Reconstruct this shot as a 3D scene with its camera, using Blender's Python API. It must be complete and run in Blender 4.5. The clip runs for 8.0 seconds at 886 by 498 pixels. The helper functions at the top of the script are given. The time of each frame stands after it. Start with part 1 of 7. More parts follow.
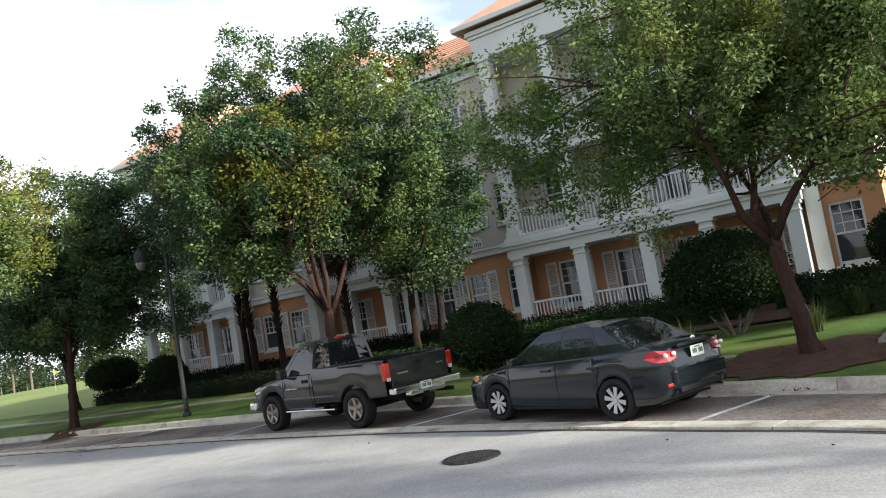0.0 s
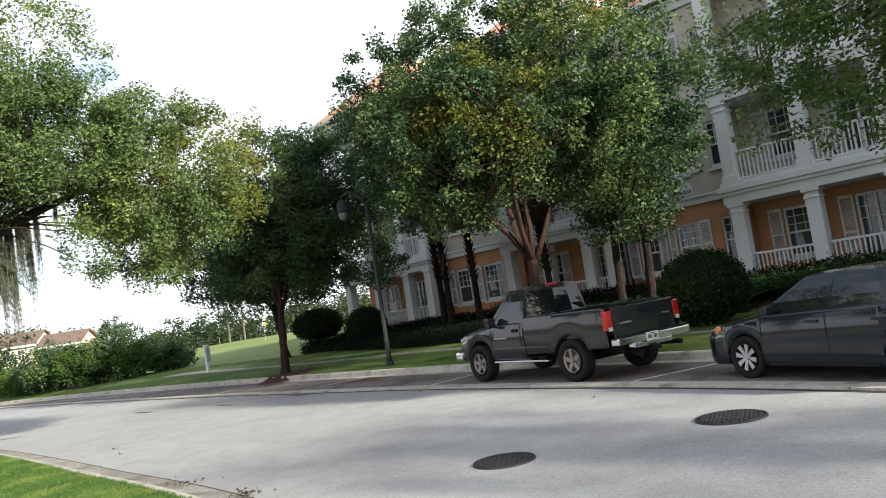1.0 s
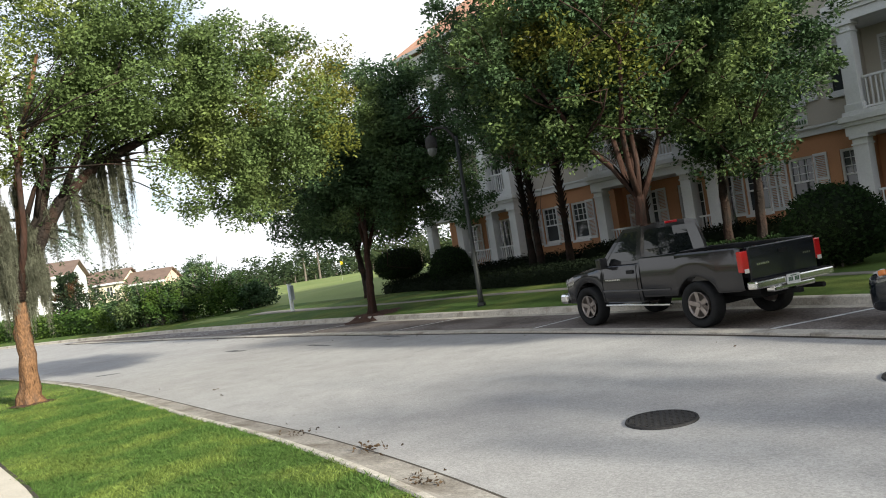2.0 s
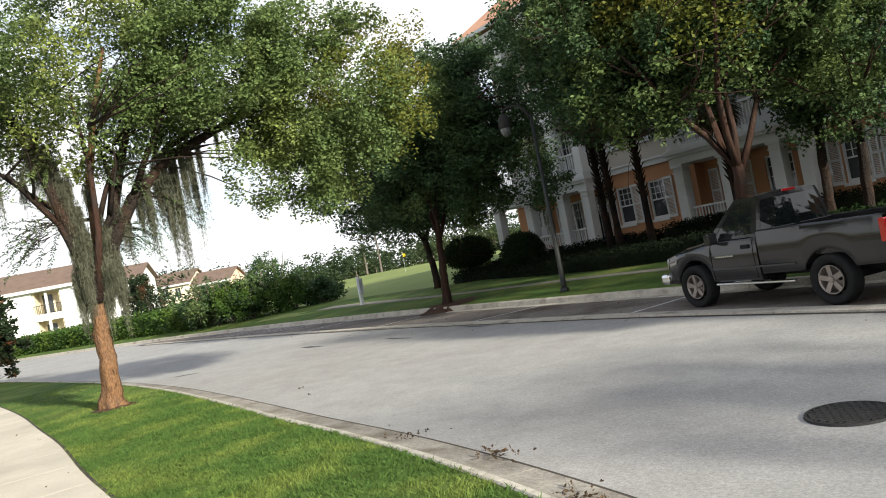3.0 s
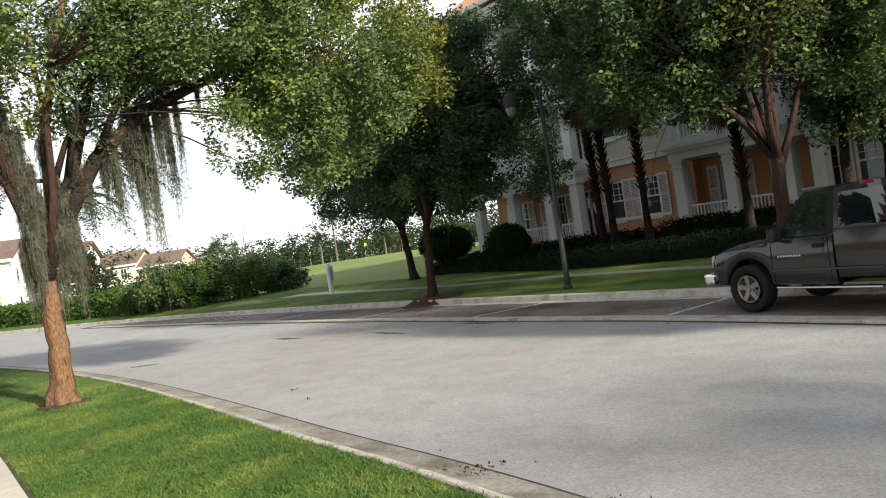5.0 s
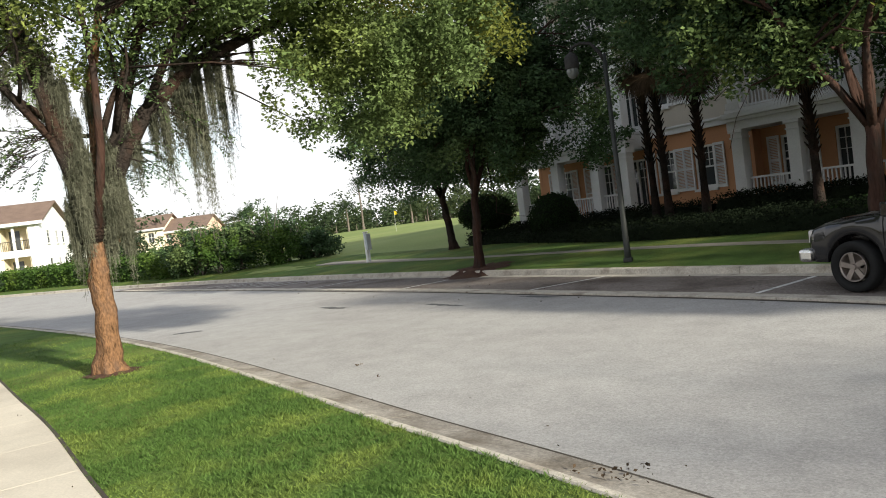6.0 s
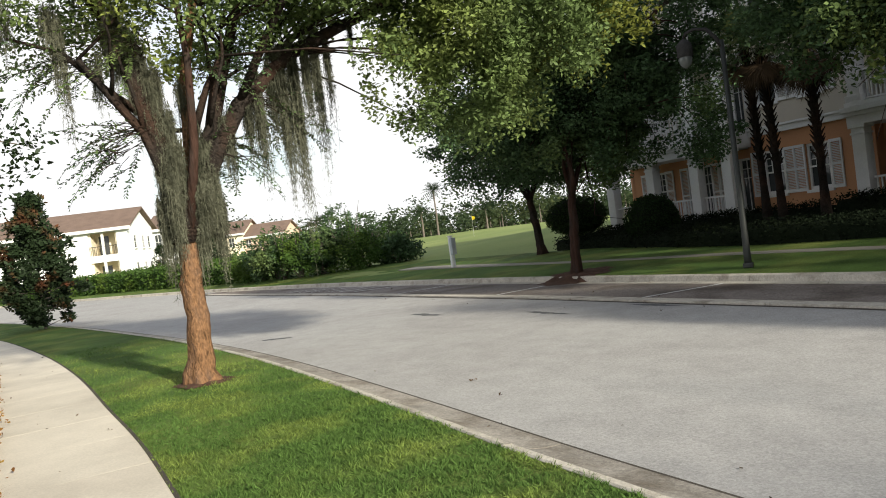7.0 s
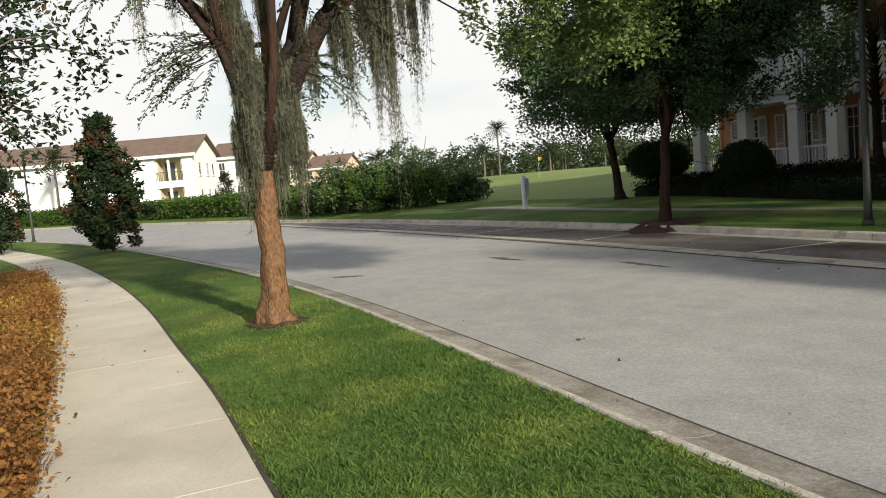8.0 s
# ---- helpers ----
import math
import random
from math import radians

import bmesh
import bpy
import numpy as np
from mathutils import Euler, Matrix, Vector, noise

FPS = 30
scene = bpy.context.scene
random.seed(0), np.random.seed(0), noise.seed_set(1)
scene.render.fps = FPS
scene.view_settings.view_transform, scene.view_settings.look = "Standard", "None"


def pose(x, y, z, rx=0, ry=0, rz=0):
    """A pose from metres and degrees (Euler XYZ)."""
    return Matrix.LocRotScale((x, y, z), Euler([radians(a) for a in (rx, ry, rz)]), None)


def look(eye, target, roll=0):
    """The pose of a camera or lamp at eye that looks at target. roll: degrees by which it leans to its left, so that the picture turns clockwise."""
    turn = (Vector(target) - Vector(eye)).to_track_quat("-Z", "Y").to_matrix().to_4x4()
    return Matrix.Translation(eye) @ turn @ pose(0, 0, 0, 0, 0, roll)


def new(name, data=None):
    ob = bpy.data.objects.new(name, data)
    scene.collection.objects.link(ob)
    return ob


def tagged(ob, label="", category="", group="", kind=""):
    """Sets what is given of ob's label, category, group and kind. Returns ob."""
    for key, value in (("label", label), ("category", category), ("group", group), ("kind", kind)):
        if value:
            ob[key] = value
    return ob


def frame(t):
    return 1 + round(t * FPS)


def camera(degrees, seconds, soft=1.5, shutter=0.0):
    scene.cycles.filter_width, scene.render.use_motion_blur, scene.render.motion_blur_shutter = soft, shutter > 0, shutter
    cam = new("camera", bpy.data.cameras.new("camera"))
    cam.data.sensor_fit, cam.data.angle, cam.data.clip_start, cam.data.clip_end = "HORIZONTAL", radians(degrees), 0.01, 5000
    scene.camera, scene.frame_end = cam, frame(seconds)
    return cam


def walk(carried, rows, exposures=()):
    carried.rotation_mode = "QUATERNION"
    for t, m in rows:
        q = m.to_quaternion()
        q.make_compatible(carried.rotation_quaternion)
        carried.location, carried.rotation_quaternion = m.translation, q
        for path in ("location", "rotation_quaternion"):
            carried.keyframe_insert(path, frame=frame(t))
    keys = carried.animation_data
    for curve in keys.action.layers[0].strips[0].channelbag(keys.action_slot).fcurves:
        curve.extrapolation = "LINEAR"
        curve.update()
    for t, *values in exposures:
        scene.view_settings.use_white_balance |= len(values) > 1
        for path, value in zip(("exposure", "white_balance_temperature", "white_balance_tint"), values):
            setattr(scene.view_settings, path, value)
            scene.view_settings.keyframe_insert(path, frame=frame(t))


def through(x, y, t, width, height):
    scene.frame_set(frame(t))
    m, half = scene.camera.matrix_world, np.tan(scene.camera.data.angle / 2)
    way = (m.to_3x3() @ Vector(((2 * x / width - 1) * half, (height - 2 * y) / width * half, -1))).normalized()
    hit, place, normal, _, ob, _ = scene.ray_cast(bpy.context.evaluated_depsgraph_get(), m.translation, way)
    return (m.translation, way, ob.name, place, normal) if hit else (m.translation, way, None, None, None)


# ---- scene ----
cam = camera(60.0, 8.0, soft=1.0)
PATH = [
    (0, (2.432, 1.779, 1.887), (1.943, 3.71, 2.059), -9.6),
    (0.5, (1.873, 2.09, 1.875), (1.117, 3.934, 2.042), -10.2),
    (1, (1.366, 2.689, 1.716), (0.43, 4.45, 1.863), -8.9),
    (1.5, (0.845, 2.84, 1.775), (-0.063, 4.619, 1.867), -10.7),
    (2, (0.248, 3.19, 1.811), (-0.862, 4.853, 1.831), -8.7),
    (2.2, (0.019, 3.222, 1.814), (-1.138, 4.853, 1.847), -9.2),
    (3.5, (-1.336, 3.999, 1.798), (-2.615, 5.536, 1.79), -10.5),
    (4, (-1.878, 4.24, 1.825), (-3.21, 5.732, 1.806), -9.5),
    (4.5, (-2.442, 4.451, 1.845), (-3.626, 6.063, 1.875), -10.0),
    (5.8, (-3.805, 4.675, 1.904), (-4.925, 6.33, 1.814), -8.1),
    (6, (-4.095, 4.839, 1.915), (-5.282, 6.446, 1.828), -7.4),
    (6.5, (-4.664, 5.117, 1.927), (-5.932, 6.664, 1.925), -8.0),
    (7, (-5.296, 5.354, 1.89), (-6.625, 6.847, 1.843), -7.4),
    (7.5, (-5.885, 5.562, 1.907), (-7.304, 6.969, 1.802), -8.5),
    (8, (-6.484, 5.82, 1.908), (-7.923, 7.195, 1.72), -5.0),
]
walk(cam, [(t, look(eye, target, roll)) for t, eye, target, roll in PATH],
     exposures=[(0.0, 1.22, 6150, 10), (2.0, 0.93, 6350, 10), (6.5, 0.80, 6550, 10), (7.2, 0.65, 6600, 10), (8.0, 0.42, 6700, 10)])

# ---- sky and sun ----
SUN_AZ, SUN_EL = radians(-12), radians(21)
world = bpy.data.worlds.new("world")
scene.world = world
world.use_nodes = True
wt = world.node_tree
sky = wt.nodes.new("ShaderNodeTexSky")
sky.sky_type, sky.sun_disc = "NISHITA", False
sky.sun_elevation, sky.sun_rotation = SUN_EL, radians(90) - SUN_AZ
sky.air_density, sky.dust_density = 1.0, 1.5
coord = wt.nodes.new("ShaderNodeTexCoord")
cmap = wt.nodes.new("ShaderNodeMapping")
cmap.inputs["Scale"].default_value = (1.0, 1.0, 2.6)
cloud = wt.nodes.new("ShaderNodeTexNoise")
cloud.inputs["Scale"].default_value, cloud.inputs["Detail"].default_value = 2.6, 7.0
cramp = wt.nodes.new("ShaderNodeValToRGB")
cramp.color_ramp.elements[0].position, cramp.color_ramp.elements[1].position = 0.42, 0.56
cramp.color_ramp.elements[0].color = (0.3, 0.3, 0.3, 1)
cmix = wt.nodes.new("ShaderNodeMixRGB")
cmix.inputs["Color2"].default_value = (15.4, 15.6, 15.8, 1)
wt.links.new(coord.outputs["Generated"], cmap.inputs["Vector"])
wt.links.new(cmap.outputs["Vector"], cloud.inputs["Vector"])
sep = wt.nodes.new("ShaderNodeSeparateXYZ")
wt.links.new(coord.outputs["Generated"], sep.inputs[0])
low = wt.nodes.new("ShaderNodeMath")
low.operation, low.inputs[1].default_value, low.inputs[2].default_value = "MULTIPLY_ADD", -0.42, 0.16
wt.links.new(sep.outputs["Z"], low.inputs[0])
cadd = wt.nodes.new("ShaderNodeMath")
wt.links.new(cloud.outputs["Fac"], cadd.inputs[0])
wt.links.new(low.outputs[0], cadd.inputs[1])
wt.links.new(cadd.outputs[0], cramp.inputs["Fac"])
wt.links.new(cramp.outputs["Color"], cmix.inputs["Fac"])
clear = wt.nodes.new("ShaderNodeVectorMath")
clear.operation, clear.inputs["Scale"].default_value = "SCALE", 2.3
wt.links.new(sky.outputs["Color"], clear.inputs[0])
wt.links.new(clear.outputs["Vector"], cmix.inputs["Color1"])
wt.links.new(cmix.outputs["Color"], wt.nodes["Background"].inputs["Color"])
wt.nodes["Background"].inputs["Strength"].default_value = 0.046

sun_data = bpy.data.lights.new("sun", "SUN")
sun_data.energy, sun_data.angle, sun_data.color = 4.7, radians(2.2), (0.98, 0.935, 0.80)
sun = new("sun", sun_data)
sun_dir = Vector((math.cos(SUN_AZ) * math.cos(SUN_EL), math.sin(SUN_AZ) * math.cos(SUN_EL), math.sin(SUN_EL)))
sun.matrix_world = look(sun_dir * 60, (0, 0, 0))

# ---- materials ----
def mat(name, base, rough=0.8, metal=0.0, vary=0.25, scale=3.0, fine=60.0, bump=0.0, spec=0.12, coat=0.0, island=0.0, obrand=0.0, second=None, second_scale=0.6, second_at=(0.45, 0.65), bump_dist=0.01, stretch=1.0):
    """A surface with variation at two scales, an optional second colour in patches, and fine relief."""
    m = bpy.data.materials.new(name)
    m.use_nodes = True
    nt = m.node_tree
    b = nt.nodes["Principled BSDF"]
    b.inputs["Roughness"].default_value, b.inputs["Metallic"].default_value = rough, metal
    b.inputs["Specular IOR Level"].default_value = spec
    b.inputs["Coat Weight"].default_value = coat
    b.inputs["Coat Roughness"].default_value = 0.06
    tc = nt.nodes.new("ShaderNodeTexCoord")
    geo = nt.nodes.new("ShaderNodeNewGeometry")
    place = geo.outputs["Position"]
    if stretch != 1.0:
        mp = nt.nodes.new("ShaderNodeMapping")
        mp.inputs["Scale"].default_value = (1, 1, stretch)
        nt.links.new(place, mp.inputs["Vector"])
        place = mp.outputs["Vector"]
    n1, n2 = nt.nodes.new("ShaderNodeTexNoise"), nt.nodes.new("ShaderNodeTexNoise")
    for n, s in ((n1, scale), (n2, fine)):
        n.inputs["Scale"].default_value, n.inputs["Detail"].default_value = s, 5.0
        nt.links.new(place, n.inputs["Vector"])
    col = nt.nodes.new("ShaderNodeRGB")
    col.outputs[0].default_value = (*base, 1)
    out = col.outputs[0]
    if second:
        n3 = nt.nodes.new("ShaderNodeTexNoise")
        n3.inputs["Scale"].default_value, n3.inputs["Detail"].default_value = second_scale, 4.0
        nt.links.new(place, n3.inputs["Vector"])
        r = nt.nodes.new("ShaderNodeValToRGB")
        r.color_ramp.elements[0].position, r.color_ramp.elements[1].position = second_at
        nt.links.new(n3.outputs["Fac"], r.inputs["Fac"])
        mx = nt.nodes.new("ShaderNodeMixRGB")
        mx.inputs["Color2"].default_value = (*second, 1)
        nt.links.new(r.outputs["Color"], mx.inputs["Fac"])
        nt.links.new(out, mx.inputs["Color1"])
        out = mx.outputs["Color"]
    add = nt.nodes.new("ShaderNodeMath")
    add.operation = "ADD"
    nt.links.new(n1.outputs["Fac"], add.inputs[0])
    nt.links.new(n2.outputs["Fac"], add.inputs[1])
    val = add.outputs[0]
    for amount, sock in ((island, geo.outputs["Random Per Island"]),):
        if amount:
            q = nt.nodes.new("ShaderNodeMath")
            q.operation, q.inputs[1].default_value = "MULTIPLY_ADD", amount
            nt.links.new(sock, q.inputs[0])
            nt.links.new(val, q.inputs[2])
            val = q.outputs[0]
    if obrand:
        oi = nt.nodes.new("ShaderNodeObjectInfo")
        q = nt.nodes.new("ShaderNodeMath")
        q.operation, q.inputs[1].default_value = "MULTIPLY_ADD", obrand
        nt.links.new(oi.outputs["Random"], q.inputs[0])
        nt.links.new(val, q.inputs[2])
        val = q.outputs[0]
    mr = nt.nodes.new("ShaderNodeMapRange")
    mr.inputs["From Min"].default_value, mr.inputs["From Max"].default_value = 0.6, 1.4 + island + obrand
    mr.inputs["To Min"].default_value, mr.inputs["To Max"].default_value = 1 - vary, 1 + vary
    nt.links.new(val, mr.inputs["Value"])
    mul = nt.nodes.new("ShaderNodeVectorMath")
    mul.operation = "SCALE"
    nt.links.new(out, mul.inputs[0])
    nt.links.new(mr.outputs[0], mul.inputs["Scale"])
    nt.links.new(mul.outputs["Vector"], b.inputs["Base Color"])
    if bump:
        bp = nt.nodes.new("ShaderNodeBump")
        bp.inputs["Strength"].default_value, bp.inputs["Distance"].default_value = bump, bump_dist
        nt.links.new(n2.outputs["Fac"], bp.inputs["Height"])
        nt.links.new(bp.outputs["Normal"], b.inputs["Normal"])
    return m


def leaf_mat(name, base, second, second_at=(0.5, 0.66), patch=0.35, vary=0.45, through=0.3):
    """Foliage: each leaf a little different, patches of a second hue, some light passing through."""
    m = mat(name, base, 0.5, vary=vary, scale=0.9, fine=9.0, spec=0.10, island=1.1, second=second, second_scale=patch, second_at=second_at)
    nt = m.node_tree
    b = nt.nodes["Principled BSDF"]
    tr = nt.nodes.new("ShaderNodeBsdfTranslucent")
    mx = nt.nodes.new("ShaderNodeMixShader")
    mx.inputs["Fac"].default_value = through
    src = b.inputs["Base Color"].links[0].from_socket
    nt.links.new(src, tr.inputs["Color"])
    nt.links.new(b.outputs[0], mx.inputs[1])
    nt.links.new(tr.outputs[0], mx.inputs[2])
    nt.links.new(mx.outputs[0], nt.nodes["Material Output"].inputs["Surface"])
    return m


def speckle(m, size, low, high, mix=0.6):
    """Stone chips of the given size showing in a surface, lighter and darker."""
    nt = m.node_tree
    b = nt.nodes["Principled BSDF"]
    src = b.inputs["Base Color"].links[0].from_socket
    geo = nt.nodes.new("ShaderNodeNewGeometry")
    vals = []
    for s in (size, size * 2.7):
        v = nt.nodes.new("ShaderNodeTexVoronoi")
        v.inputs["Scale"].default_value = 1 / s
        nt.links.new(geo.outputs["Position"], v.inputs["Vector"])
        sp = nt.nodes.new("ShaderNodeSeparateColor")
        nt.links.new(v.outputs["Color"], sp.inputs[0])
        vals.append(sp.outputs[0])
    bl = nt.nodes.new("ShaderNodeMix")
    bl.inputs[0].default_value = 1 - mix
    nt.links.new(vals[0], bl.inputs[2])
    nt.links.new(vals[1], bl.inputs[3])
    mr = nt.nodes.new("ShaderNodeMapRange")
    mr.inputs["To Min"].default_value, mr.inputs["To Max"].default_value = low, high
    nt.links.new(bl.outputs[0], mr.inputs["Value"])
    mul = nt.nodes.new("ShaderNodeVectorMath")
    mul.operation = "SCALE"
    nt.links.new(src, mul.inputs[0])
    nt.links.new(mr.outputs[0], mul.inputs["Scale"])
    nt.links.new(mul.outputs["Vector"], b.inputs["Base Color"])
    return m


ASPHALT = speckle(mat("pale_asphalt", (0.355, 0.343, 0.325), 0.9, vary=0.16, scale=2.2, fine=30, bump=0.5, second=(0.315, 0.30, 0.285), second_scale=0.35, second_at=(0.42, 0.7), bump_dist=0.006), 0.012, 0.8, 1.2, 0.7)
BAY = speckle(mat("dark_asphalt", (0.20, 0.172, 0.152), 0.9, vary=0.3, scale=0.8, fine=24, bump=0.8, second=(0.11, 0.088, 0.074), second_scale=0.6, bump_dist=0.006), 0.016, 0.55, 1.45)
PATCH = mat("asphalt_patch", (0.12, 0.12, 0.12), 0.9, vary=0.2, scale=2, fine=80, bump=0.4)
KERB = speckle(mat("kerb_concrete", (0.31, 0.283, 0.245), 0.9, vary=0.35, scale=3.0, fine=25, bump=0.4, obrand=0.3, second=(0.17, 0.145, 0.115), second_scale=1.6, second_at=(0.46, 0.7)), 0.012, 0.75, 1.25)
# pale concrete, lightened so the kerb's sunlit lip is in its colour
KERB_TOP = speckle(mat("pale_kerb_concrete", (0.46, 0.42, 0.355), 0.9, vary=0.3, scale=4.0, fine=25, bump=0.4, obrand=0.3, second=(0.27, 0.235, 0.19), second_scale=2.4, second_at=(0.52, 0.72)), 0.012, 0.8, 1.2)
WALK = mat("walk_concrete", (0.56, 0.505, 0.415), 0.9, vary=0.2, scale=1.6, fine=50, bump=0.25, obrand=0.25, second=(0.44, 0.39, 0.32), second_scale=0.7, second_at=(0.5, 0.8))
# walk concrete darkened: the shade over far walk and path is in its colour
FAR_SLAB = mat("shade_toned_concrete", (0.25, 0.228, 0.198), 0.9, vary=0.2, scale=1.6, fine=40, bump=0.25, obrand=0.2)
GRASS = mat("lawn", (0.075, 0.125, 0.03), 0.95, vary=0.5, scale=1.2, fine=35, bump=0.8, second=(0.13, 0.16, 0.04), second_scale=0.5, spec=0.1, bump_dist=0.03)
FAIRWAY = mat("fairway", (0.17, 0.215, 0.07), 0.95, vary=0.2, scale=0.15, fine=8, bump=0.3, second=(0.21, 0.245, 0.085), second_scale=0.12, spec=0.1)
MULCH = mat("mulch", (0.085, 0.048, 0.034), 0.95, vary=0.6, scale=6, fine=40, bump=1.0, bump_dist=0.03)
PAINT = mat("road_paint", (0.62, 0.61, 0.58), 0.8, vary=0.3, scale=3, fine=30, second=(0.3, 0.29, 0.28), second_scale=4, second_at=(0.5, 0.7))
JOINT = mat("joint_dirt", (0.07, 0.06, 0.05), 0.95, vary=0.3)
WHITE = mat("white_trim", (0.62, 0.62, 0.61), 0.6, vary=0.10, scale=1.2, fine=20, second=(0.58, 0.57, 0.53), second_scale=0.8, second_at=(0.55, 0.85))
STUCCO_O = mat("orange_stucco", (0.45, 0.232, 0.125), 0.9, vary=0.12, scale=0.8, fine=45, bump=0.4, second=(0.45, 0.23, 0.125), second_scale=0.5)
STUCCO_C = mat("cream_stucco", (0.46, 0.42, 0.355), 0.9, vary=0.10, scale=0.8, fine=45, bump=0.4, second=(0.5, 0.45, 0.38), second_scale=0.5)
ROOF = mat("salmon_shingle", (0.60, 0.33, 0.22), 0.9, vary=0.2, scale=1.2, fine=14, bump=0.4)
BROWN_ROOF = mat("brown_shingle", (0.17, 0.12, 0.095), 0.9, vary=0.25, scale=0.9, fine=9, bump=0.3)
# darkened bark: crown shade on limbs and slim trunks is put into the colour
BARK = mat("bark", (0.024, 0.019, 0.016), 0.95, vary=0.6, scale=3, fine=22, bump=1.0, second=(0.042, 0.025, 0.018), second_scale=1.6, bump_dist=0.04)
BARK_RED = mat("red_bark", (0.20, 0.108, 0.055), 0.9, vary=0.8, scale=7, fine=34, bump=1.0, second=(0.09, 0.055, 0.036), second_scale=7, second_at=(0.44, 0.66), bump_dist=0.04, stretch=0.42)
# red-brown bark, darkened for trunks that stand backlit in shade
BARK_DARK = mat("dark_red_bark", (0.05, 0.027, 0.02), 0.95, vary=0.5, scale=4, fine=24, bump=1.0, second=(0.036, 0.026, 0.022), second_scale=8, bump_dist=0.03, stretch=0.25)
BARK_GREY = mat("grey_bark", (0.14, 0.12, 0.10), 0.95, vary=0.4, scale=3, fine=30, bump=1.0, bump_dist=0.03)
OAK = leaf_mat("oak_leaf", (0.118, 0.168, 0.058), (0.22, 0.255, 0.066), through=0.34, vary=0.8)
OAK_DARK = leaf_mat("dark_leaf", (0.058, 0.100, 0.045), (0.12, 0.165, 0.054), through=0.26, vary=0.8)
OAK_YELLOW = leaf_mat("yellow_leaf", (0.125, 0.14, 0.028), (0.17, 0.15, 0.03))
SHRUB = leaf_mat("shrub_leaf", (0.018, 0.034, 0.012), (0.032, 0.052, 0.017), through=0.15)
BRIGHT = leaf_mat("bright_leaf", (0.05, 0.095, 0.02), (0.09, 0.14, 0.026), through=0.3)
# near-black leaf tone, with the deep shade of hedges and shrub cores in it
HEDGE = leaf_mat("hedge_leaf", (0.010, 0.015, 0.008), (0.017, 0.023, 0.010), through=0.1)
MAGNOLIA = leaf_mat("magnolia_leaf", (0.022, 0.036, 0.016), (0.11, 0.042, 0.022), second_at=(0.56, 0.68), patch=0.9, through=0.1)
STRAW = leaf_mat("straw_leaf", (0.24, 0.115, 0.04), (0.36, 0.24, 0.06), patch=0.9)
MOSS = leaf_mat("moss_strand", (0.15, 0.152, 0.108), (0.062, 0.066, 0.045), patch=2.2, through=0.25)
PALM = leaf_mat("palm_leaf", (0.06, 0.085, 0.03), (0.11, 0.12, 0.04), patch=1.0)
THATCH = leaf_mat("dead_frond", (0.10, 0.068, 0.042), (0.065, 0.046, 0.03), patch=1.0)
# patches of yellower blades, also painting in the sun dapples on the lawn
BLADE = leaf_mat("grass_blade", (0.095, 0.165, 0.042), (0.195, 0.255, 0.062), patch=1.0, through=0.35, vary=0.65, second_at=(0.46, 0.62))
FARWOOD = leaf_mat("far_leaf", (0.04, 0.06, 0.03), (0.07, 0.085, 0.035), patch=0.1)

for dull in (HEDGE, SHRUB, BLADE, FARWOOD, STRAW, MOSS):
    dull.node_tree.nodes["Principled BSDF"].inputs["Specular IOR Level"].default_value = 0.04
    dull.node_tree.nodes["Principled BSDF"].inputs["Roughness"].default_value = 0.75


def glass_mat(name, tint, rough=0.03):
    m = mat(name, tint, rough, vary=0.1, spec=0.4)
    m.node_tree.nodes["Principled BSDF"].inputs["Coat Weight"].default_value = 0.2
    m.node_tree.nodes["Principled BSDF"].inputs["Coat Roughness"].default_value = 0.01
    return m


PANE = glass_mat("window_glass", (0.045, 0.05, 0.052))
CAR_GLASS = glass_mat("tinted_glass", (0.010, 0.012, 0.012))
CAR_GLASS.node_tree.nodes["Principled BSDF"].inputs["Specular IOR Level"].default_value = 0.5

# ---- helpers for meshes ----
def mesh_ob(name, verts, faces, material, parent=None, label="", smooth=False):
    me = bpy.data.meshes.new(name)
    me.from_pydata([tuple(map(float, v)) for v in verts], [], faces)
    me.materials.append(material)
    if smooth:
        me.shade_smooth()
    ob = new(name, me)
    if parent is not None:
        ob.parent = parent
    if label:
        ob["label"] = label
    return ob


def part(name, bm, material, parent=None, label="", smooth=False):
    me = bpy.data.meshes.new(name)
    bm.to_mesh(me)
    bm.free()
    me.materials.append(material)
    if smooth:
        me.shade_smooth()
    ob = new(name, me)
    if parent is not None:
        ob.parent = parent
    if label:
        ob["label"] = label
    return ob


def quads_ob(name, quads, material, parent=None, label="", smooth=False):
    """One mesh from an (n, 4, 3) array of loose quads."""
    n = len(quads)
    me = bpy.data.meshes.new(name)
    me.vertices.add(n * 4)
    me.vertices.foreach_set("co", np.asarray(quads, np.float32).reshape(-1))
    me.loops.add(n * 4)
    me.loops.foreach_set("vertex_index", np.arange(n * 4, dtype=np.int32))
    me.polygons.add(n)
    me.polygons.foreach_set("loop_start", np.arange(0, n * 4, 4, dtype=np.int32))
    me.update(calc_edges=True)
    me.materials.append(material)
    ob = new(name, me)
    if parent is not None:
        ob.parent = parent
    if label:
        ob["label"] = label
    return ob


def empty(name, m=None):
    ob = new(name)
    ob.empty_display_size = 0.2
    if m is not None:
        ob.matrix_world = m
    return ob


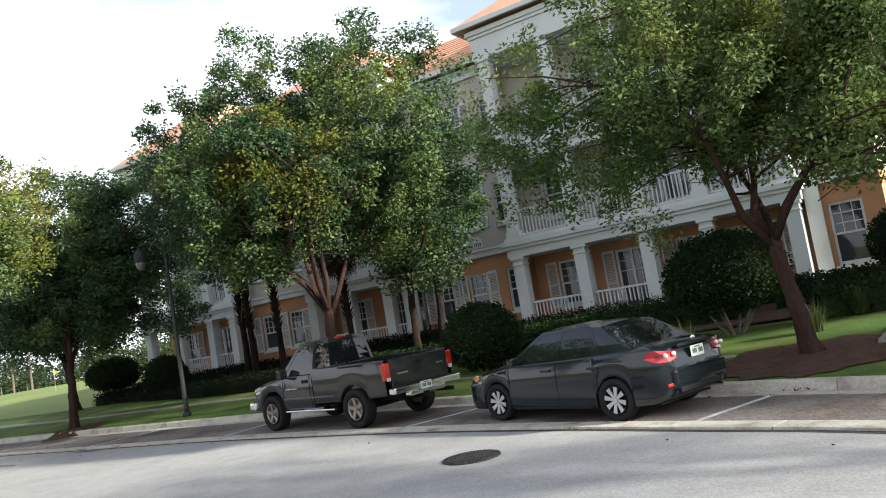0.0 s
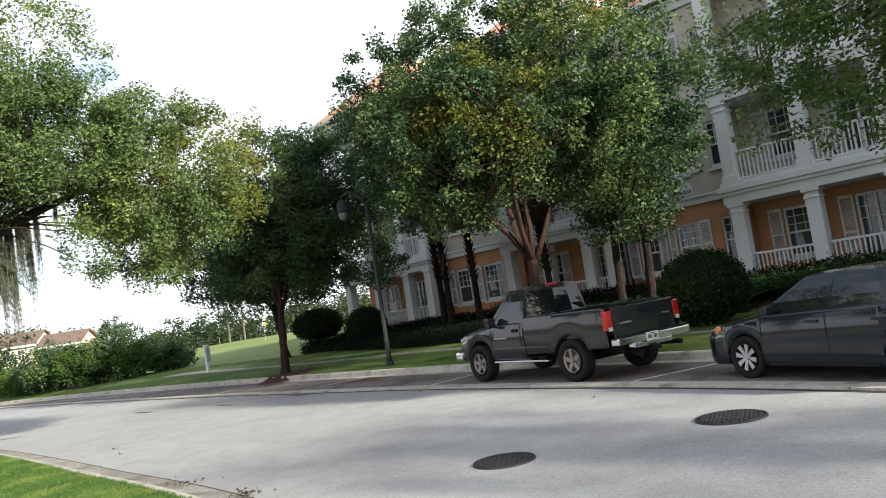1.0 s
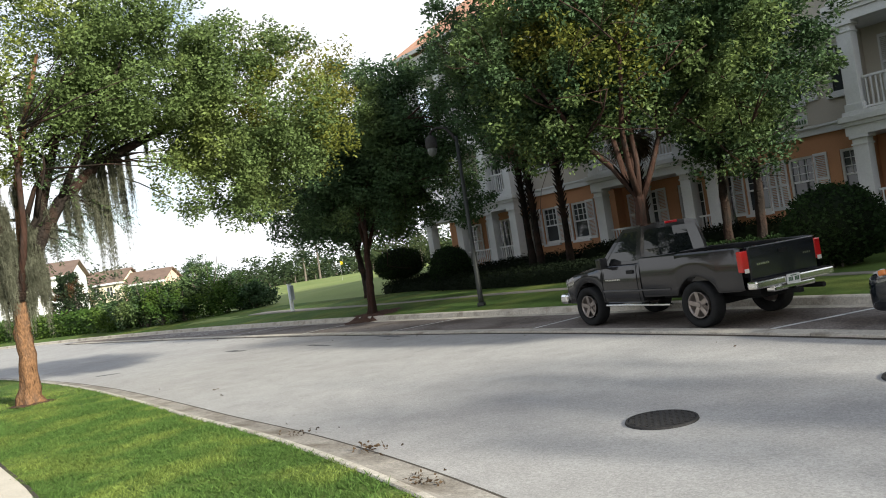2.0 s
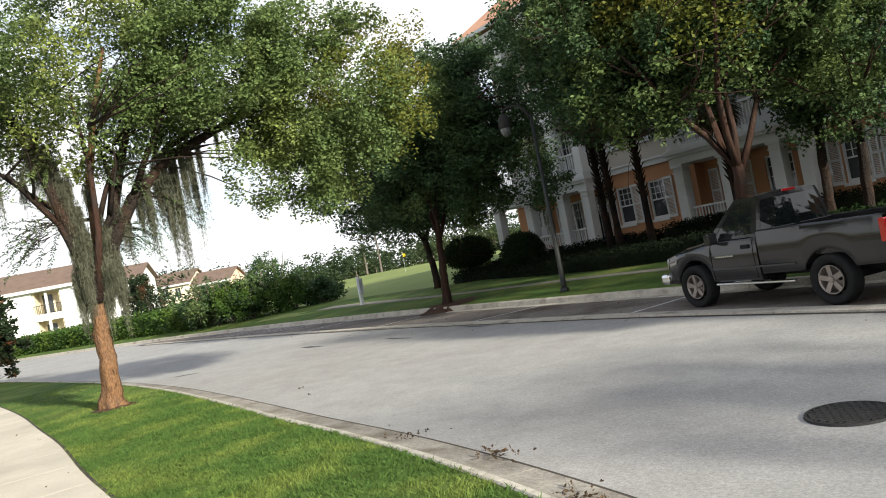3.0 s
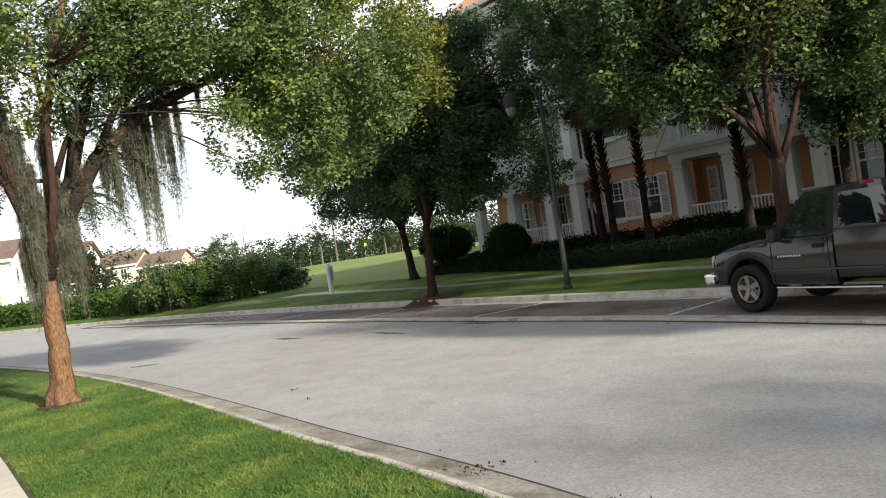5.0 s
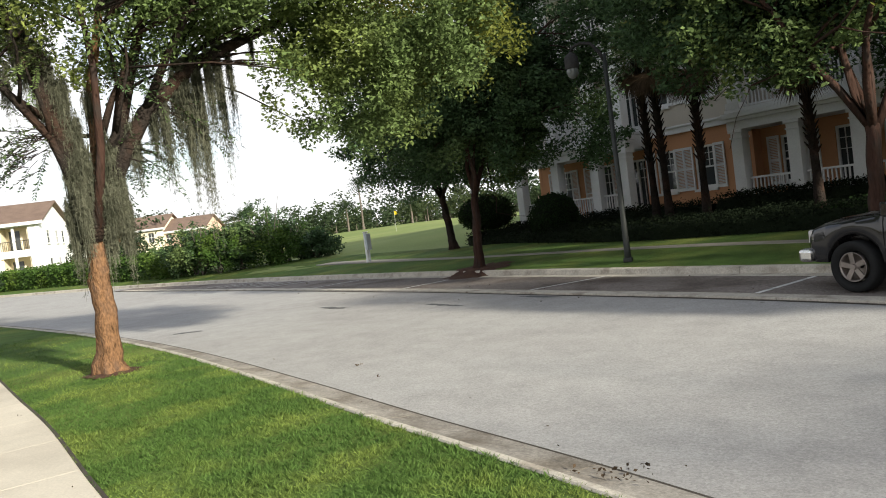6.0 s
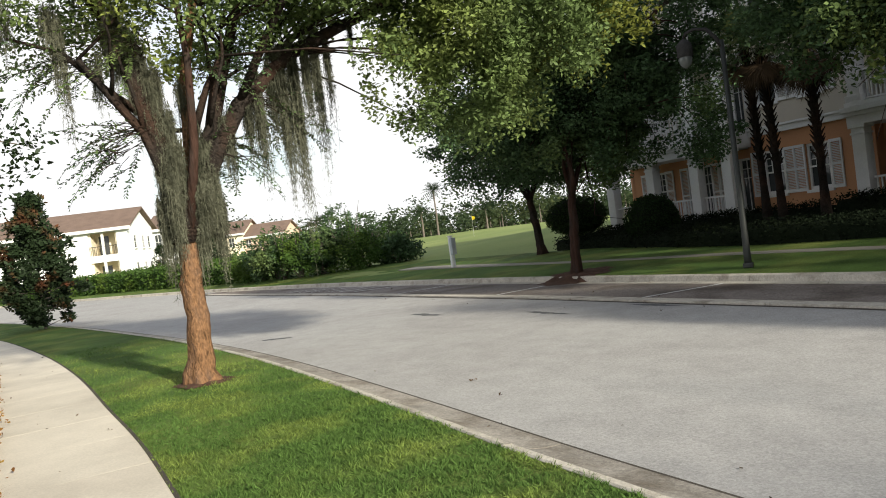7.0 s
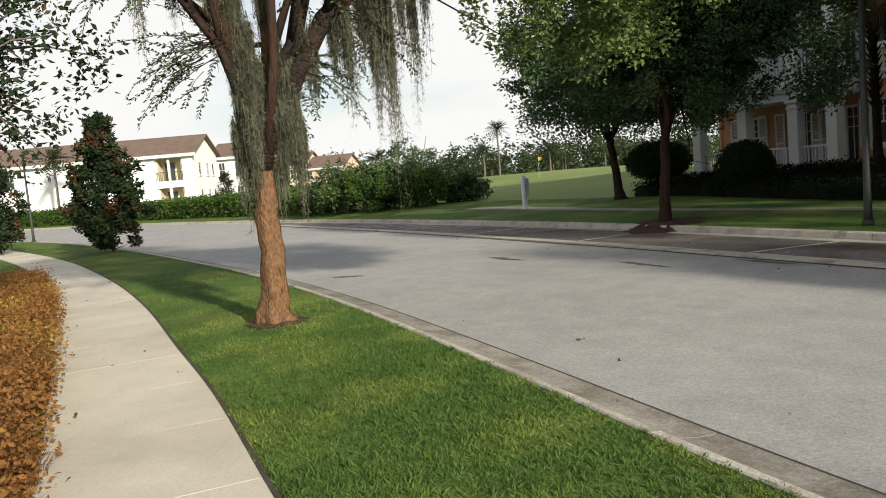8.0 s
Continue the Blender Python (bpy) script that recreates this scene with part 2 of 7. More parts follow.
def box(bm, x0, x1, y0, y1, z0, z1, bevel=0.0):
    made = bmesh.ops.create_cube(bm, size=1.0, matrix=Matrix.Translation(((x0 + x1) / 2, (y0 + y1) / 2, (z0 + z1) / 2)) @ Matrix.Diagonal((x1 - x0, y1 - y0, z1 - z0, 1)))
    if bevel:
        edges = list({e for v in made["verts"] for e in v.link_edges})
        bmesh.ops.bevel(bm, geom=edges, offset=bevel, segments=2, affect="EDGES", profile=0.5)
    return bm


def boxes(*args, bevel=0.0):
    bm = bmesh.new()
    for a in args:
        box(bm, *a, bevel=bevel)
    return bm


def tube(points, radii, sides=8):
    """Vertices and faces of a tapered tube along points."""
    pts = [Vector(p) for p in points]
    verts, faces = [], []
    for i, p in enumerate(pts):
        d = (pts[min(i + 1, len(pts) - 1)] - pts[max(i - 1, 0)]).normalized()
        a = d.orthogonal().normalized() if abs(d.z) > 0.95 else d.cross(Vector((0, 0, 1))).normalized()
        if abs(d.z) > 0.95:
            a = (Vector((1, 0, 0)) - d * d.x).normalized()
        b = d.cross(a)
        for k in range(sides):
            w = 2 * math.pi * k / sides
            verts.append(p + (a * math.cos(w) + b * math.sin(w)) * radii[i])
    for i in range(len(pts) - 1):
        for k in range(sides):
            j = (k + 1) % sides
            faces.append((i * sides + k, i * sides + j, (i + 1) * sides + j, (i + 1) * sides + k))
    faces.append(tuple(range(sides))[::-1])
    faces.append(tuple((len(pts) - 1) * sides + k for k in range(sides)))
    return verts, faces


def join_tubes(list_of):
    verts, faces = [], []
    for v, f in list_of:
        o = len(verts)
        verts += v
        faces += [tuple(i + o for i in g) for g in f]
    return verts, faces


def spline(points, step=0.5):
    """A smooth line through the points, evenly resampled."""
    p = np.array(points, float)
    q = np.vstack([2 * p[0] - p[1], p, 2 * p[-1] - p[-2]])
    out = []
    for i in range(1, len(q) - 2):
        a, b, c, d = q[i - 1], q[i], q[i + 1], q[i + 2]
        for t in np.linspace(0, 1, 24, endpoint=False):
            out.append(0.5 * (2 * b + (c - a) * t + (2 * a - 5 * b + 4 * c - d) * t * t + (3 * b - a - 3 * c + d) * t ** 3))
    out.append(p[-1])
    out = np.array(out)
    for _ in range(60):
        out[1:-1] = (out[:-2] + 2 * out[1:-1] + out[2:]) / 4
    s = np.concatenate([[0], np.cumsum(np.linalg.norm(np.diff(out, axis=0), axis=1))])
    g = np.arange(0, s[-1], step)
    return np.stack([np.interp(g, s, out[:, k]) for k in (0, 1)], 1)


def offset(line, d):
    """The line moved d metres to the left of its direction."""
    t = np.gradient(line, axis=0)
    t /= np.linalg.norm(t, axis=1, keepdims=True)
    return line + d * np.stack([-t[:, 1], t[:, 0]], 1)


def side_of(points, line):
    """Signed distance of points to a line: positive to the left of its direction."""
    points = np.asarray(points, float)
    out = np.empty(len(points))
    t = np.gradient(line, axis=0)
    t /= np.linalg.norm(t, axis=1, keepdims=True)
    for s in range(0, len(points), 4000):
        p = points[s:s + 4000]
        d = p[:, None] - line[None]
        i = (d ** 2).sum(-1).argmin(1)
        dd = d[np.arange(len(p)), i]
        n = np.stack([-t[i, 1], t[i, 0]], 1)
        sign = np.sign((dd * n).sum(1))
        out[s:s + 4000] = np.linalg.norm(dd, axis=1) * np.where(sign == 0, 1, sign)
    return out


def loft(line, profile, start=0, stop=None):
    """Vertices and faces of a profile of (offset to the left, height) carried along a line."""
    rows = [np.column_stack([offset(line, d), np.full(len(line), z)]) for d, z in profile]
    rows = [r[start:stop] for r in rows]
    n, k = len(rows[0]), len(rows)
    verts = np.stack(rows, 1).reshape(-1, 3)
    faces = [(i * k + j, (i + 1) * k + j, (i + 1) * k + j + 1, i * k + j + 1) for i in range(n - 1) for j in range(k - 1)]
    return verts, faces


# ---- the plan of the street; every line runs away from the start of the walk ----
NEAR = spline([(12, -12), (9, -6), (6, -0.8), (3.4, 3.0), (1.0, 5.3), (-1, 6.95), (-3.26, 8.3), (-6.04, 9.58), (-8.6, 10.53), (-11, 11.48), (-14.84, 12.93), (-17.6, 13.85), (-20.5, 14.7), (-25.8, 16.0), (-39, 18.6), (-57, 20.7), (-80, 19.8), (-112, 14.0), (-150, 2.0)])
WALK_R = spline([(8, -8), (3.6, -1.1), (1, 1.7), (-2, 4.0), (-5.3, 5.95), (-7.36, 6.98), (-9.94, 7.85), (-12.9, 8.95), (-15.6, 9.82), (-20, 11.25), (-26.9, 13.08), (-38.5, 15.4), (-60, 17.9)])
RIBBON = spline([(14, -2), (8, 7.0), (4.48, 10.45), (3.1, 11.45), (0.94, 12.95), (-1.53, 14.4), (-4.26, 15.75), (-7.46, 17.2), (-10.3, 18.25), (-13.5, 19.4), (-16.06, 20.35), (-20.5, 21.75), (-25.5, 23.4), (-31.5, 25.1), (-38, 26.9), (-46, 29)])
BACK = spline([(17, -1), (10.4, 8.0), (5.13, 12.92), (3.6, 14.1), (-1.8, 17.7), (-7.6, 20.15), (-11, 21.43), (-16.3, 23.41), (-21, 25.0), (-30.5, 27.6), (-36, 28.8), (-45.7, 30.5), (-54.4, 31.4), (-73, 32.4), (-92, 31.4), (-120, 25.5), (-158, 13.0)])
FAR_WALK = spline([(14, 5), (9, 12), (5.74, 15.0), (4.1, 16.2), (-2.14, 20.1), (-10.46, 24.0), (-17.8, 26.4), (-25.7, 28.9), (-31.5, 30.6)])
FP0, FD, FN = np.array([7.2, 25.9]), np.array([-0.948, 0.318]), np.array([0.318, 0.948])


def facade(u, v, z=0.0):
    """A place by metres along the house front, behind it, and up."""
    p = FP0 + FD * u + FN * v
    return Vector((p[0], p[1], z))


def ground_height(pts):
    """Height of the land: the street's low strip, the verge, the rise to the house, the fairway's mounds."""
    pts = np.asarray(pts, float)
    dn, db = side_of(pts, NEAR), -side_of(pts, BACK)
    h = np.where(dn > 0, 0.10, 0.0)
    m = lambda cx, cy, sx, sy, k: k * np.exp(-(((pts[:, 0] - cx) / sx) ** 2 + ((pts[:, 1] - cy) / sy) ** 2))
    house_side = np.clip((pts[:, 0] + 24) / 8, 0, 1)
    far = 0.14 + 0.075 * np.clip(db, 0, 2.5) + 0.045 * np.clip(db - 2.5, 0, 9) * (0.25 + 0.75 * house_side)
    far = far + m(-33, 50, 11, 11, 0.75) + m(-47, 66, 16, 12, 0.7) + m(-78, 95, 30, 18, 1.0)
    west = np.clip((-pts[:, 0] - 34) / 15, 0, 1) * np.clip((60 - pts[:, 1]) / 15, 0, 1)
    far = far * (1 - west) + west * (0.2 + 0.02 * np.clip(db, 0, 60))
    return np.where(db > 0, far, h), dn, db


def ground_z(x, y):
    return float(ground_height([(x, y)])[0][0])

# ---- ground ----
def axis(lo, hi, step, reach):
    a = list(np.arange(lo, hi, step))
    s, up, down = step, [], []
    x, y = a[-1], a[0]
    while x < reach or y > -reach:
        s *= 1.35
        x, y = x + s, y - s
        up.append(x)
        down.append(y)
    return np.array(down[::-1] + a + up)


GX, GY = axis(-64, 16, 0.7, 1800), axis(-12, 72, 0.7, 1800)
gx, gy = np.meshgrid(GX, GY)
gp = np.stack([gx.ravel(), gy.ravel()], 1)
gh, gdn, gdb = ground_height(gp)
gz = gh - 0.03
gz = np.where((gdn < 1.7) & (gdb < 1.2), -0.12, gz)
gv = np.column_stack([gp, gz])
nx = len(GX)
gf = [(j * nx + i, j * nx + i + 1, (j + 1) * nx + i + 1, (j + 1) * nx + i) for j in range(len(GY) - 1) for i in range(nx - 1)]
ground = mesh_ob("ground", gv, gf, FAIRWAY, smooth=True)
tagged(ground, "wide mown golf fairway grass rolling to the trees", "ground", kind="structure")


def strip(name, line, profile, material, label, category, start=0, stop=None, smooth=False):
    v, f = loft(line, profile, start, stop)
    return tagged(mesh_ob(name, v, f, material, smooth=smooth), label, category, kind="structure")


# the carriageway, from kerb to ribbon and on to the far kerb
rd_l, rd_r = offset(NEAR, -0.0), offset(BACK, 0.0)
n_rd = 400
def resample(line, n):
    s = np.concatenate([[0], np.cumsum(np.linalg.norm(np.diff(line, axis=0), axis=1))])
    g = np.linspace(0, s[-1], n)
    return np.stack([np.interp(g, s, line[:, k]) for k in (0, 1)], 1)
ra, rb = resample(rd_l, n_rd), resample(rd_r, n_rd)
rv = np.stack([np.column_stack([ra + (rb - ra) * f, np.full(n_rd, 0.0)]) for f in np.linspace(-0.02, 1.02, 9)], 1).reshape(-1, 3)
rf = [(i * 9 + j, (i + 1) * 9 + j, (i + 1) * 9 + j + 1, i * 9 + j + 1) for i in range(n_rd - 1) for j in range(8)]
road = tagged(mesh_ob("road", rv, rf, ASPHALT), "pale worn asphalt street curving away, sun and shade across it", "road", kind="structure")

# parking bay between ribbon and back kerb, 4 mm proud of the road
def between(a, b, z, cols=5):
    v = np.stack([np.column_stack([a + (b - a) * f, np.full(len(a), z)]) for f in np.linspace(0, 1, cols)], 1).reshape(-1, 3)
    f = [(i * cols + j, (i + 1) * cols + j, (i + 1) * cols + j + 1, i * cols + j + 1) for i in range(len(a) - 1) for j in range(cols - 1)]
    return v, f
bay_a = offset(RIBBON, -0.42)
near_b = np.array([BACK[((BACK - p) ** 2).sum(1).argmin()] for p in bay_a])
v, f = between(bay_a, near_b, 0.006)
tagged(mesh_ob("parking_bay", v, f, BAY), "dark stained asphalt parking bay beside the street", "parking bay", kind="structure")

# concrete kerbs: rolled on the near side, upright behind the bay, a flush ribbon in between
strip("near_kerb_bed", NEAR, [(0.05, -0.02), (0.08, -0.01), (0.56, 0.03), (0.62, -0.1)], JOINT, "dark joint bed under the near kerb", "kerb")
strip("back_kerb_bed", BACK, [(0.01, -0.05), (0.01, 0.02), (-0.15, 0.10), (-0.18, -0.1)], JOINT, "dark joint bed under the back kerb", "kerb")
strip("ribbon_bed", RIBBON, [(0.07, 0.003), (-0.42, 0.009)], JOINT, "dark dirt-filled joint along the ribbon", "kerb")

def pieces(name, line, profile, material, length, gap, parent, start, stop, step=0.5):
    """Cast pieces with open joints along a line, each an object of its own."""
    k = int(length / step)
    for a in range(start, min(stop, len(line) - k - 1), k):
        seg = line[a:a + k + 1].copy()
        d0, d1 = seg[1] - seg[0], seg[-1] - seg[-2]
        seg[0] += d0 / np.linalg.norm(d0) * gap / 2
        seg[-1] -= d1 / np.linalg.norm(d1) * gap / 2
        v, f = loft(seg, profile)
        p = len(profile)
        n = len(seg)
        f = list(f) + [tuple(range(p)), tuple((n - 1) * p + j for j in reversed(range(p)))]
        mesh_ob(name, v, f, material, parent)


# lawns lofted along the kerbs so that their edges are clean
near_lawn = strip("near_lawn", NEAR, [(0.57, -0.02), (0.60, 0.108), (0.9, 0.12), (1.6, 0.125), (2.4, 0.11), (3.3, 0.085), (8.0, 0.07), (14, 0.07)], GRASS, "sunlit mown verge lawn between kerb and walk", "lawn", smooth=True)
bl = [(-0.12, -0.02)] + [(-d, 0.145 + 0.075 * min(d, 2.5) + 0.045 * max(d - 2.5, 0) - 0.075 * 0.15) for d in (0.15, 0.6, 1.2, 1.9, 2.5, 4.0, 6.0)] + [(-7.2, 0.3)]
far_lawn = strip("far_lawn", BACK, bl, GRASS, "shaded mown lawn rising behind the back kerb", "lawn", smooth=True)

# ---- trees ----
def leaves(centres, spread, count, size, rng, droop=0.2, aspect=0.5):
    """Leaf quads scattered in clumps; each clump is a flattened cloud round a centre."""
    centres = np.asarray(centres, float)
    idx = rng.integers(0, len(centres), count)
    g = rng.normal(size=(count, 3))
    r = np.linalg.norm(g, axis=1, keepdims=True)
    g = g / r * np.minimum(r, 1.9) * 0.6
    shape = np.column_stack([rng.uniform(0.55, 1.25, (len(centres), 2)), rng.uniform(0.5, 1.9, len(centres))])
    p = centres[idx] + g * np.asarray(spread) * shape[idx]
    a = rng.normal(size=(count, 3))
    a[:, 2] = a[:, 2] * 0.6 - droop
    a /= np.linalg.norm(a, axis=1, keepdims=True)
    b = np.cross(a, rng.normal(size=(count, 3)))
    b /= np.linalg.norm(b, axis=1, keepdims=True) + 1e-9
    s = size * rng.uniform(0.6, 1.35, (count, 1))
    n = np.cross(a, b)
    q = np.stack([p, p + a * s * 0.5 + b * s * aspect * 0.5 + n * s * 0.08, p + a * s, p + a * s * 0.5 - b * s * aspect * 0.5 + n * s * 0.08], 1)
    return q


def branch_tree(base, height, fork, spread, rng, limbs=5, r0=0.2, lean=(0, 0), depth=3, up=0.75, kink=0.18):
    """A trunk that forks into limbs and twigs: tubes, and the tips where foliage hangs."""
    tubes, tips = [], []
    base = Vector(base)
    top = base + Vector((lean[0], lean[1], fork))
    k = 16
    pts = [base.lerp(top, i / k) + Vector((rng.normal() * 0.012, rng.normal() * 0.012, 0)) * (i > 0) for i in range(k + 1)]
    rad = [r0 * (1 - 0.25 * i / k + 0.5 * math.exp(-i * fork / k / 0.16)) for i in range(k + 1)]
    tv, tf = tube([base - Vector((0, 0, 0.15))] + pts, [r0 * 1.7] + rad, 22)
    # lobes and ridges running up the trunk, strongest at the roots
    ph = rng.uniform(0, 6)
    for j, q in enumerate(tv):
        ax = base.lerp(top, min(max((q.z - base.z) / fork, 0), 1))
        o = Vector((q.x - ax.x, q.y - ax.y, 0))
        w = math.atan2(o.y, o.x)
        root = math.exp(-max(q.z - base.z, 0) / 0.25)
        s = (0.07 + 0.12 * root) * math.sin(5 * w + ph + 0.5 * q.z) + 0.05 * math.sin(9 * w - ph + 1.3 * q.z) + 0.12 * noise.noise(Vector((o.x * 9, o.y * 9, q.z * 1.6)))
        tv[j] = q + o * s
    tubes.append((tv, tf))

    def grow(p, d, length, r, level):
        n = 4
        q, pts, rad = p.copy(), [p.copy()], [r]
        for i in range(n):
            d = (d + Vector((rng.normal() * kink, rng.normal() * kink, rng.normal() * kink * 0.6 + 0.03))).normalized()
            q = q + d * length / n
            pts.append(q.copy())
            rad.append(max(r * (1 - 0.55 * (i + 1) / n), 0.008))
            if level > 0 and i >= 1:
                for _ in range(2 if level > 1 else 1):
                    w = Vector((rng.normal(), rng.normal(), rng.normal() * 0.6 + 0.2)).normalized()
                    grow(q, (d * 0.55 + w * 0.75).normalized(), length * rng.uniform(0.45, 0.65), rad[-1] * 0.6, level - 1)
        tubes.append(tube(pts, rad, 6 if level > 1 else 4))
        tips.append(q.copy())
        if level <= 1:
            tips.extend(pts[2:])

    for i in range(limbs):
        w = 2 * math.pi * (i + rng.uniform(-0.3, 0.3)) / limbs
        out = rng.uniform(0.6, 1.1)
        d = Vector((math.cos(w) * spread * out, math.sin(w) * spread * out, (height - fork) * up)).normalized()
        grow(top - Vector((0, 0, rng.uniform(0, 0.25) * fork * 0.5)), d, math.hypot(spread * out, (height - fork) * up) * 0.55, r0 * 0.55, depth - 1)
    return tubes, tips


def crown_centres(blobs, rng, count):
    """Clump centres spread mostly over the outer shell of a few overlapping ellipsoids (x, y, z, rx, ry, rz)."""
    blobs = np.asarray(blobs, float)
    vol = blobs[:, 3] * blobs[:, 4] * blobs[:, 5]
    idx = rng.choice(len(blobs), count, p=vol / vol.sum())
    g = rng.normal(size=(count, 3))
    g /= np.linalg.norm(g, axis=1, keepdims=True)
    r = rng.uniform(0.25, 1.0, (count, 1)) ** 0.45
    return blobs[idx, :3] + g * r * blobs[idx, 3:6]


def tree(name, base, height, fork, spread, blobs, seed, leaf_count, leaf_size, clump=0.45, clumps=220, limbs=5, r0=0.2, lean=(0, 0), bark=BARK, leafage=OAK, extra=(), label="", depth=3, category="tree", droop=0.25, limb_bark=None):
    """A tree: an Empty with a trunk mesh and crown meshes of single leaves."""
    rng = np.random.default_rng(seed)
    root = empty(name, Matrix.Translation(base))
    tubes, tips = branch_tree((0, 0, 0), height, fork, spread, rng, limbs, r0, lean, depth)
    rel = np.array([[b[0] - base[0], b[1] - base[1], b[2] - base[2], *b[3:6]] for b in blobs])
    cc = crown_centres(rel, rng, clumps)
    # twigs that carry the outer clumps
    fork_top = Vector((lean[0], lean[1], fork))
    for c in cc[: clumps // 3]:
        c = Vector(c)
        near = min(tips, key=lambda q: (q - c).length)
        if (near - c).length < 2.6:
            mid = near.lerp(c, 0.5) + Vector((0, 0, 0.1))
            tubes.append(tube([near, mid, c], [0.022, 0.014, 0.006], 4))
    mesh_ob("trunk", *tubes[0], bark, root, smooth=True)
    v, f = join_tubes(tubes[1:])
    tagged(mesh_ob("branchwork", v, f, limb_bark or bark, root, smooth=True), kind="stuff")
    inside = [t for t in tips if any(np.sum(((np.array(t) - b[:3]) / (b[3:6] * 1.15)) ** 2) < 1 for b in rel)]
    centres = np.vstack([cc, np.array([list(t) for t in inside])]) if inside else cc
    q = leaves(centres, (clump, clump, clump * 0.75), leaf_count, leaf_size, rng, droop)
    quads_ob("crown", q, leafage, root)
    for i, (blob, cnt, m2) in enumerate(extra):
        b = np.array([[blob[0] - base[0], blob[1] - base[1], blob[2] - base[2], *blob[3:6]]])
        quads_ob("crown", leaves(crown_centres(b, rng, max(12, cnt // 110)), (clump, clump, clump * 0.75), cnt, leaf_size, rng, droop), m2, root, "yellowing leaves" if m2 is OAK_YELLOW else "")
    return tagged(root, label, category)


def at_ground(x, y):
    return (x, y, ground_z(x, y))



# ---- vehicles ----
CAR_PAINT = mat("slate_grey_paint", (0.010, 0.014, 0.018), 0.12, 0.2, vary=0.06, scale=1, fine=200, spec=0.3, coat=0.6)
TRUCK_PAINT = mat("brown_grey_paint", (0.026, 0.025, 0.026), 0.14, 0.35, vary=0.08, scale=1, fine=200, spec=0.35, coat=0.5)
TRUCK_DARK = mat("dark_tailgate_paint", (0.012, 0.014, 0.02), 0.18, 0.2, vary=0.08, spec=0.5, coat=0.7)
RUBBER = mat("tyre_rubber", (0.018, 0.018, 0.018), 0.85, vary=0.3, scale=8, fine=60, bump=0.3)
BLACK = mat("black_plastic", (0.015, 0.015, 0.015), 0.6, vary=0.2)
CHROME = mat("chrome", (0.75, 0.75, 0.74), 0.18, 1.0, vary=0.08)
SILVER = mat("silver_wheel", (0.5, 0.5, 0.5), 0.35, 0.7, vary=0.12, scale=9)
BRONZE = mat("brown_alloy", (0.27, 0.235, 0.21), 0.4, 0.7, vary=0.2, scale=9)
RED_LENS = mat("red_lens", (0.42, 0.008, 0.010), 0.15, vary=0.15, spec=0.6, coat=1.0)
CLEAR_LENS = mat("clear_lens", (0.75, 0.72, 0.70), 0.12, 0.3, vary=0.1, coat=1.0)
AMBER = mat("amber_lens", (0.7, 0.22, 0.05), 0.15, vary=0.1, coat=1.0)
PLATE = mat("plate_white", (0.72, 0.72, 0.68), 0.5, vary=0.08)
PLATE_INK = mat("plate_ink", (0.10, 0.16, 0.10), 0.6, vary=0.2)


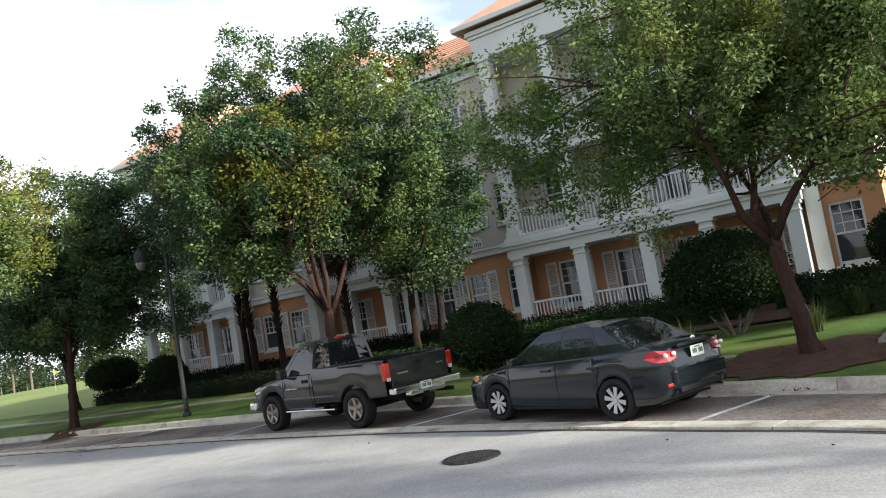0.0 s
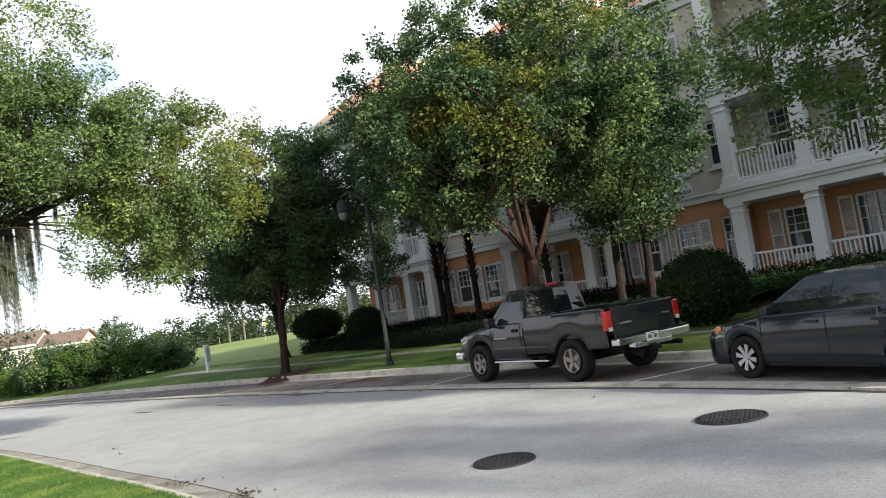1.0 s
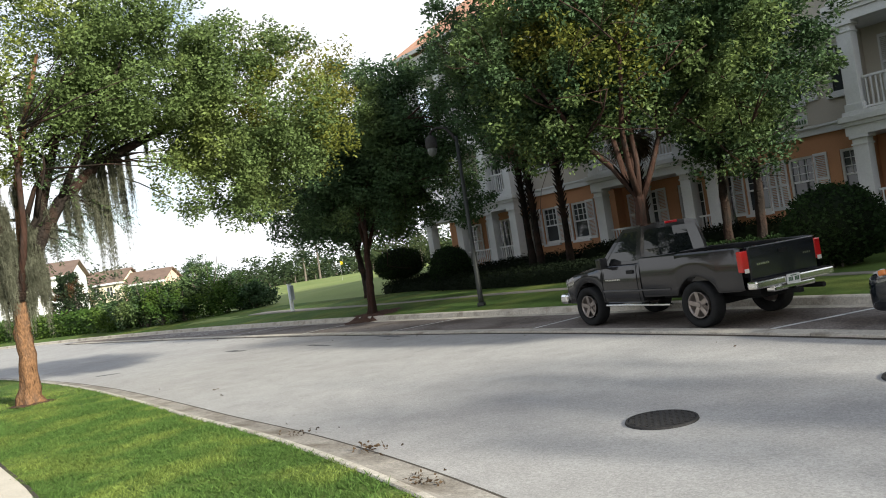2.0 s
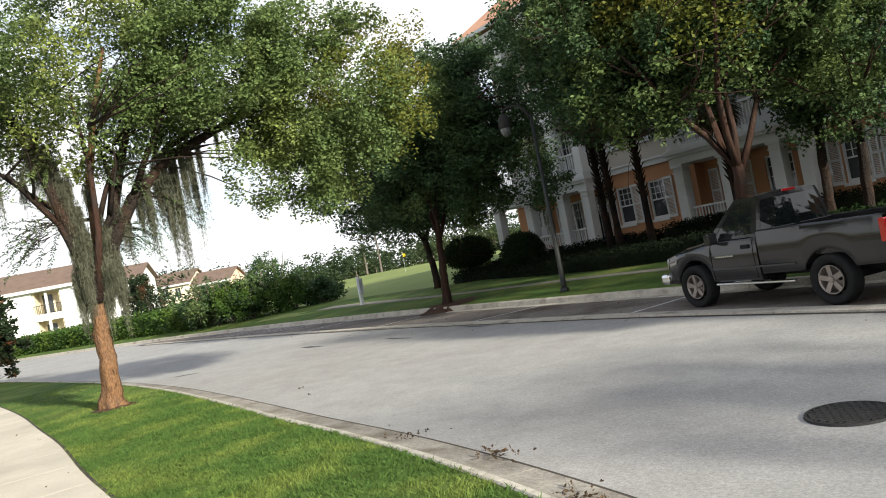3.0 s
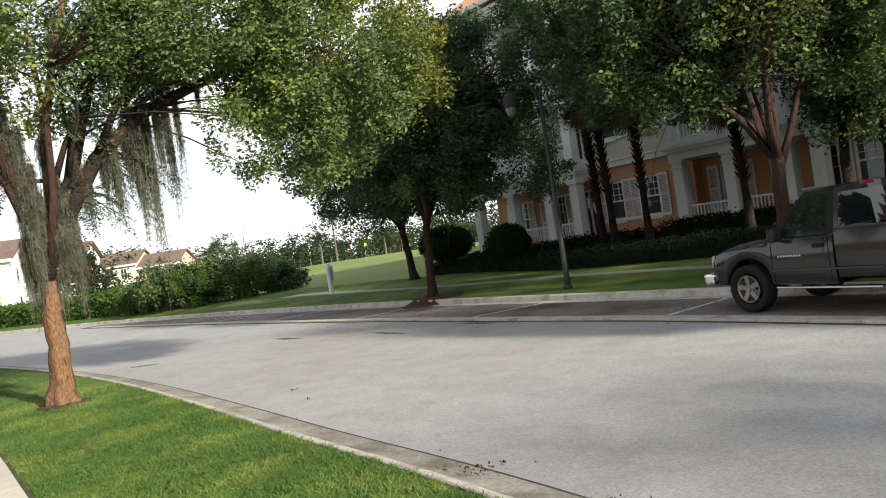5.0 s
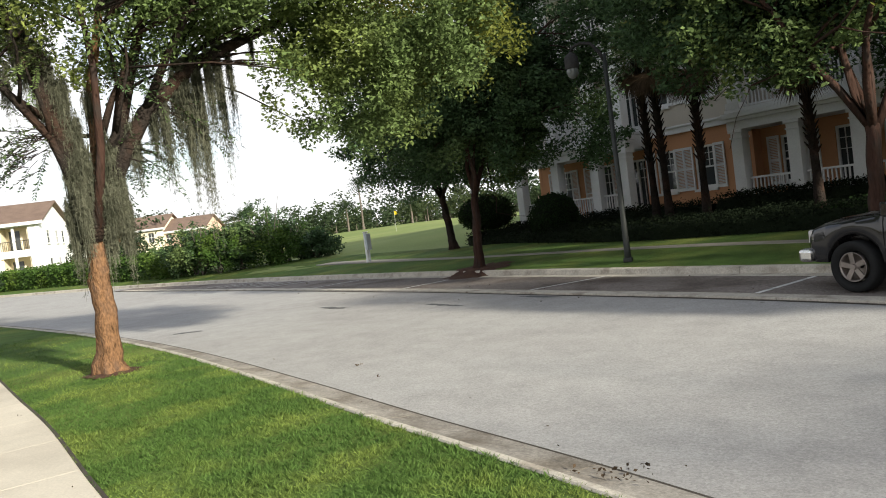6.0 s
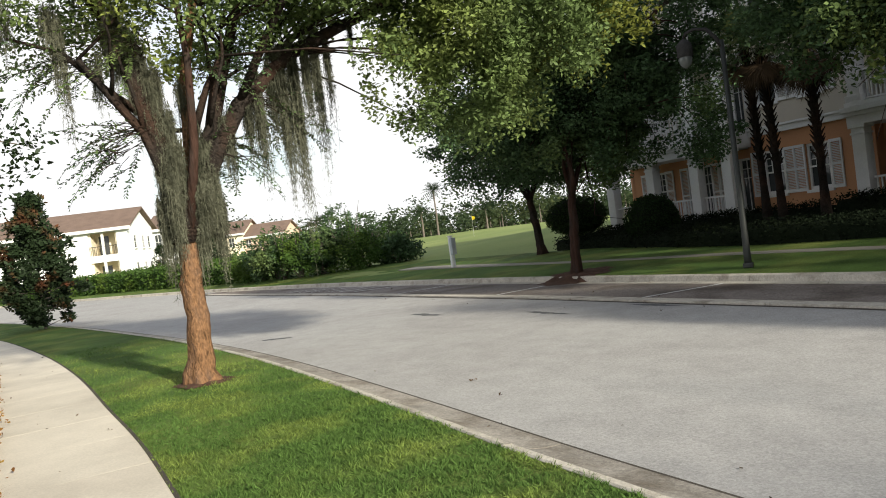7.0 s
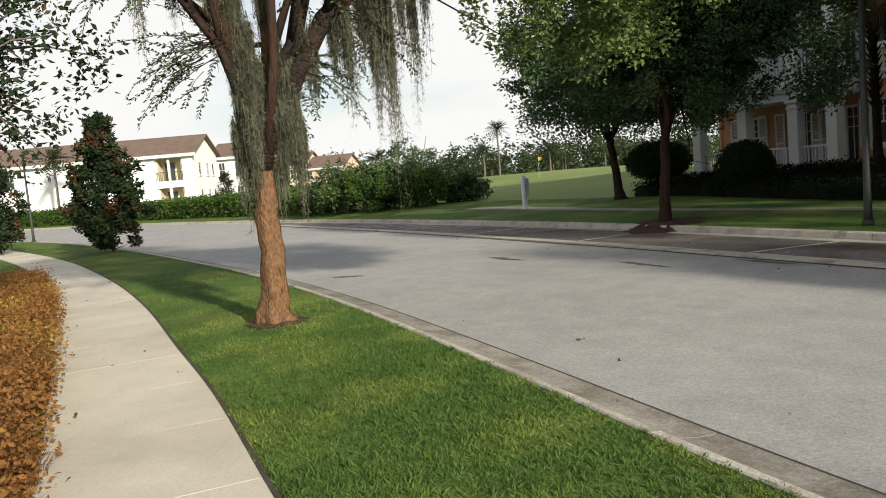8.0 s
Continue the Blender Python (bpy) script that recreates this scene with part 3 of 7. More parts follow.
def car_wheel(parent, x, y, r, width, side, rim_mat, spokes, rim_r):
    """A tyre with tread shoulders, a dished rim with spokes and a hub cap; side is +1 when it faces +y."""
    prof = [(0.62 * r, 0.30), (0.80 * r, 0.47), (0.93 * r, 0.5), (0.985 * r, 0.42), (r, 0.25), (r, -0.25), (0.985 * r, -0.42), (0.93 * r, -0.5), (0.62 * r, -0.4)]
    n = 40
    verts = [(p * math.cos(2 * math.pi * k / n), w * width * side, p * math.sin(2 * math.pi * k / n)) for k in range(n) for p, w in prof]
    m = len(prof)
    faces = [(k * m + j, ((k + 1) % n) * m + j, ((k + 1) % n) * m + (j + 1) % m, k * m + (j + 1) % m) for k in range(n) for j in range(m)]
    tyre = mesh_ob("tyre", verts, faces, RUBBER, None, "black rubber tyre", True)
    tyre.location, tyre.parent = (x, y, r), parent
    tyre.name = "wheel"
    # rim barrel and lip
    prof = [(rim_r, 0.40), (rim_r * 1.03, 0.46), (rim_r * 0.97, 0.46), (rim_r * 0.92, 0.30), (rim_r * 0.9, -0.3), (rim_r * 0.2, -0.30)]
    m = len(prof)
    verts = [(p * math.cos(2 * math.pi * k / n), w * width * side, p * math.sin(2 * math.pi * k / n)) for k in range(n) for p, w in prof]
    faces = [(k * m + j, ((k + 1) % n) * m + j, ((k + 1) % n) * m + j + 1, k * m + j + 1) for k in range(n) for j in range(m - 1)]
    mesh_ob("rim_barrel", verts, faces, BLACK if spokes > 5 else rim_mat, tyre, smooth=True)
    bm = bmesh.new()
    for s in range(spokes):
        a = 2 * math.pi * s / spokes + 0.2
        w0, w1 = (0.09, 0.24) if spokes > 5 else (0.17, 0.24)
        pts = [(rim_r * 0.18, -w0 * rim_r), (rim_r * 0.18, w0 * rim_r), (rim_r * 0.95, w1 * rim_r * 0.75), (rim_r * 0.95, -w1 * rim_r * 0.75)]
        vs = []
        for d, yy in ((0.44, 1), (0.34, 1)):
            for px, pz in pts:
                dish = d if px > rim_r * 0.5 else d - 0.05
                vs.append(bm.verts.new((px * math.cos(a) - pz * math.sin(a), dish * width * side, px * math.sin(a) + pz * math.cos(a))))
        bm.faces.new(vs[:4])
        bm.faces.new(vs[4:][::-1])
        for k in range(4):
            bm.faces.new((vs[k], vs[(k + 1) % 4], vs[4 + (k + 1) % 4], vs[4 + k]))
    part("spokes", bm, rim_mat, tyre)
    bm = bmesh.new()
    bmesh.ops.create_cone(bm, cap_ends=True, segments=20, radius1=rim_r * 0.24, radius2=rim_r * 0.2, depth=0.12 * width, matrix=Matrix.Translation((0, 0.42 * width * side, 0)) @ pose(0, 0, 0, -90 * side))
    part("hub_cap", bm, rim_mat, tyre)
    return tyre


def body_loft(stations, wheels, arch, rocker, inner=0.62):
    """A vehicle's lower body: stations of (x, half width, belt height, top height at the middle), real wheel arches in the lower edge."""
    xs = sorted({round(float(x), 3) for x in np.linspace(stations[0][0], stations[-1][0], 60)} | {round(w + arch * math.cos(a), 3) for w, _ in wheels for a in np.linspace(0, math.pi, 19)})
    st = np.array(stations)
    verts, faces = [], []
    for x in xs:
        w, zb, zt, zlo = (float(np.interp(x, st[:, 0], st[:, k])) for k in (1, 2, 3, 4))
        low, in_arch = max(rocker, zlo), 0
        for wx, wz in wheels:
            if abs(x - wx) < arch:
                low = max(low, wz + math.sqrt(max(arch ** 2 - (x - wx) ** 2, 0)))
        low = min(low, zb - 0.12)
        h = zb - low
        row = [(0, low), (inner, low), (w * 0.955, low), (w * 0.975, low + 0.03), (w * 0.99, low + 0.25 * h), (w, low + 0.55 * h), (w * 0.99, low + 0.82 * h), (w * 0.965, zb - 0.02), (w * 0.93, zb), (w * 0.6, zb + (zt - zb) * 0.75), (0, zt)]
        verts += [(x, y, z) for y, z in row] + [(x, -y, z) for y, z in row[1:-1]]
    m = 20
    ring = list(range(11)) + list(range(19, 10, -1))
    for i in range(len(xs) - 1):
        for k in range(m):
            a, b = ring[k], ring[(k + 1) % m]
            faces.append((i * m + a, i * m + b, (i + 1) * m + b, (i + 1) * m + a))
    faces.append(tuple(ring)[::-1])
    faces.append(tuple((len(xs) - 1) * m + r for r in ring))
    return verts, faces


def greenhouse(parent, cols, wb, wr, zb, zr, paint, glass, crown=0.04):
    """A cabin from columns (x at belt, x at roof, 'g' or 'p' for what follows): side windows, pillars, screens, roof."""
    def shell(quads, material, name, lift, label=""):
        bm = bmesh.new()
        for q in quads:
            vs = [bm.verts.new(p) for p in q]
            bm.faces.new(vs)
        bmesh.ops.remove_doubles(bm, verts=bm.verts, dist=0.002)
        bmesh.ops.recalc_face_normals(bm, faces=bm.faces)
        bmesh.ops.solidify(bm, geom=bm.faces[:], thickness=lift)
        return part(name, bm, material, parent, label)

    zbf = zb if callable(zb) else (lambda x: zb)
    zrf = zr if callable(zr) else (lambda x: zr)
    def point(i, f, s):
        xb, xr = cols[i][0], cols[i][1]
        x = xb + (xr - xb) * f
        bulge = 0.02 * math.sin(math.pi * f)
        return (x, s * (wb + (wr - wb) * f + bulge), zbf(xb) + (zrf(xr) - zbf(xb)) * f)
    F = (0.0, 0.08, 0.35, 0.65, 0.90, 1.0)
    paint_q, panes = [], []
    for s in (1, -1):
        for i in range(len(cols) - 1):
            pane = []
            for a, b in zip(F, F[1:]):
                q = [point(i, a, s), point(i + 1, a, s), point(i + 1, b, s), point(i, b, s)]
                if s < 0:
                    q = q[::-1]
                (pane if cols[i][2] == "g" and 0.0 < b <= 0.9 and a >= 0.08 else paint_q).append(q)
            if pane:
                panes.append(("side_window", pane))
    n = 6
    def cross(i, f, y):
        a = point(i, f, 1)
        return (a[0] + (0.10 * (1 - (y * y)) if i == 0 else -0.08 * (1 - y * y)) * (1 - 0.5 * f), a[1] * y, a[2] + (crown * (1 - y * y) if f == 1 else 0))
    for i, nm in ((0, "windscreen"), (len(cols) - 1, "rear_window")):
        pane = []
        ys = (-1, -0.9, -0.5, 0, 0.5, 0.9, 1)
        for a, b in zip(F, F[1:]):
            for y0, y1 in zip(ys, ys[1:]):
                q = [cross(i, a, y0), cross(i, a, y1), cross(i, b, y1), cross(i, b, y0)]
                if i == 0:
                    q = q[::-1]
                (pane if -0.9 <= y0 and y1 <= 0.9 and 0.08 <= a and b <= 0.9 else paint_q).append(q)
        panes.append((nm, pane))
    for i in range(len(cols) - 1):
        for y0, y1 in zip((-1, -0.9, -0.5, 0, 0.5, 0.9), (-0.9, -0.5, 0, 0.5, 0.9, 1)):
            paint_q.append([cross(i, 1, y0) if i == 0 else (point(i, 1, 1)[0], point(i, 1, 1)[1] * y0, point(i, 1, 1)[2] + crown * (1 - y0 * y0)),
                            (point(i, 1, 1)[0], point(i, 1, 1)[1] * y1, point(i, 1, 1)[2] + crown * (1 - y1 * y1)) if i else cross(0, 1, y1),
                            (point(i + 1, 1, 1)[0], point(i + 1, 1, 1)[1] * y1, point(i + 1, 1, 1)[2] + crown * (1 - y1 * y1)) if i + 1 < len(cols) - 1 else cross(i + 1, 1, y1),
                            (point(i + 1, 1, 1)[0], point(i + 1, 1, 1)[1] * y0, point(i + 1, 1, 1)[2] + crown * (1 - y0 * y0)) if i + 1 < len(cols) - 1 else cross(i + 1, 1, y0)])
    shell(paint_q, paint, "cabin_frame", 0.03)
    for nm, p in panes:
        shell([[(v[0], v[1] * 0.992, v[2]) for v in q] for q in p], glass, nm, 0.008)


def soft(ob, angle=35, width=0.0):
    ob.data.shade_smooth()
    ob.data.set_sharp_from_angle(angle=radians(angle))
    if width:
        b = ob.modifiers.new("edge", "BEVEL")
        b.width, b.segments, b.limit_method, b.angle_limit = width, 2, "ANGLE", radians(40)
    return ob


def plate(parent, x, y, z, w=0.31, h=0.155, tilt=0):
    bm = boxes((-0.012, 0.0, -w / 2, w / 2, -h / 2, h / 2), bevel=0.004)
    p = part("number_plate", bm, PLATE, parent, "white plate with dark bars")
    p.matrix_basis = pose(x, y, z, 0, tilt, 0)
    bm = boxes(*[(-0.016, -0.012, yy, yy + 0.026, -0.035, 0.03) for yy in (-0.12, -0.085, -0.05, 0.025, 0.06, 0.095)], (-0.016, -0.012, -0.07, 0.07, 0.045, 0.06))
    part("plate_bars", bm, PLATE_INK, p)


def saloon_car(m):
    car = empty("saloon_car", m)
    wheels = [(1.3, 0.31), (-1.3, 0.31)]
    st = [(2.20, 0.62, 0.55, 0.56, 0.24), (2.14, 0.74, 0.66, 0.68, 0.22), (2.0, 0.81, 0.72, 0.76, 0.2), (1.7, 0.86, 0.80, 0.86, 0.2), (1.3, 0.88, 0.86, 0.95, 0.2), (0.9, 0.88, 0.90, 1.0, 0.2), (0.3, 0.88, 0.92, 0.98, 0.2), (-0.6, 0.88, 0.95, 1.0, 0.2), (-1.2, 0.88, 0.97, 1.02, 0.2), (-1.6, 0.87, 0.99, 1.05, 0.21), (-1.95, 0.82, 1.0, 1.05, 0.23), (-2.12, 0.74, 0.97, 1.03, 0.28), (-2.18, 0.66, 0.90, 0.94, 0.36), (-2.22, 0.55, 0.72, 0.74, 0.42)]
    st = sorted(st)
    v, f = body_loft(st, wheels, 0.345, 0.19)
    soft(mesh_ob("body", v, f, CAR_PAINT, car), 38)
    greenhouse(car, [(1.02, 0.22, "p"), (0.86, 0.12, "g"), (-0.14, -0.20, "p"), (-0.24, -0.27, "g"), (-1.10, -0.82, "p"), (-1.16, -0.85, "g"), (-1.34, -0.92, "p"), (-1.72, -1.05, "p")], 0.80, 0.60, lambda x: 0.90 + 0.06 * (1.02 - x) / 2.3, lambda x: 1.42 - 0.06 * abs(x + 0.35), CAR_PAINT, CAR_GLASS, 0.035)
    for x in (1.3, -1.3):
        for s in (1, -1):
            car_wheel(car, x, s * 0.775, 0.315, 0.2, s, SILVER, 8, 0.205)
    for s in (1, -1):
        part("wing_mirror", boxes((-0.09, 0.05, -0.09, 0.09, -0.06, 0.07), bevel=0.03), CAR_PAINT, car).matrix_basis = pose(0.72, s * 0.93, 0.98)
        for x in (0.02, -0.98):
            part("door_handle", boxes((-0.10, 0.10, -0.015, 0.02, -0.018, 0.018), bevel=0.008), CAR_PAINT, car).matrix_basis = pose(x, s * 0.885, 0.80)
        for x0, x1, zz in ((0.92, 0.92, 0), (-0.19, -0.19, 0), (-1.02, -1.18, 0)):
            vv, ff = tube([(x1, s * 0.872, 0.90), (x0, s * 0.884, 0.62), (x0 + 0.02, s * 0.862, 0.26)], [0.005] * 3, 4)
            mesh_ob("door_gap", vv, ff, BLACK, car)
        part("sill_trim", boxes((-0.86, 0.86, -0.012, 0.012, -0.02, 0.02), bevel=0.008), BLACK, car).matrix_basis = pose(0, s * 0.858, 0.215)
        # lamps
        v2 = [(-2.0, 0.825, 0.95), (-2.08, 0.78, 0.97), (-2.175, 0.62, 0.94), (-2.205, 0.46, 0.92), (-2.215, 0.48, 0.83), (-2.2, 0.64, 0.79), (-2.1, 0.79, 0.80), (-1.92, 0.845, 0.87)]
        bm = bmesh.new()
        o = [bm.verts.new((x, y * s, z)) for x, y, z in v2]
        i = [bm.verts.new((x * 0.97, y * s * 0.93, z)) for x, y, z in v2]
        c = bm.verts.new((-2.16, 0.68 * s, 0.88))
        for k in range(8):
            bm.faces.new((o[k], o[(k + 1) % 8], c))
            bm.faces.new((o[(k + 1) % 8], o[k], i[k], i[(k + 1) % 8]))
        bmesh.ops.recalc_face_normals(bm, faces=bm.faces)
        tl = part("tail_light", bm, RED_LENS, car, "red tail light with clear round lenses")
        for yy, zz, xx in ((0.68, 0.885, -2.185), (0.53, 0.89, -2.215)):
            bm = bmesh.new()
            bmesh.ops.create_uvsphere(bm, u_segments=12, v_segments=8, radius=0.036, matrix=Matrix.Translation((xx, yy * s, zz)))
            part("round_lens", bm, CLEAR_LENS, tl, "clear round lens", True)
        bm = boxes((-0.16, 0.12, -0.05, 0.05, -0.06, 0.06), bevel=0.035)
        part("headlight", bm, CLEAR_LENS, car).matrix_basis = pose(1.93, s * 0.735, 0.70, 0, 12, -28 * s)
        part("indicator", boxes((-0.07, 0.07, -0.02, 0.03, -0.04, 0.04), bevel=0.02), AMBER, car).matrix_basis = pose(1.80, s * 0.825, 0.735, 0, 8, -12 * s)
        part("reflector", boxes((-0.01, 0.012, -0.09, 0.09, -0.02, 0.02), bevel=0.006), RED_LENS, car).matrix_basis = pose(-2.185, s * 0.62, 0.47, 0, 0, -18 * s)
    part("boot_trim", boxes((-0.02, 0.015, -0.42, 0.42, -0.025, 0.02), bevel=0.008), BLACK, car).matrix_basis = pose(-2.200, 0, 0.985)
    bm = bmesh.new()
    bmesh.ops.create_uvsphere(bm, u_segments=16, v_segments=6, radius=0.045, matrix=Matrix.Diagonal((0.15, 1.25, 0.75, 1)))
    part("badge", bm, CHROME, car, "small oval chrome badge").matrix_basis = pose(-2.200, 0, 1.045)
    part("rear_bumper", boxes((-0.06, 0.05, -0.62, 0.62, -0.11, 0.11), bevel=0.04), CAR_PAINT, car).matrix_basis = pose(-2.200, 0, 0.56)
    part("valance", boxes((-0.05, 0.1, -0.5, 0.5, -0.07, 0.07), bevel=0.02), BLACK, car).matrix_basis = pose(-2.165, 0, 0.40)
    bm = bmesh.new()
    bmesh.ops.create_cone(bm, cap_ends=True, segments=12, radius1=0.03, radius2=0.03, depth=0.2, matrix=pose(-2.165, -0.45, 0.30, 0, 90, 0))
    part("exhaust_pipe", bm, CHROME, car)
    plate(car, -2.227, 0, 0.86)
    part("grille", boxes((-0.03, 0.02, -0.4, 0.4, -0.05, 0.05), bevel=0.01), BLACK, car).matrix_basis = pose(2.19, 0, 0.50)
    part("underbody", boxes((-1.915, 1.9, -0.6, 0.6, 0.19, 0.3)), BLACK, car)
    for x in (0.35, -0.5):
        for s in (0.36, -0.36):
            part("seat", boxes((x - 0.1, x + 0.08, s - 0.22, s + 0.22, 0.55, 1.05), (x - 0.08, x + 0.04, s - 0.12, s + 0.12, 1.04, 1.24), bevel=0.04), BLACK, car)
    return tagged(car, "dark slate-grey saloon car with silver hubcaps, parked in the bay", "car")


def pickup_truck(m):
    tk = empty("pickup_truck", m)
    wheels = [(1.53, 0.40), (-1.53, 0.40)]
    low = 0.46
    front = [(0.02, 0.97, 1.20, 1.22, low), (0.9, 0.97, 1.20, 1.23, low), (1.05, 0.96, 1.17, 1.25, low), (1.5, 0.94, 1.12, 1.21, low), (2.0, 0.92, 1.06, 1.15, low), (2.3, 0.88, 0.99, 1.08, low), (2.42, 0.80, 0.90, 0.96, 0.5), (2.46, 0.66, 0.78, 0.80, 0.54)]
    front = [(-0.14, 0.96, 1.22, 1.24, low)] + front
    v, f = body_loft(front, wheels[:1], 0.50, low)
    soft(mesh_ob("cab_body", v, f, TRUCK_PAINT, tk), 38)
    # open bed: outer sides with arches, inner walls, floor
    bed = [(-2.55, 0.95, 1.29, 1.29, 0.62), (-2.50, 0.965, 1.31, 1.31, 0.60), (-1.5, 0.985, 1.31, 1.31, 0.58), (-0.18, 0.965, 1.31, 1.31, 0.56)]
    xs = sorted({round(float(x), 3) for x in np.linspace(-2.55, -0.18, 24)} | {round(-1.53 + 0.50 * math.cos(a), 3) for a in np.linspace(0, math.pi, 19)})
    ba = np.array(bed)
    verts, faces = [], []
    for x in xs:
        w, zb, zlo = (float(np.interp(x, ba[:, 0], ba[:, k])) for k in (1, 2, 4))
        lo = zlo
        if abs(x + 1.53) < 0.5:
            lo = max(lo, 0.40 + math.sqrt(0.25 - (x + 1.53) ** 2))
        h = zb - lo
        half = [(0.62, lo), (w * 0.965, lo), (w * 0.985, lo + 0.04), (w, lo + 0.5 * h), (w * 0.99, lo + 0.85 * h), (w * 0.975, zb - 0.02), (w * 0.95, zb), (w * 0.88, zb), (w * 0.86, zb - 0.02), (w * 0.86, 0.80)]
        verts += [(x, y, z) for y, z in half] + [(x, -y, z) for y, z in half]
    for i in range(len(xs) - 1):
        for s in (0, 10):
            for k in range(9):
                q = (i * 20 + s + k, i * 20 + s + k + 1, (i + 1) * 20 + s + k + 1, (i + 1) * 20 + s + k)
                faces.append(q if s else q[::-1])
        faces.append((i * 20 + 9, i * 20 + 19, (i + 1) * 20 + 19, (i + 1) * 20 + 9))
        faces.append((i * 20, i * 20 + 10, (i + 1) * 20 + 10, (i + 1) * 20))
    soft(mesh_ob("bed", verts, faces, TRUCK_PAINT, tk), 38)
    part("bed_front", boxes((-0.22, -0.16, -0.93, 0.93, 0.58, 1.30), bevel=0.01), TRUCK_PAINT, tk)
    tg = part("tailgate", boxes((-2.60, -2.53, -0.80, 0.80, 0.72, 1.30), bevel=0.018), TRUCK_DARK, tk, "dark blue-black tailgate")
    part("tailgate_handle", boxes((-2.612, -2.598, -0.1, 0.1, 1.12, 1.19), bevel=0.005), BLACK, tg)
    part("lettering_bars", boxes(*[(-2.608, -2.60, 0.36 + 0.042 * k, 0.39 + 0.042 * k, 0.985, 1.015) for k in range(7)]), CHROME, tg, "row of small silver bars")
    part("lettering_bars", boxes(*[(-2.608, -2.60, -0.66 + 0.05 * k, -0.625 + 0.05 * k, 1.03, 1.06) for k in range(4)]), CHROME, tg, "row of small silver bars")
    for s in (1, -1):
        tl = part("tail_light", boxes((-2.595, -2.49, min(s * 0.80, s * 0.965), max(s * 0.80, s * 0.965), 0.90, 1.25), bevel=0.02), RED_LENS, tk, "tall red tail light")
        part("reverse_lens", boxes((-2.606, -2.598, min(s * 0.83, s * 0.93), max(s * 0.83, s * 0.93), 0.885, 0.955), bevel=0.003), CLEAR_LENS, tl, "clear reversing lens")
    greenhouse(tk, [(1.06, 0.42, "p"), (0.93, 0.33, "g"), (-0.02, -0.02, "p"), (-0.15, -0.12, "p")], 0.90, 0.70, 1.21, 1.88, TRUCK_PAINT, CAR_GLASS, 0.05)
    part("third_brake_light", boxes((-0.19, -0.10, -0.16, 0.16, -0.025, 0.025), bevel=0.01), RED_LENS, tk).matrix_basis = pose(0.02, 0, 1.90)
    for x in (1.53, -1.53):
        for s in (1, -1):
            car_wheel(tk, x, s * 0.85, 0.40, 0.27, s, BRONZE, 5, 0.225)
    for s in (1, -1):
        part("wing_mirror", boxes((-0.07, 0.06, -0.11, 0.11, -0.10, 0.12), bevel=0.03), TRUCK_PAINT, tk).matrix_basis = pose(0.80, s * 1.06, 1.26)
        part("door_handle", boxes((-0.09, 0.09, -0.02, 0.03, -0.035, 0.035), bevel=0.012), BLACK, tk).matrix_basis = pose(0.10, s * 0.965, 1.06)
        part("running_board", boxes((-0.9, 0.9, -0.05, 0.05, -0.02, 0.02), bevel=0.012), CHROME, tk, "bright step bar").matrix_basis = pose(0.05, s * 0.93, 0.42)
        part("lettering_bars", boxes(*[(0.62 - 0.05 * k, 0.65 - 0.05 * k, -0.004, 0.006, -0.012, 0.014) for k in range(9)]), CHROME, tk, "row of small silver bars").matrix_basis = pose(0.2, s * 0.972, 0.92)
        for x in (0.98, -0.06):
            vv, ff = tube([(x, s * 0.945, 1.2), (x, s * 0.972, 0.9), (x, s * 0.948, 0.5)], [0.006] * 3, 4)
            mesh_ob("door_gap", vv, ff, BLACK, tk)
        part("headlight", boxes((-0.1, 0.08, -0.09, 0.09, -0.12, 0.12), bevel=0.04), CLEAR_LENS, tk).matrix_basis = pose(2.33, s * 0.745, 0.86, 0, 0, -20 * s)
        part("lower_moulding", boxes((-0.95, 0.95, -0.01, 0.01, -0.02, 0.02), bevel=0.006), TRUCK_DARK, tk).matrix_basis = pose(0.02, s * 0.97, 0.70)
    part("front_bumper", boxes((2.30, 2.56, -0.93, 0.93, 0.46, 0.68), bevel=0.06), CHROME, tk, "chrome front bumper")
    part("grille", boxes((2.40, 2.485, -0.5, 0.5, 0.70, 0.93), bevel=0.02), BLACK, tk)
    part("rear_bumper", boxes((-2.80, -2.60, -0.94, 0.94, 0.62, 0.75), (-2.76, -2.58, -0.5, 0.5, 0.52, 0.62), bevel=0.03), CHROME, tk, "chrome step bumper")
    part("bumper_pad", boxes((-2.79, -2.62, -0.88, 0.88, 0.746, 0.762), bevel=0.004), BLACK, tk)
    plate(tk, -2.808, 0.1, 0.685)
    part("tow_hitch", boxes((-2.86, -2.6, -0.05, 0.05, 0.44, 0.52), bevel=0.01), BLACK, tk)
    part("chassis", boxes((-2.4, 2.2, -0.42, -0.30, 0.46, 0.62), (-2.4, 2.2, 0.30, 0.42, 0.46, 0.62), (-1.62, -1.44, -0.75, 0.75, 0.33, 0.47), (1.44, 1.62, -0.75, 0.75, 0.33, 0.47), (-2.3, -1.9, -0.3, 0.25, 0.4, 0.6), bevel=0.01), BLACK, tk)
    bm = bmesh.new()
    bmesh.ops.create_cone(bm, cap_ends=True, segments=12, radius1=0.045, radius2=0.045, depth=0.5, matrix=pose(-2.5, -0.7, 0.47, 0, 90, 0))
    part("exhaust_pipe", bm, BLACK, tk)
    part("bench_seat", boxes((-0.06, 0.1, -0.7, 0.7, 0.8, 1.38), bevel=0.05), BLACK, tk)
    bm = bmesh.new()
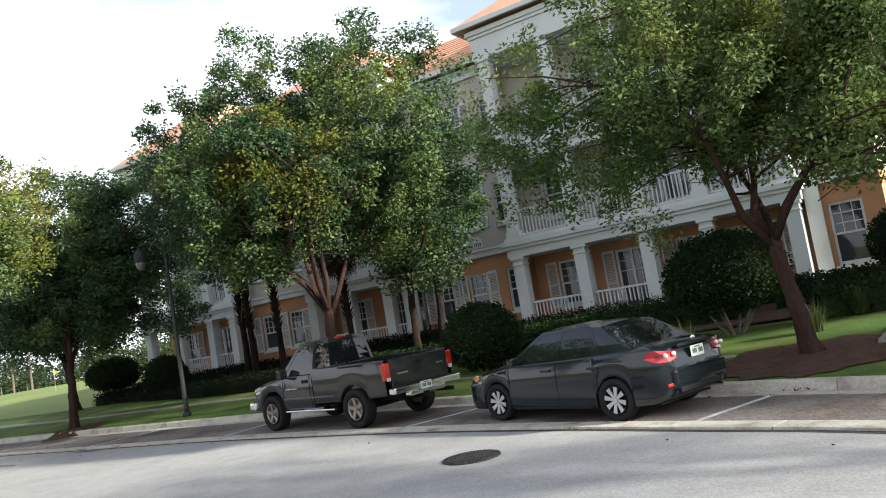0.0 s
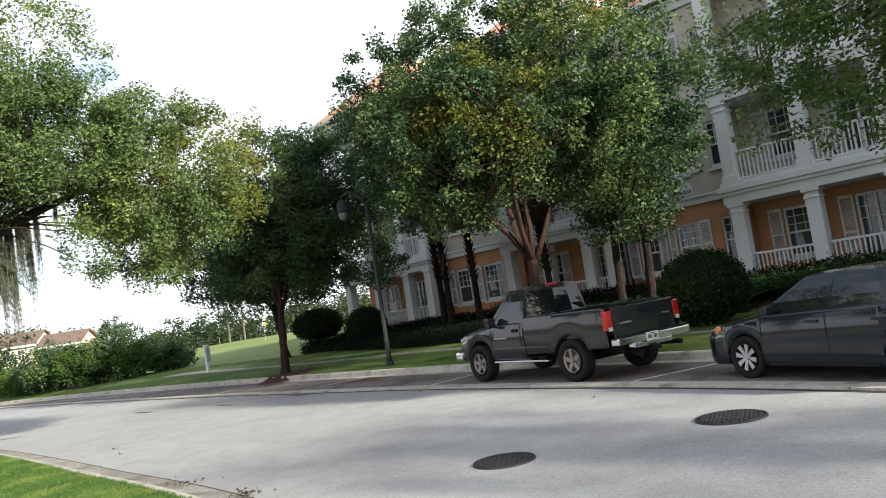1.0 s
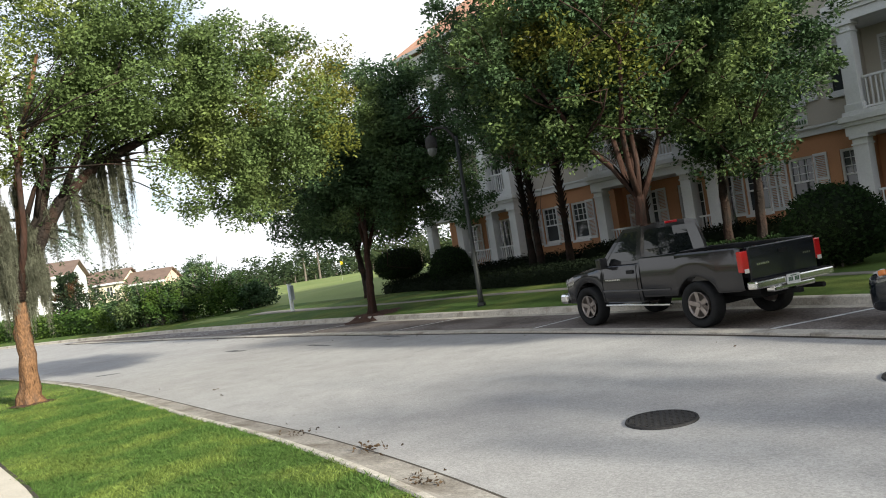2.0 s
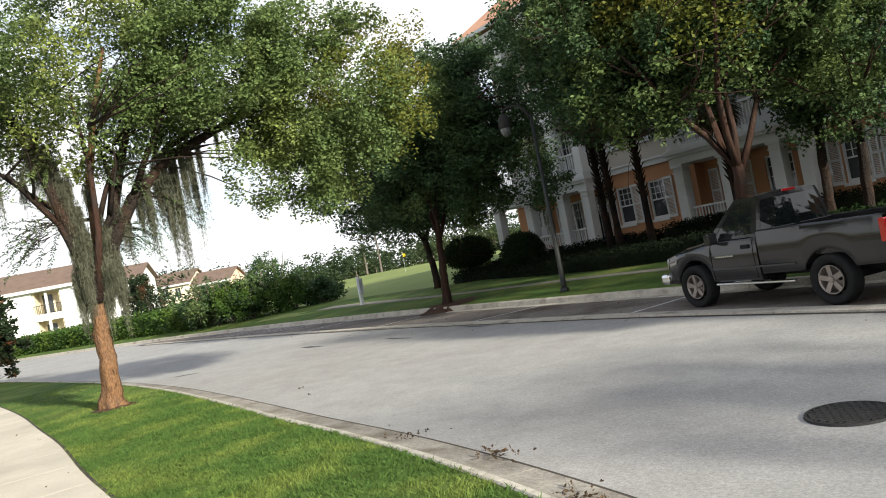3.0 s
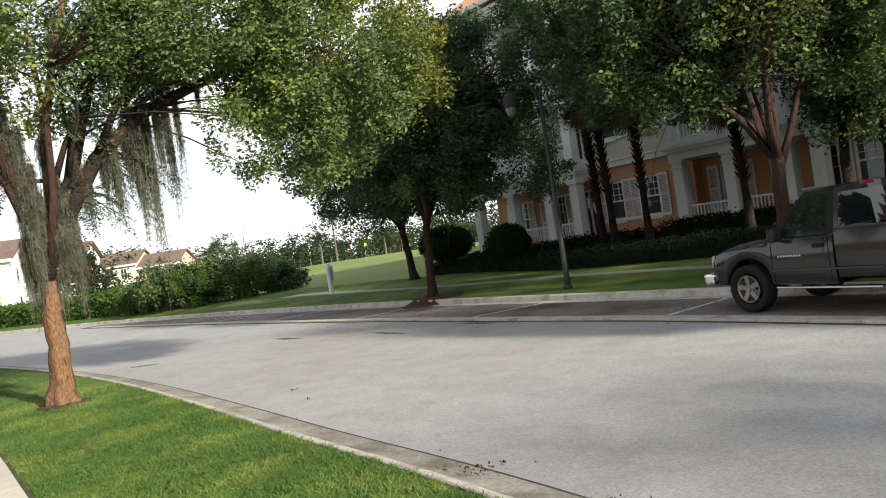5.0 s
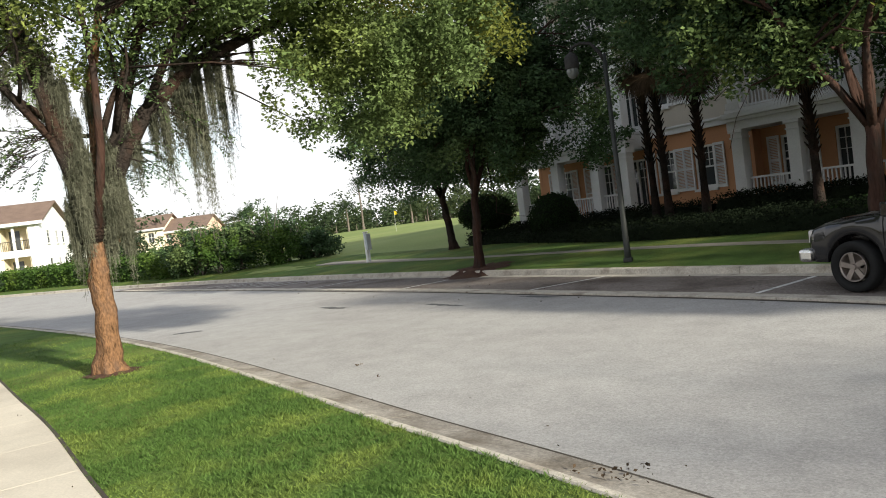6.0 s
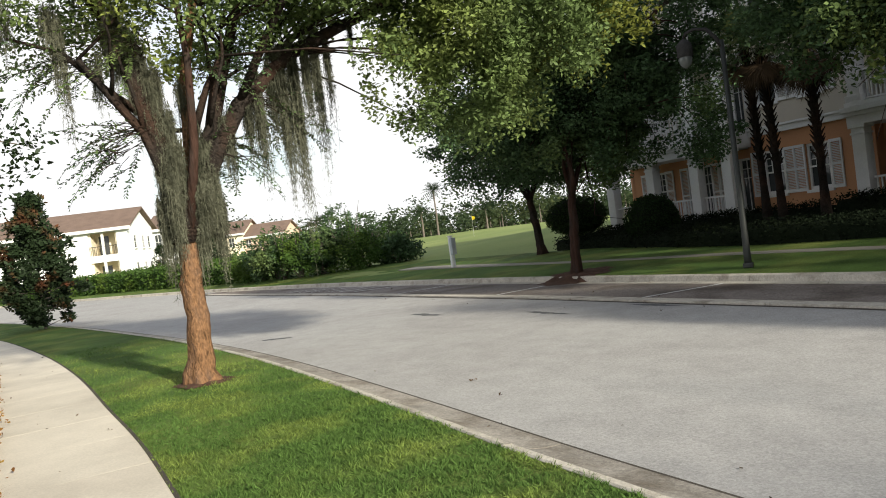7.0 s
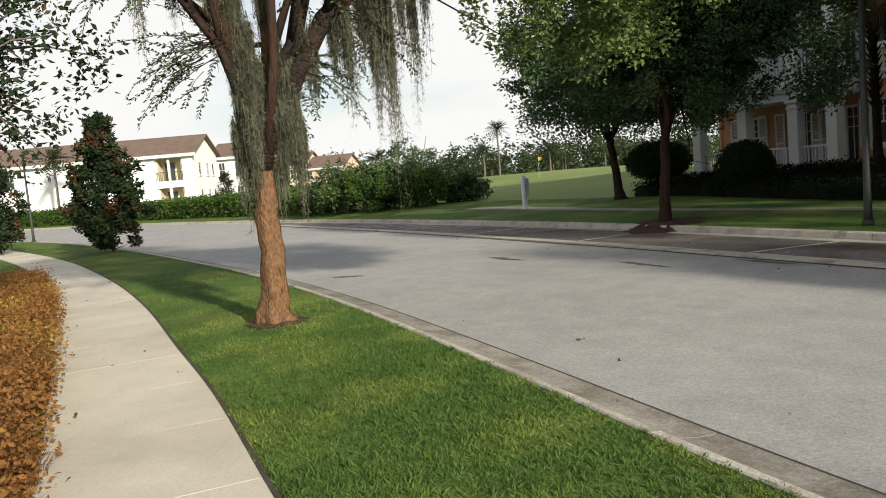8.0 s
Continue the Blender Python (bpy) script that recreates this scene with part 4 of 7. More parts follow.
    mesh_v, mesh_f = tube([(0.62, 0.36 + 0.18 * math.cos(a), 1.22 + 0.18 * math.sin(a)) for a in np.linspace(0, 2 * math.pi, 15)], [0.015] * 15, 5)
    bm.free()
    mesh_ob("steering_wheel", mesh_v, mesh_f, BLACK, tk)
    return tagged(tk, "grey-brown regular-cab pickup truck with dark tailgate and chrome bumpers, parked", "truck")


saloon_car(pose(1.217, 14.40, 0.008, 0, 0, 142.4) @ Matrix.Scale(0.97, 4))
pickup_truck(pose(-4.25, 17.45, 0.008, 0, 0, 150.7) @ Matrix.Scale(0.955, 4))

# ---- the apartment building ----
HOUSE = pose(7.2, 25.9, 0, 0, 0, math.degrees(math.atan2(-0.318, 0.948)))
house = empty("apartment_building", HOUSE)
FLOORS = (0.9, 4.2, 7.5)
SECTIONS = (("porch", 0.0, 9.75), ("wall", 9.75, 14.2), ("porch", 14.2, 19.7), ("wall", 19.7, 24.2), ("porch", 24.2, 31.0))
WALL_V, BACK_V = 1.0, 1.5


def wall_with_holes(name, u0, u1, z0, z1, v, thick, holes, material):
    """A wall of real thickness, cut into blocks round its openings (u0, u1, z0, z1)."""
    us = sorted({u0, u1, *(h[0] for h in holes), *(h[1] for h in holes)})
    zs = sorted({z0, z1, *(h[2] for h in holes), *(h[3] for h in holes)})
    bm = bmesh.new()
    for a, b in zip(us, us[1:]):
        run = None
        for c, d in zip(zs, zs[1:]):
            mid = ((a + b) / 2, (c + d) / 2)
            solid = not any(h[0] < mid[0] < h[1] and h[2] < mid[1] < h[3] for h in holes)
            if solid:
                run = (run[0], d) if run else (c, d)
            if (not solid or d == zs[-1]) and run:
                box(bm, -b, -a, v, v + thick, run[0], run[1])
                run = None
    bmesh.ops.remove_doubles(bm, verts=bm.verts, dist=0.001)
    return part(name, bm, material, house)


def window_unit(u, z0, w, h, v, shutters=True, door=False):
    """Frame, sash bars, glass, sill and louvred shutters round an opening."""
    x0, x1 = -u - w / 2, -u + w / 2
    fr = part("door" if door else "window", boxes((x0, x0 + 0.07, v - 0.05, v + 0.08, z0, z0 + h), (x1 - 0.07, x1, v - 0.05, v + 0.08, z0, z0 + h), (x0 + 0.07, x1 - 0.07, v - 0.05, v + 0.08, z0 + h - 0.08, z0 + h), (x0 + 0.07, x1 - 0.07, v - 0.05, v + 0.08, z0, z0 + (0.12 if not door else 0.3))), WHITE, house)
    if door:
        part("sash_bar", boxes((-u - 0.05, -u + 0.05, v - 0.03, v + 0.05, z0 + 0.3, z0 + h - 0.08), bevel=0.004), WHITE, fr)
    else:
        part("sash_bar", boxes((x0 + 0.07, x1 - 0.07, v - 0.03, v + 0.05, z0 + h * 0.5 - 0.03, z0 + h * 0.5 + 0.03), bevel=0.004), WHITE, fr)
        part("window_sill", boxes((x0 - 0.08, x1 + 0.08, v - 0.20, v, z0 - 0.10, z0), bevel=0.01), WHITE, fr)
    n = 2 if door else 1
    for k in range(1, n + 2):
        xx = x0 + (x1 - x0) * k / (n + 2)
        part("muntin", boxes((xx - 0.012, xx + 0.012, v - 0.005, v + 0.03, z0 + h * (0.5 if not door else 0.12), z0 + h - 0.08)), WHITE, fr)
    for k in (0.66, 0.82):
        part("muntin", boxes((x0 + 0.07, x1 - 0.07, v - 0.004, v + 0.028, z0 + h * k - 0.012, z0 + h * k + 0.012)), WHITE, fr)
    part("pane", boxes((x0 + 0.06, x1 - 0.06, v + 0.03, v + 0.045, z0 + 0.05, z0 + h - 0.05)), PANE, fr)
    part("blind", boxes((x0 + 0.07, x1 - 0.07, v + 0.10, v + 0.12, z0 + h * 0.45, z0 + h - 0.08)), STUCCO_C, fr)
    if shutters:
        for s in (-1, 1):
            a = -u + s * (w / 2 + 0.04 + 0.22)
            sh = part("shutter", boxes((a - 0.22, a - 0.16, v - 0.16, v - 0.104, z0 - 0.02, z0 + h + 0.02), (a + 0.16, a + 0.22, v - 0.16, v - 0.104, z0 - 0.02, z0 + h + 0.02), (a - 0.16, a + 0.16, v - 0.16, v - 0.104, z0 - 0.02, z0 + 0.08), (a - 0.16, a + 0.16, v - 0.16, v - 0.104, z0 + h - 0.08, z0 + h + 0.02), (a - 0.16, a + 0.16, v - 0.16, v - 0.104, z0 + h * 0.5 - 0.04, z0 + h * 0.5 + 0.04), bevel=0.004), WHITE, fr, "white louvred shutter")
            bm = bmesh.new()
            for q in np.arange(z0 + 0.10, z0 + h - 0.10, 0.055):
                bmesh.ops.create_cube(bm, size=1.0, matrix=Matrix.Translation((a, v - 0.13, q)) @ pose(0, 0, 0, 35, 0, 0) @ Matrix.Diagonal((0.32, 0.045, 0.008, 1)))
            part("louvres", bm, WHITE, sh)
    return fr


BAL_MESH = bpy.data.meshes.new("baluster")
_b = boxes((-0.02, 0.02, -0.02, 0.02, 0.0, 0.82))
_b.to_mesh(BAL_MESH)
_b.free()
BAL_MESH.materials.append(WHITE)


def railing(u0, u1, v, z, along=True):
    """Top and bottom rail with balusters, each an object."""
    a, b = -u1, -u0
    if along:
        r = part("railing", boxes((a, b, v - 0.04, v + 0.04, z + 0.90, z + 0.97), bevel=0.008), WHITE, house)
        part("bottom_rail", boxes((a, b, v - 0.03, v + 0.03, z + 0.04, z + 0.10), bevel=0.008), WHITE, r)
        for x in np.arange(a + 0.09, b - 0.04, 0.135):
            o = new("baluster", BAL_MESH)
            o.parent, o.location = r, (x, v, z + 0.09)
    return r


def column(u, v, z0, z1, w=0.42):
    bm = boxes((-u - w / 2, -u + w / 2, v - w / 2, v + w / 2, z0, z1), (-u - w / 2 - 0.05, -u + w / 2 + 0.05, v - w / 2 - 0.05, v + w / 2 + 0.05, z0, z0 + 0.22), (-u - w / 2 - 0.03, -u + w / 2 + 0.03, v - w / 2 - 0.03, v + w / 2 + 0.03, z1 - 0.30, z1 - 0.24), (-u - w / 2 - 0.06, -u + w / 2 + 0.06, v - w / 2 - 0.06, v + w / 2 + 0.06, z1 - 0.10, z1), bevel=0.012)
    return part("column", bm, WHITE, house)


COLS = {0: (0.32, 2.8, 4.75, 7.05, 9.40), 2: (14.4, 15.4, 17.4, 19.4), 4: (24.45, 26.0, 28.3, 30.7)}
for si, (kind, u0, u1) in enumerate(SECTIONS):
    if kind == "wall":
        centres = (10.15, 11.85, 13.45) if si == 1 else (21.6, 23.35)
        for fl, z in enumerate(FLOORS):
            holes = [(c - 0.42, c + 0.42, z + 0.75, z + 2.35) for c in centres]
            top = FLOORS[fl + 1] - 0.35 if fl < 2 else 10.7
            wall_with_holes("wall", u0, u1, z - (0.7 if fl == 0 else 0.35) if fl == 0 else z - 0.05, top, WALL_V, 0.3, holes, STUCCO_O if fl == 0 else STUCCO_C)
            for c in centres:
                window_unit(c, z + 0.75, 0.84, 1.6, WALL_V + 0.10, shutters=(c != 10.15))
            part("string_course", boxes((-u1, -u0, WALL_V - 0.12, WALL_V + 0.3, top, top + 0.30), (-u1, -u0, WALL_V - 0.18, WALL_V + 0.2, top + 0.22, top + 0.30), bevel=0.01), WHITE, house)
    else:
        for fl, z in enumerate(FLOORS):
            zc = z + 2.6 if fl < 2 else 10.8
            up = FLOORS[fl + 1] if fl < 2 else 12.0
            part("porch_floor", boxes((-u1, -u0, 0.0 - 0.28, BACK_V, z - 0.12 if fl else 0.1, z), bevel=0.01), STUCCO_C if fl == 0 else WHITE, house)
            # beam and cornice over the columns
            for name, bx in (("beam", (-u1, -u0, -0.24, 0.24, zc, up - 0.422)), ("cornice_moulding", (-u1 - 0.06, -u0 + 0.06, -0.30, 0.26, up - 0.42, up - 0.302)), ("cornice", (-u1 - 0.12, -u0 + 0.12, -0.36, 0.28, up - 0.30, up - 0.125))):
                part(name, boxes(bx, bevel=0.012), WHITE, house)
            part("porch_ceiling", boxes((-u1, -u0, 0.24, BACK_V, zc, zc + 0.1)), WHITE, house)
            # side returns joining the porch to the wall
            for uu in (u0, u1):
                inner = uu + (0.25 if uu == u0 else -0.25)
                part("cornice", boxes((min(-uu, -inner), max(-uu, -inner), 0.24, WALL_V + 0.3 if 0 < uu < 31 else BACK_V, zc, up - 0.14), bevel=0.01), WHITE, house)
            doors = [(a + b) / 2 for a, b in zip(COLS[si], COLS[si][1:])]
            holes = [(d - 0.55, d + 0.55, z + 0.02, z + 2.25) for d in doors[:-1]] + [(doors[-1] - 0.45, doors[-1] + 0.45, z + 0.6, z + 2.25)]
            wall_with_holes("porch_wall", u0 - 0.0, u1, z, zc + 0.001 if fl < 2 else 10.9, BACK_V, 0.3, holes, STUCCO_O if fl == 0 else STUCCO_C)
            for d in doors[:-1]:
                window_unit(d, z + 0.02, 1.1, 2.23, BACK_V + 0.1, shutters=si != 2, door=True)
            window_unit(doors[-1], z + 0.6, 0.9, 1.65, BACK_V + 0.1)
            for c in COLS[si]:
                column(c, 0.0, z, zc)
            for a, b in zip(COLS[si], COLS[si][1:]):
                railing(a + 0.25, b - 0.25, 0.0, z)
            for uu in (u0, u1):
                if 0 < uu < 31:
                    part("porch_side", boxes((-uu - 0.14, -uu + 0.14, WALL_V, BACK_V, z, zc)), STUCCO_O if fl == 0 else STUCCO_C, house)

# plain bay beyond the last porch column, with one tall window per storey
for fl, z in enumerate(FLOORS):
    top = FLOORS[fl + 1] - 0.35 if fl < 2 else 10.7
    wall_with_holes("wall", -2.0, -0.25, 0.2 if fl == 0 else z - 0.05, top, 0.3, 0.3, [(-1.45, -0.55, z + 0.5, z + 2.35)], STUCCO_O if fl == 0 else STUCCO_C)
    window_unit(-1.0, z + 0.5, 0.9, 1.85, 0.40, shutters=False)
    part("string_course", boxes((0.25, 2.0, 0.18, 0.6, top, top + 0.30), bevel=0.01), WHITE, house)
    part("corner_board", boxes((0.0, 0.42, 0.16, 0.298, 0.2 if fl == 0 else z - 0.05, top), bevel=0.01), WHITE, house)
# body of the house behind the fronts, with its ends and roofs
part("wall", boxes((-30.9, 1.7, 2.85, 13.0, 0.1, 10.9)), STUCCO_C, house)
for end in (1.88, -31.0):
    for fl, z in enumerate(FLOORS):
        part("wall", boxes((end - 0.12, end + 0.12, 0.6 if end > 0 else BACK_V, 13.0, z - (0.8 if fl == 0 else 0.0), z + 3.3)), STUCCO_O if fl == 0 else STUCCO_C, house)


def hip_roof(name, u0, u1, v0, v1, z, rise, over=0.45):
    a, b, c, d = -u1 - over, -u0 + over, v0 - over, v1 + over
    k = min((b - a), (d - c)) / 2 * 0.98
    if (b - a) >= (d - c):
        ridge = [(a + k, (c + d) / 2, z + rise), (b - k, (c + d) / 2, z + rise)]
    else:
        ridge = [((a + b) / 2, c + k, z + rise), ((a + b) / 2, d - k, z + rise)]
    base = [(a, c, z), (b, c, z), (b, d, z), (a, d, z)]
    low = [(x, y, zz - 0.16) for x, y, zz in base]
    verts = base + ridge + low
    if (b - a) >= (d - c):
        faces = [(0, 1, 5, 4), (1, 2, 5), (2, 3, 4, 5), (3, 0, 4)]
    else:
        faces = [(0, 1, 4), (1, 2, 5, 4), (2, 3, 5), (3, 0, 4, 5)]
    faces += [(6, 7, 1, 0), (7, 8, 2, 1), (8, 9, 3, 2), (9, 6, 0, 3), (9, 8, 7, 6)]
    r = mesh_ob(name, verts, faces, ROOF, house)
    part("gutter", boxes((a - 0.06, b + 0.06, c - 0.08, c + 0.02, z - 0.20, z - 0.03), (a - 0.08, a + 0.02, c + 0.02, d, z - 0.20, z - 0.03), (b - 0.02, b + 0.08, c + 0.02, d, z - 0.20, z - 0.03), bevel=0.01), WHITE, r)
    # courses of shingle edges along the front slope
    if (b - a) >= (d - c):
        for q in np.arange(0.06, 0.95, 0.085):
            xa, xb = a + k * q, b - k * q
            yy, zz = c + ((d - c) / 2) * q, z + rise * q
            part("shingle_course", boxes((xa, xb, yy - 0.02, yy + 0.03, zz + 0.0, zz + 0.025)), ROOF, r)
    return r


hip_roof("roof", -1.9, 30.7, 1.0, 13.4, 11.3, 3.7)
hip_roof("roof", 0.0, 9.75, -0.1, 13.0, 12.15, 3.6)
hip_roof("roof", 24.2, 31.0, -0.1, 13.0, 12.15, 3.0)
hip_roof("roof", 14.2, 19.7, -0.1, 12.0, 12.15, 2.4)
part("cornice", boxes((-30.9, -0.1, WALL_V - 0.1, 3.2, 10.7, 10.97), bevel=0.01), WHITE, house)
part("cornice_moulding", boxes((-30.9, -0.1, WALL_V - 0.25, 3.2, 10.972, 11.06), bevel=0.01), WHITE, house)

# wall plaque with bars where the number stands
pl = part("wall_plaque", boxes((-11.78, -11.38, WALL_V - 0.03, WALL_V - 0.002, 4.22, 4.55), (-11.68, -11.48, WALL_V - 0.03, WALL_V - 0.002, 4.55, 4.64), bevel=0.006), WHITE, house, "white plaque with dark bars")
for x0, x1, z0, z1 in [(-11.74 + 0.085 * k, -11.69 + 0.085 * k, 4.28, 4.42) for k in range(4)] + [(-11.62, -11.54, 4.50, 4.56)]:
    part("plaque_bar", boxes((x0, x1, WALL_V - 0.036, WALL_V - 0.03, z0, z1)), PLATE_INK, pl)
tagged(house, "three-storey orange and cream apartment building with white porches", "building")

# dark planting bed between the far walk and the house
bu, bv = np.arange(-7.0, 31.3, 0.6), np.arange(-6.4, -0.2, 0.45)
pp = np.array([FP0 + FD * u + FN * v for v in bv for u in bu])
zz = ground_height(pp)[0] + 0.035
inside = (side_of(pp, FAR_WALK) < -1.7).reshape(len(bv), len(bu))
edge = np.interp(bu, (-7, 8, 14, 20, 26, 31), (-6.4, -5.4, -5.0, -4.4, -3.0, -2.2))
ok = inside & (bv[:, None] > edge[None])
bed_f = [(j * len(bu) + i, (j + 1) * len(bu) + i, (j + 1) * len(bu) + i + 1, j * len(bu) + i + 1) for j in range(len(bv) - 1) for i in range(len(bu) - 1) if ok[j, i] and ok[j, i + 1] and ok[j + 1, i] and ok[j + 1, i + 1]]
tagged(mesh_ob("planting_bed", np.column_stack([pp, zz]), bed_f, MULCH, smooth=True), "dark mulched planting bed before the house", "planting bed", kind="structure")
# ---- trees ----
tree("oak_tree", at_ground(4.77, 15.35), 7.6, 2.0, 3.2,
     [(3.2, 16.2, 5.4, 3.0, 2.4, 1.8), (5.8, 15.8, 5.4, 3.0, 2.6, 2.2), (1.5, 16.2, 4.6, 1.9, 1.7, 1.7), (6.8, 15.6, 4.3, 2.4, 2.2, 1.7), (4.4, 16.0, 7.2, 2.8, 2.4, 1.6), (2.6, 16.6, 3.6, 1.3, 1.1, 0.9), (0.6, 16.4, 5.6, 1.6, 1.4, 1.5), (7.6, 15.4, 6.6, 2.2, 2.0, 1.9)],
     11, 125000, 0.095, 0.33, 420, 5, 0.14, (-0.22, 0.05), BARK_DARK, OAK, label="leafy street oak with reddish trunk beside the car", extra=[((1.8, 15.0, 4.3, 1.2, 0.9, 1.2), 2600, BRIGHT)])
tree("oak_tree", at_ground(-6.1, 21.35), 10.6, 2.3, 3.6,
     [(-7.6, 22.0, 6.4, 3.4, 2.4, 2.6), (-4.4, 22.9, 7.0, 2.9, 2.2, 2.9), (-6.0, 22.6, 9.0, 2.7, 2.1, 1.6), (-3.2, 23.2, 5.2, 2.0, 1.6, 1.5), (-9.4, 21.8, 5.3, 1.8, 1.5, 1.6), (-8.4, 22.0, 8.4, 1.8, 1.6, 1.6), (-11.0, 24.0, 7.4, 2.2, 1.9, 2.1), (-10.0, 22.4, 8.3, 2.0, 1.7, 1.8), (-4.2, 22.6, 9.6, 2.0, 1.7, 1.4), (-2.7, 23.0, 7.0, 1.9, 1.7, 2.0), (-7.4, 22.4, 10.0, 2.2, 1.8, 1.2)],
     12, 160000, 0.12, 0.36, 500, 6, 0.155, (0.1, 0.0), BARK_DARK, OAK_DARK, label="tall broad street oak with red-brown trunk behind the truck", extra=[((-6.4, 20.2, 6.4, 1.9, 0.8, 2.0), 4600, OAK_YELLOW), ((-7.2, 20.4, 5.2, 2.4, 0.9, 1.7), 6200, OAK), ((-3.6, 21.2, 7.0, 1.6, 0.8, 2.2), 5000, OAK)])
tree("oak_tree", at_ground(-17.0, 24.0), 9.6, 2.3, 3.6,
     [(-16.4, 24.6, 6.4, 2.8, 2.6, 2.6), (-19.0, 24.2, 4.5, 2.8, 2.4, 1.6), (-14.4, 25.2, 4.6, 2.7, 2.3, 1.8), (-16.8, 24.6, 8.2, 1.8, 1.7, 1.2), (-17.6, 24.8, 3.7, 3.2, 2.5, 1.1), (-14.0, 25.4, 7.2, 2.4, 2.2, 1.9), (-19.6, 24.0, 6.0, 2.0, 1.9, 1.8), (-16.4, 24.6, 5.0, 2.8, 2.4, 1.6)],
     13, 180000, 0.12, 0.38, 520, 5, 0.14, (0.1, 0.1), BARK_DARK, OAK_DARK, label="dark-crowned street oak with red-brown trunk in mulch")
tree("lawn_oak", at_ground(-22.9, 31.1), 8.6, 2.4, 3.2,
     [(-22.4, 30.6, 5.6, 3.2, 2.8, 2.2), (-24.6, 30.6, 4.2, 2.4, 2.2, 1.4), (-20.4, 31.0, 4.6, 2.2, 2.0, 1.6), (-22.6, 30.8, 7.0, 2.2, 2.0, 1.4)],
     15, 60000, 0.15, 0.5, 300, 5, 0.17, (-0.3, 0.0), BARK, OAK_DARK, label="dark oak standing on the lawn near the meter boxes")
for k, (u, v, sd, hgt) in enumerate(((12.5, -2.7, 16, 8.6), (11.55, -2.4, 17, 7.8))):
    p = facade(u, v)
    tree("lawn_oak", at_ground(p.x, p.y), hgt, 3.2, 1.8,
         [(p.x + 0.1, p.y - 0.3, hgt - 2.6, 1.7, 1.6, 2.3), (p.x + 0.5 - k, p.y - 0.4, hgt - 4.0, 1.5, 1.3, 1.0), (p.x - 0.2, p.y - 0.4, hgt - 1.2, 1.2, 1.2, 1.0)],
         sd, 17000, 0.14, 0.42, 170, 4, 0.14, (0.1, 0.0), BARK, OAK_DARK, label="slim dark oak close to the porch", depth=2)

tree("lawn_oak", at_ground(9.9, 19.0), 8.6, 2.6, 3.0,
     [(9.2, 19.3, 5.6, 2.5, 2.3, 2.0), (10.8, 19.0, 6.4, 2.4, 2.2, 2.0), (8.6, 19.4, 7.2, 2.0, 1.8, 1.5), (10.4, 19.4, 7.8, 2.8, 2.6, 1.6)],
     19, 62000, 0.115, 0.42, 260, 5, 0.15, (0.0, 0.1), BARK_DARK, OAK_DARK, label="dark oak on the lawn beyond the house path")

# unseen oak added past the walk's start, thin-crowned to dapple street and verge
tree("oak_tree", at_ground(12.8, 7.6), 9.0, 2.3, 3.4,
     [(12.6, 8.2, 6.0, 3.0, 2.6, 2.3), (14.2, 6.0, 5.8, 2.8, 2.6, 2.2), (10.8, 9.4, 5.2, 2.0, 1.9, 1.7), (12.8, 7.4, 8.0, 2.4, 2.2, 1.4)],
     18, 4500, 0.17, 0.34, 90, 5, 0.15, (0.1, 0.0), BARK_DARK, OAK_DARK, label="unseen thin-crowned oak added to dapple street and verge")

# unseen oaks added past the walk's start to shade the lawn before the house
for x, y, sd in ((19.6, 11.4, 18), (16.0, 19.6, 20)):
    tree("lawn_oak", at_ground(x, y), 9.0, 2.3, 3.4,
         [(x, y, 5.6, 3.2, 2.6, 2.4), (x + 2.0, y - 1.0, 5.2, 2.6, 2.2, 2.0), (x - 1.8, y + 0.8, 4.8, 2.2, 1.9, 1.7), (x, y, 7.8, 2.4, 2.2, 1.4)],
         sd, 30000, 0.17, 0.42, 190, 5, 0.15, (0.1, 0.0), BARK_DARK, OAK_DARK, label="unseen leafy oak added to shade the house lawn")

# the oak hung with moss
MOSS_BASE = (-15.6, 11.3, 0.13)
tree("moss_oak", MOSS_BASE, 8.4, 2.6, 1.7,
     [(-12.3, 15.2, 5.7, 2.0, 1.8, 1.9), (-12.8, 14.6, 4.5, 1.5, 1.4, 1.1), (-13.5, 13.6, 6.6, 2.0, 1.8, 1.5), (-11.9, 15.2, 4.3, 1.0, 0.9, 0.8)],
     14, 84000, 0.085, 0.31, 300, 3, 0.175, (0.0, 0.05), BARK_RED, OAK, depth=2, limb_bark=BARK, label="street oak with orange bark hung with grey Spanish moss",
     extra=[((-11.9, 16.1, 5.7, 1.9, 1.7, 1.7), 10000, OAK_YELLOW), ((-15.0, 11.7, 7.3, 2.9, 2.7, 1.7), 25000, OAK), ((-16.9, 10.0, 6.5, 2.2, 2.1, 1.5), 15000, OAK), ((-15.4, 11.6, 5.6, 1.8, 1.8, 0.9), 8000, OAK),
            ((-14.2, 12.7, 8.7, 2.6, 2.4, 1.4), 12000, OAK), ((-14.2, 13.0, 6.0, 1.3, 1.3, 0.9), 4500, OAK)])
moss_oak = bpy.data.objects["moss_oak"]


def limb(pts, radii, material=BARK, swell=1.25):
    """A heavy limb of the moss oak given by a few places."""
    q = [Vector(p) - Vector(MOSS_BASE) for p in pts]
    v, f = tube(q, [r * swell for r in radii], 10)
    mesh_ob("limb", v, f, material, moss_oak, smooth=True)


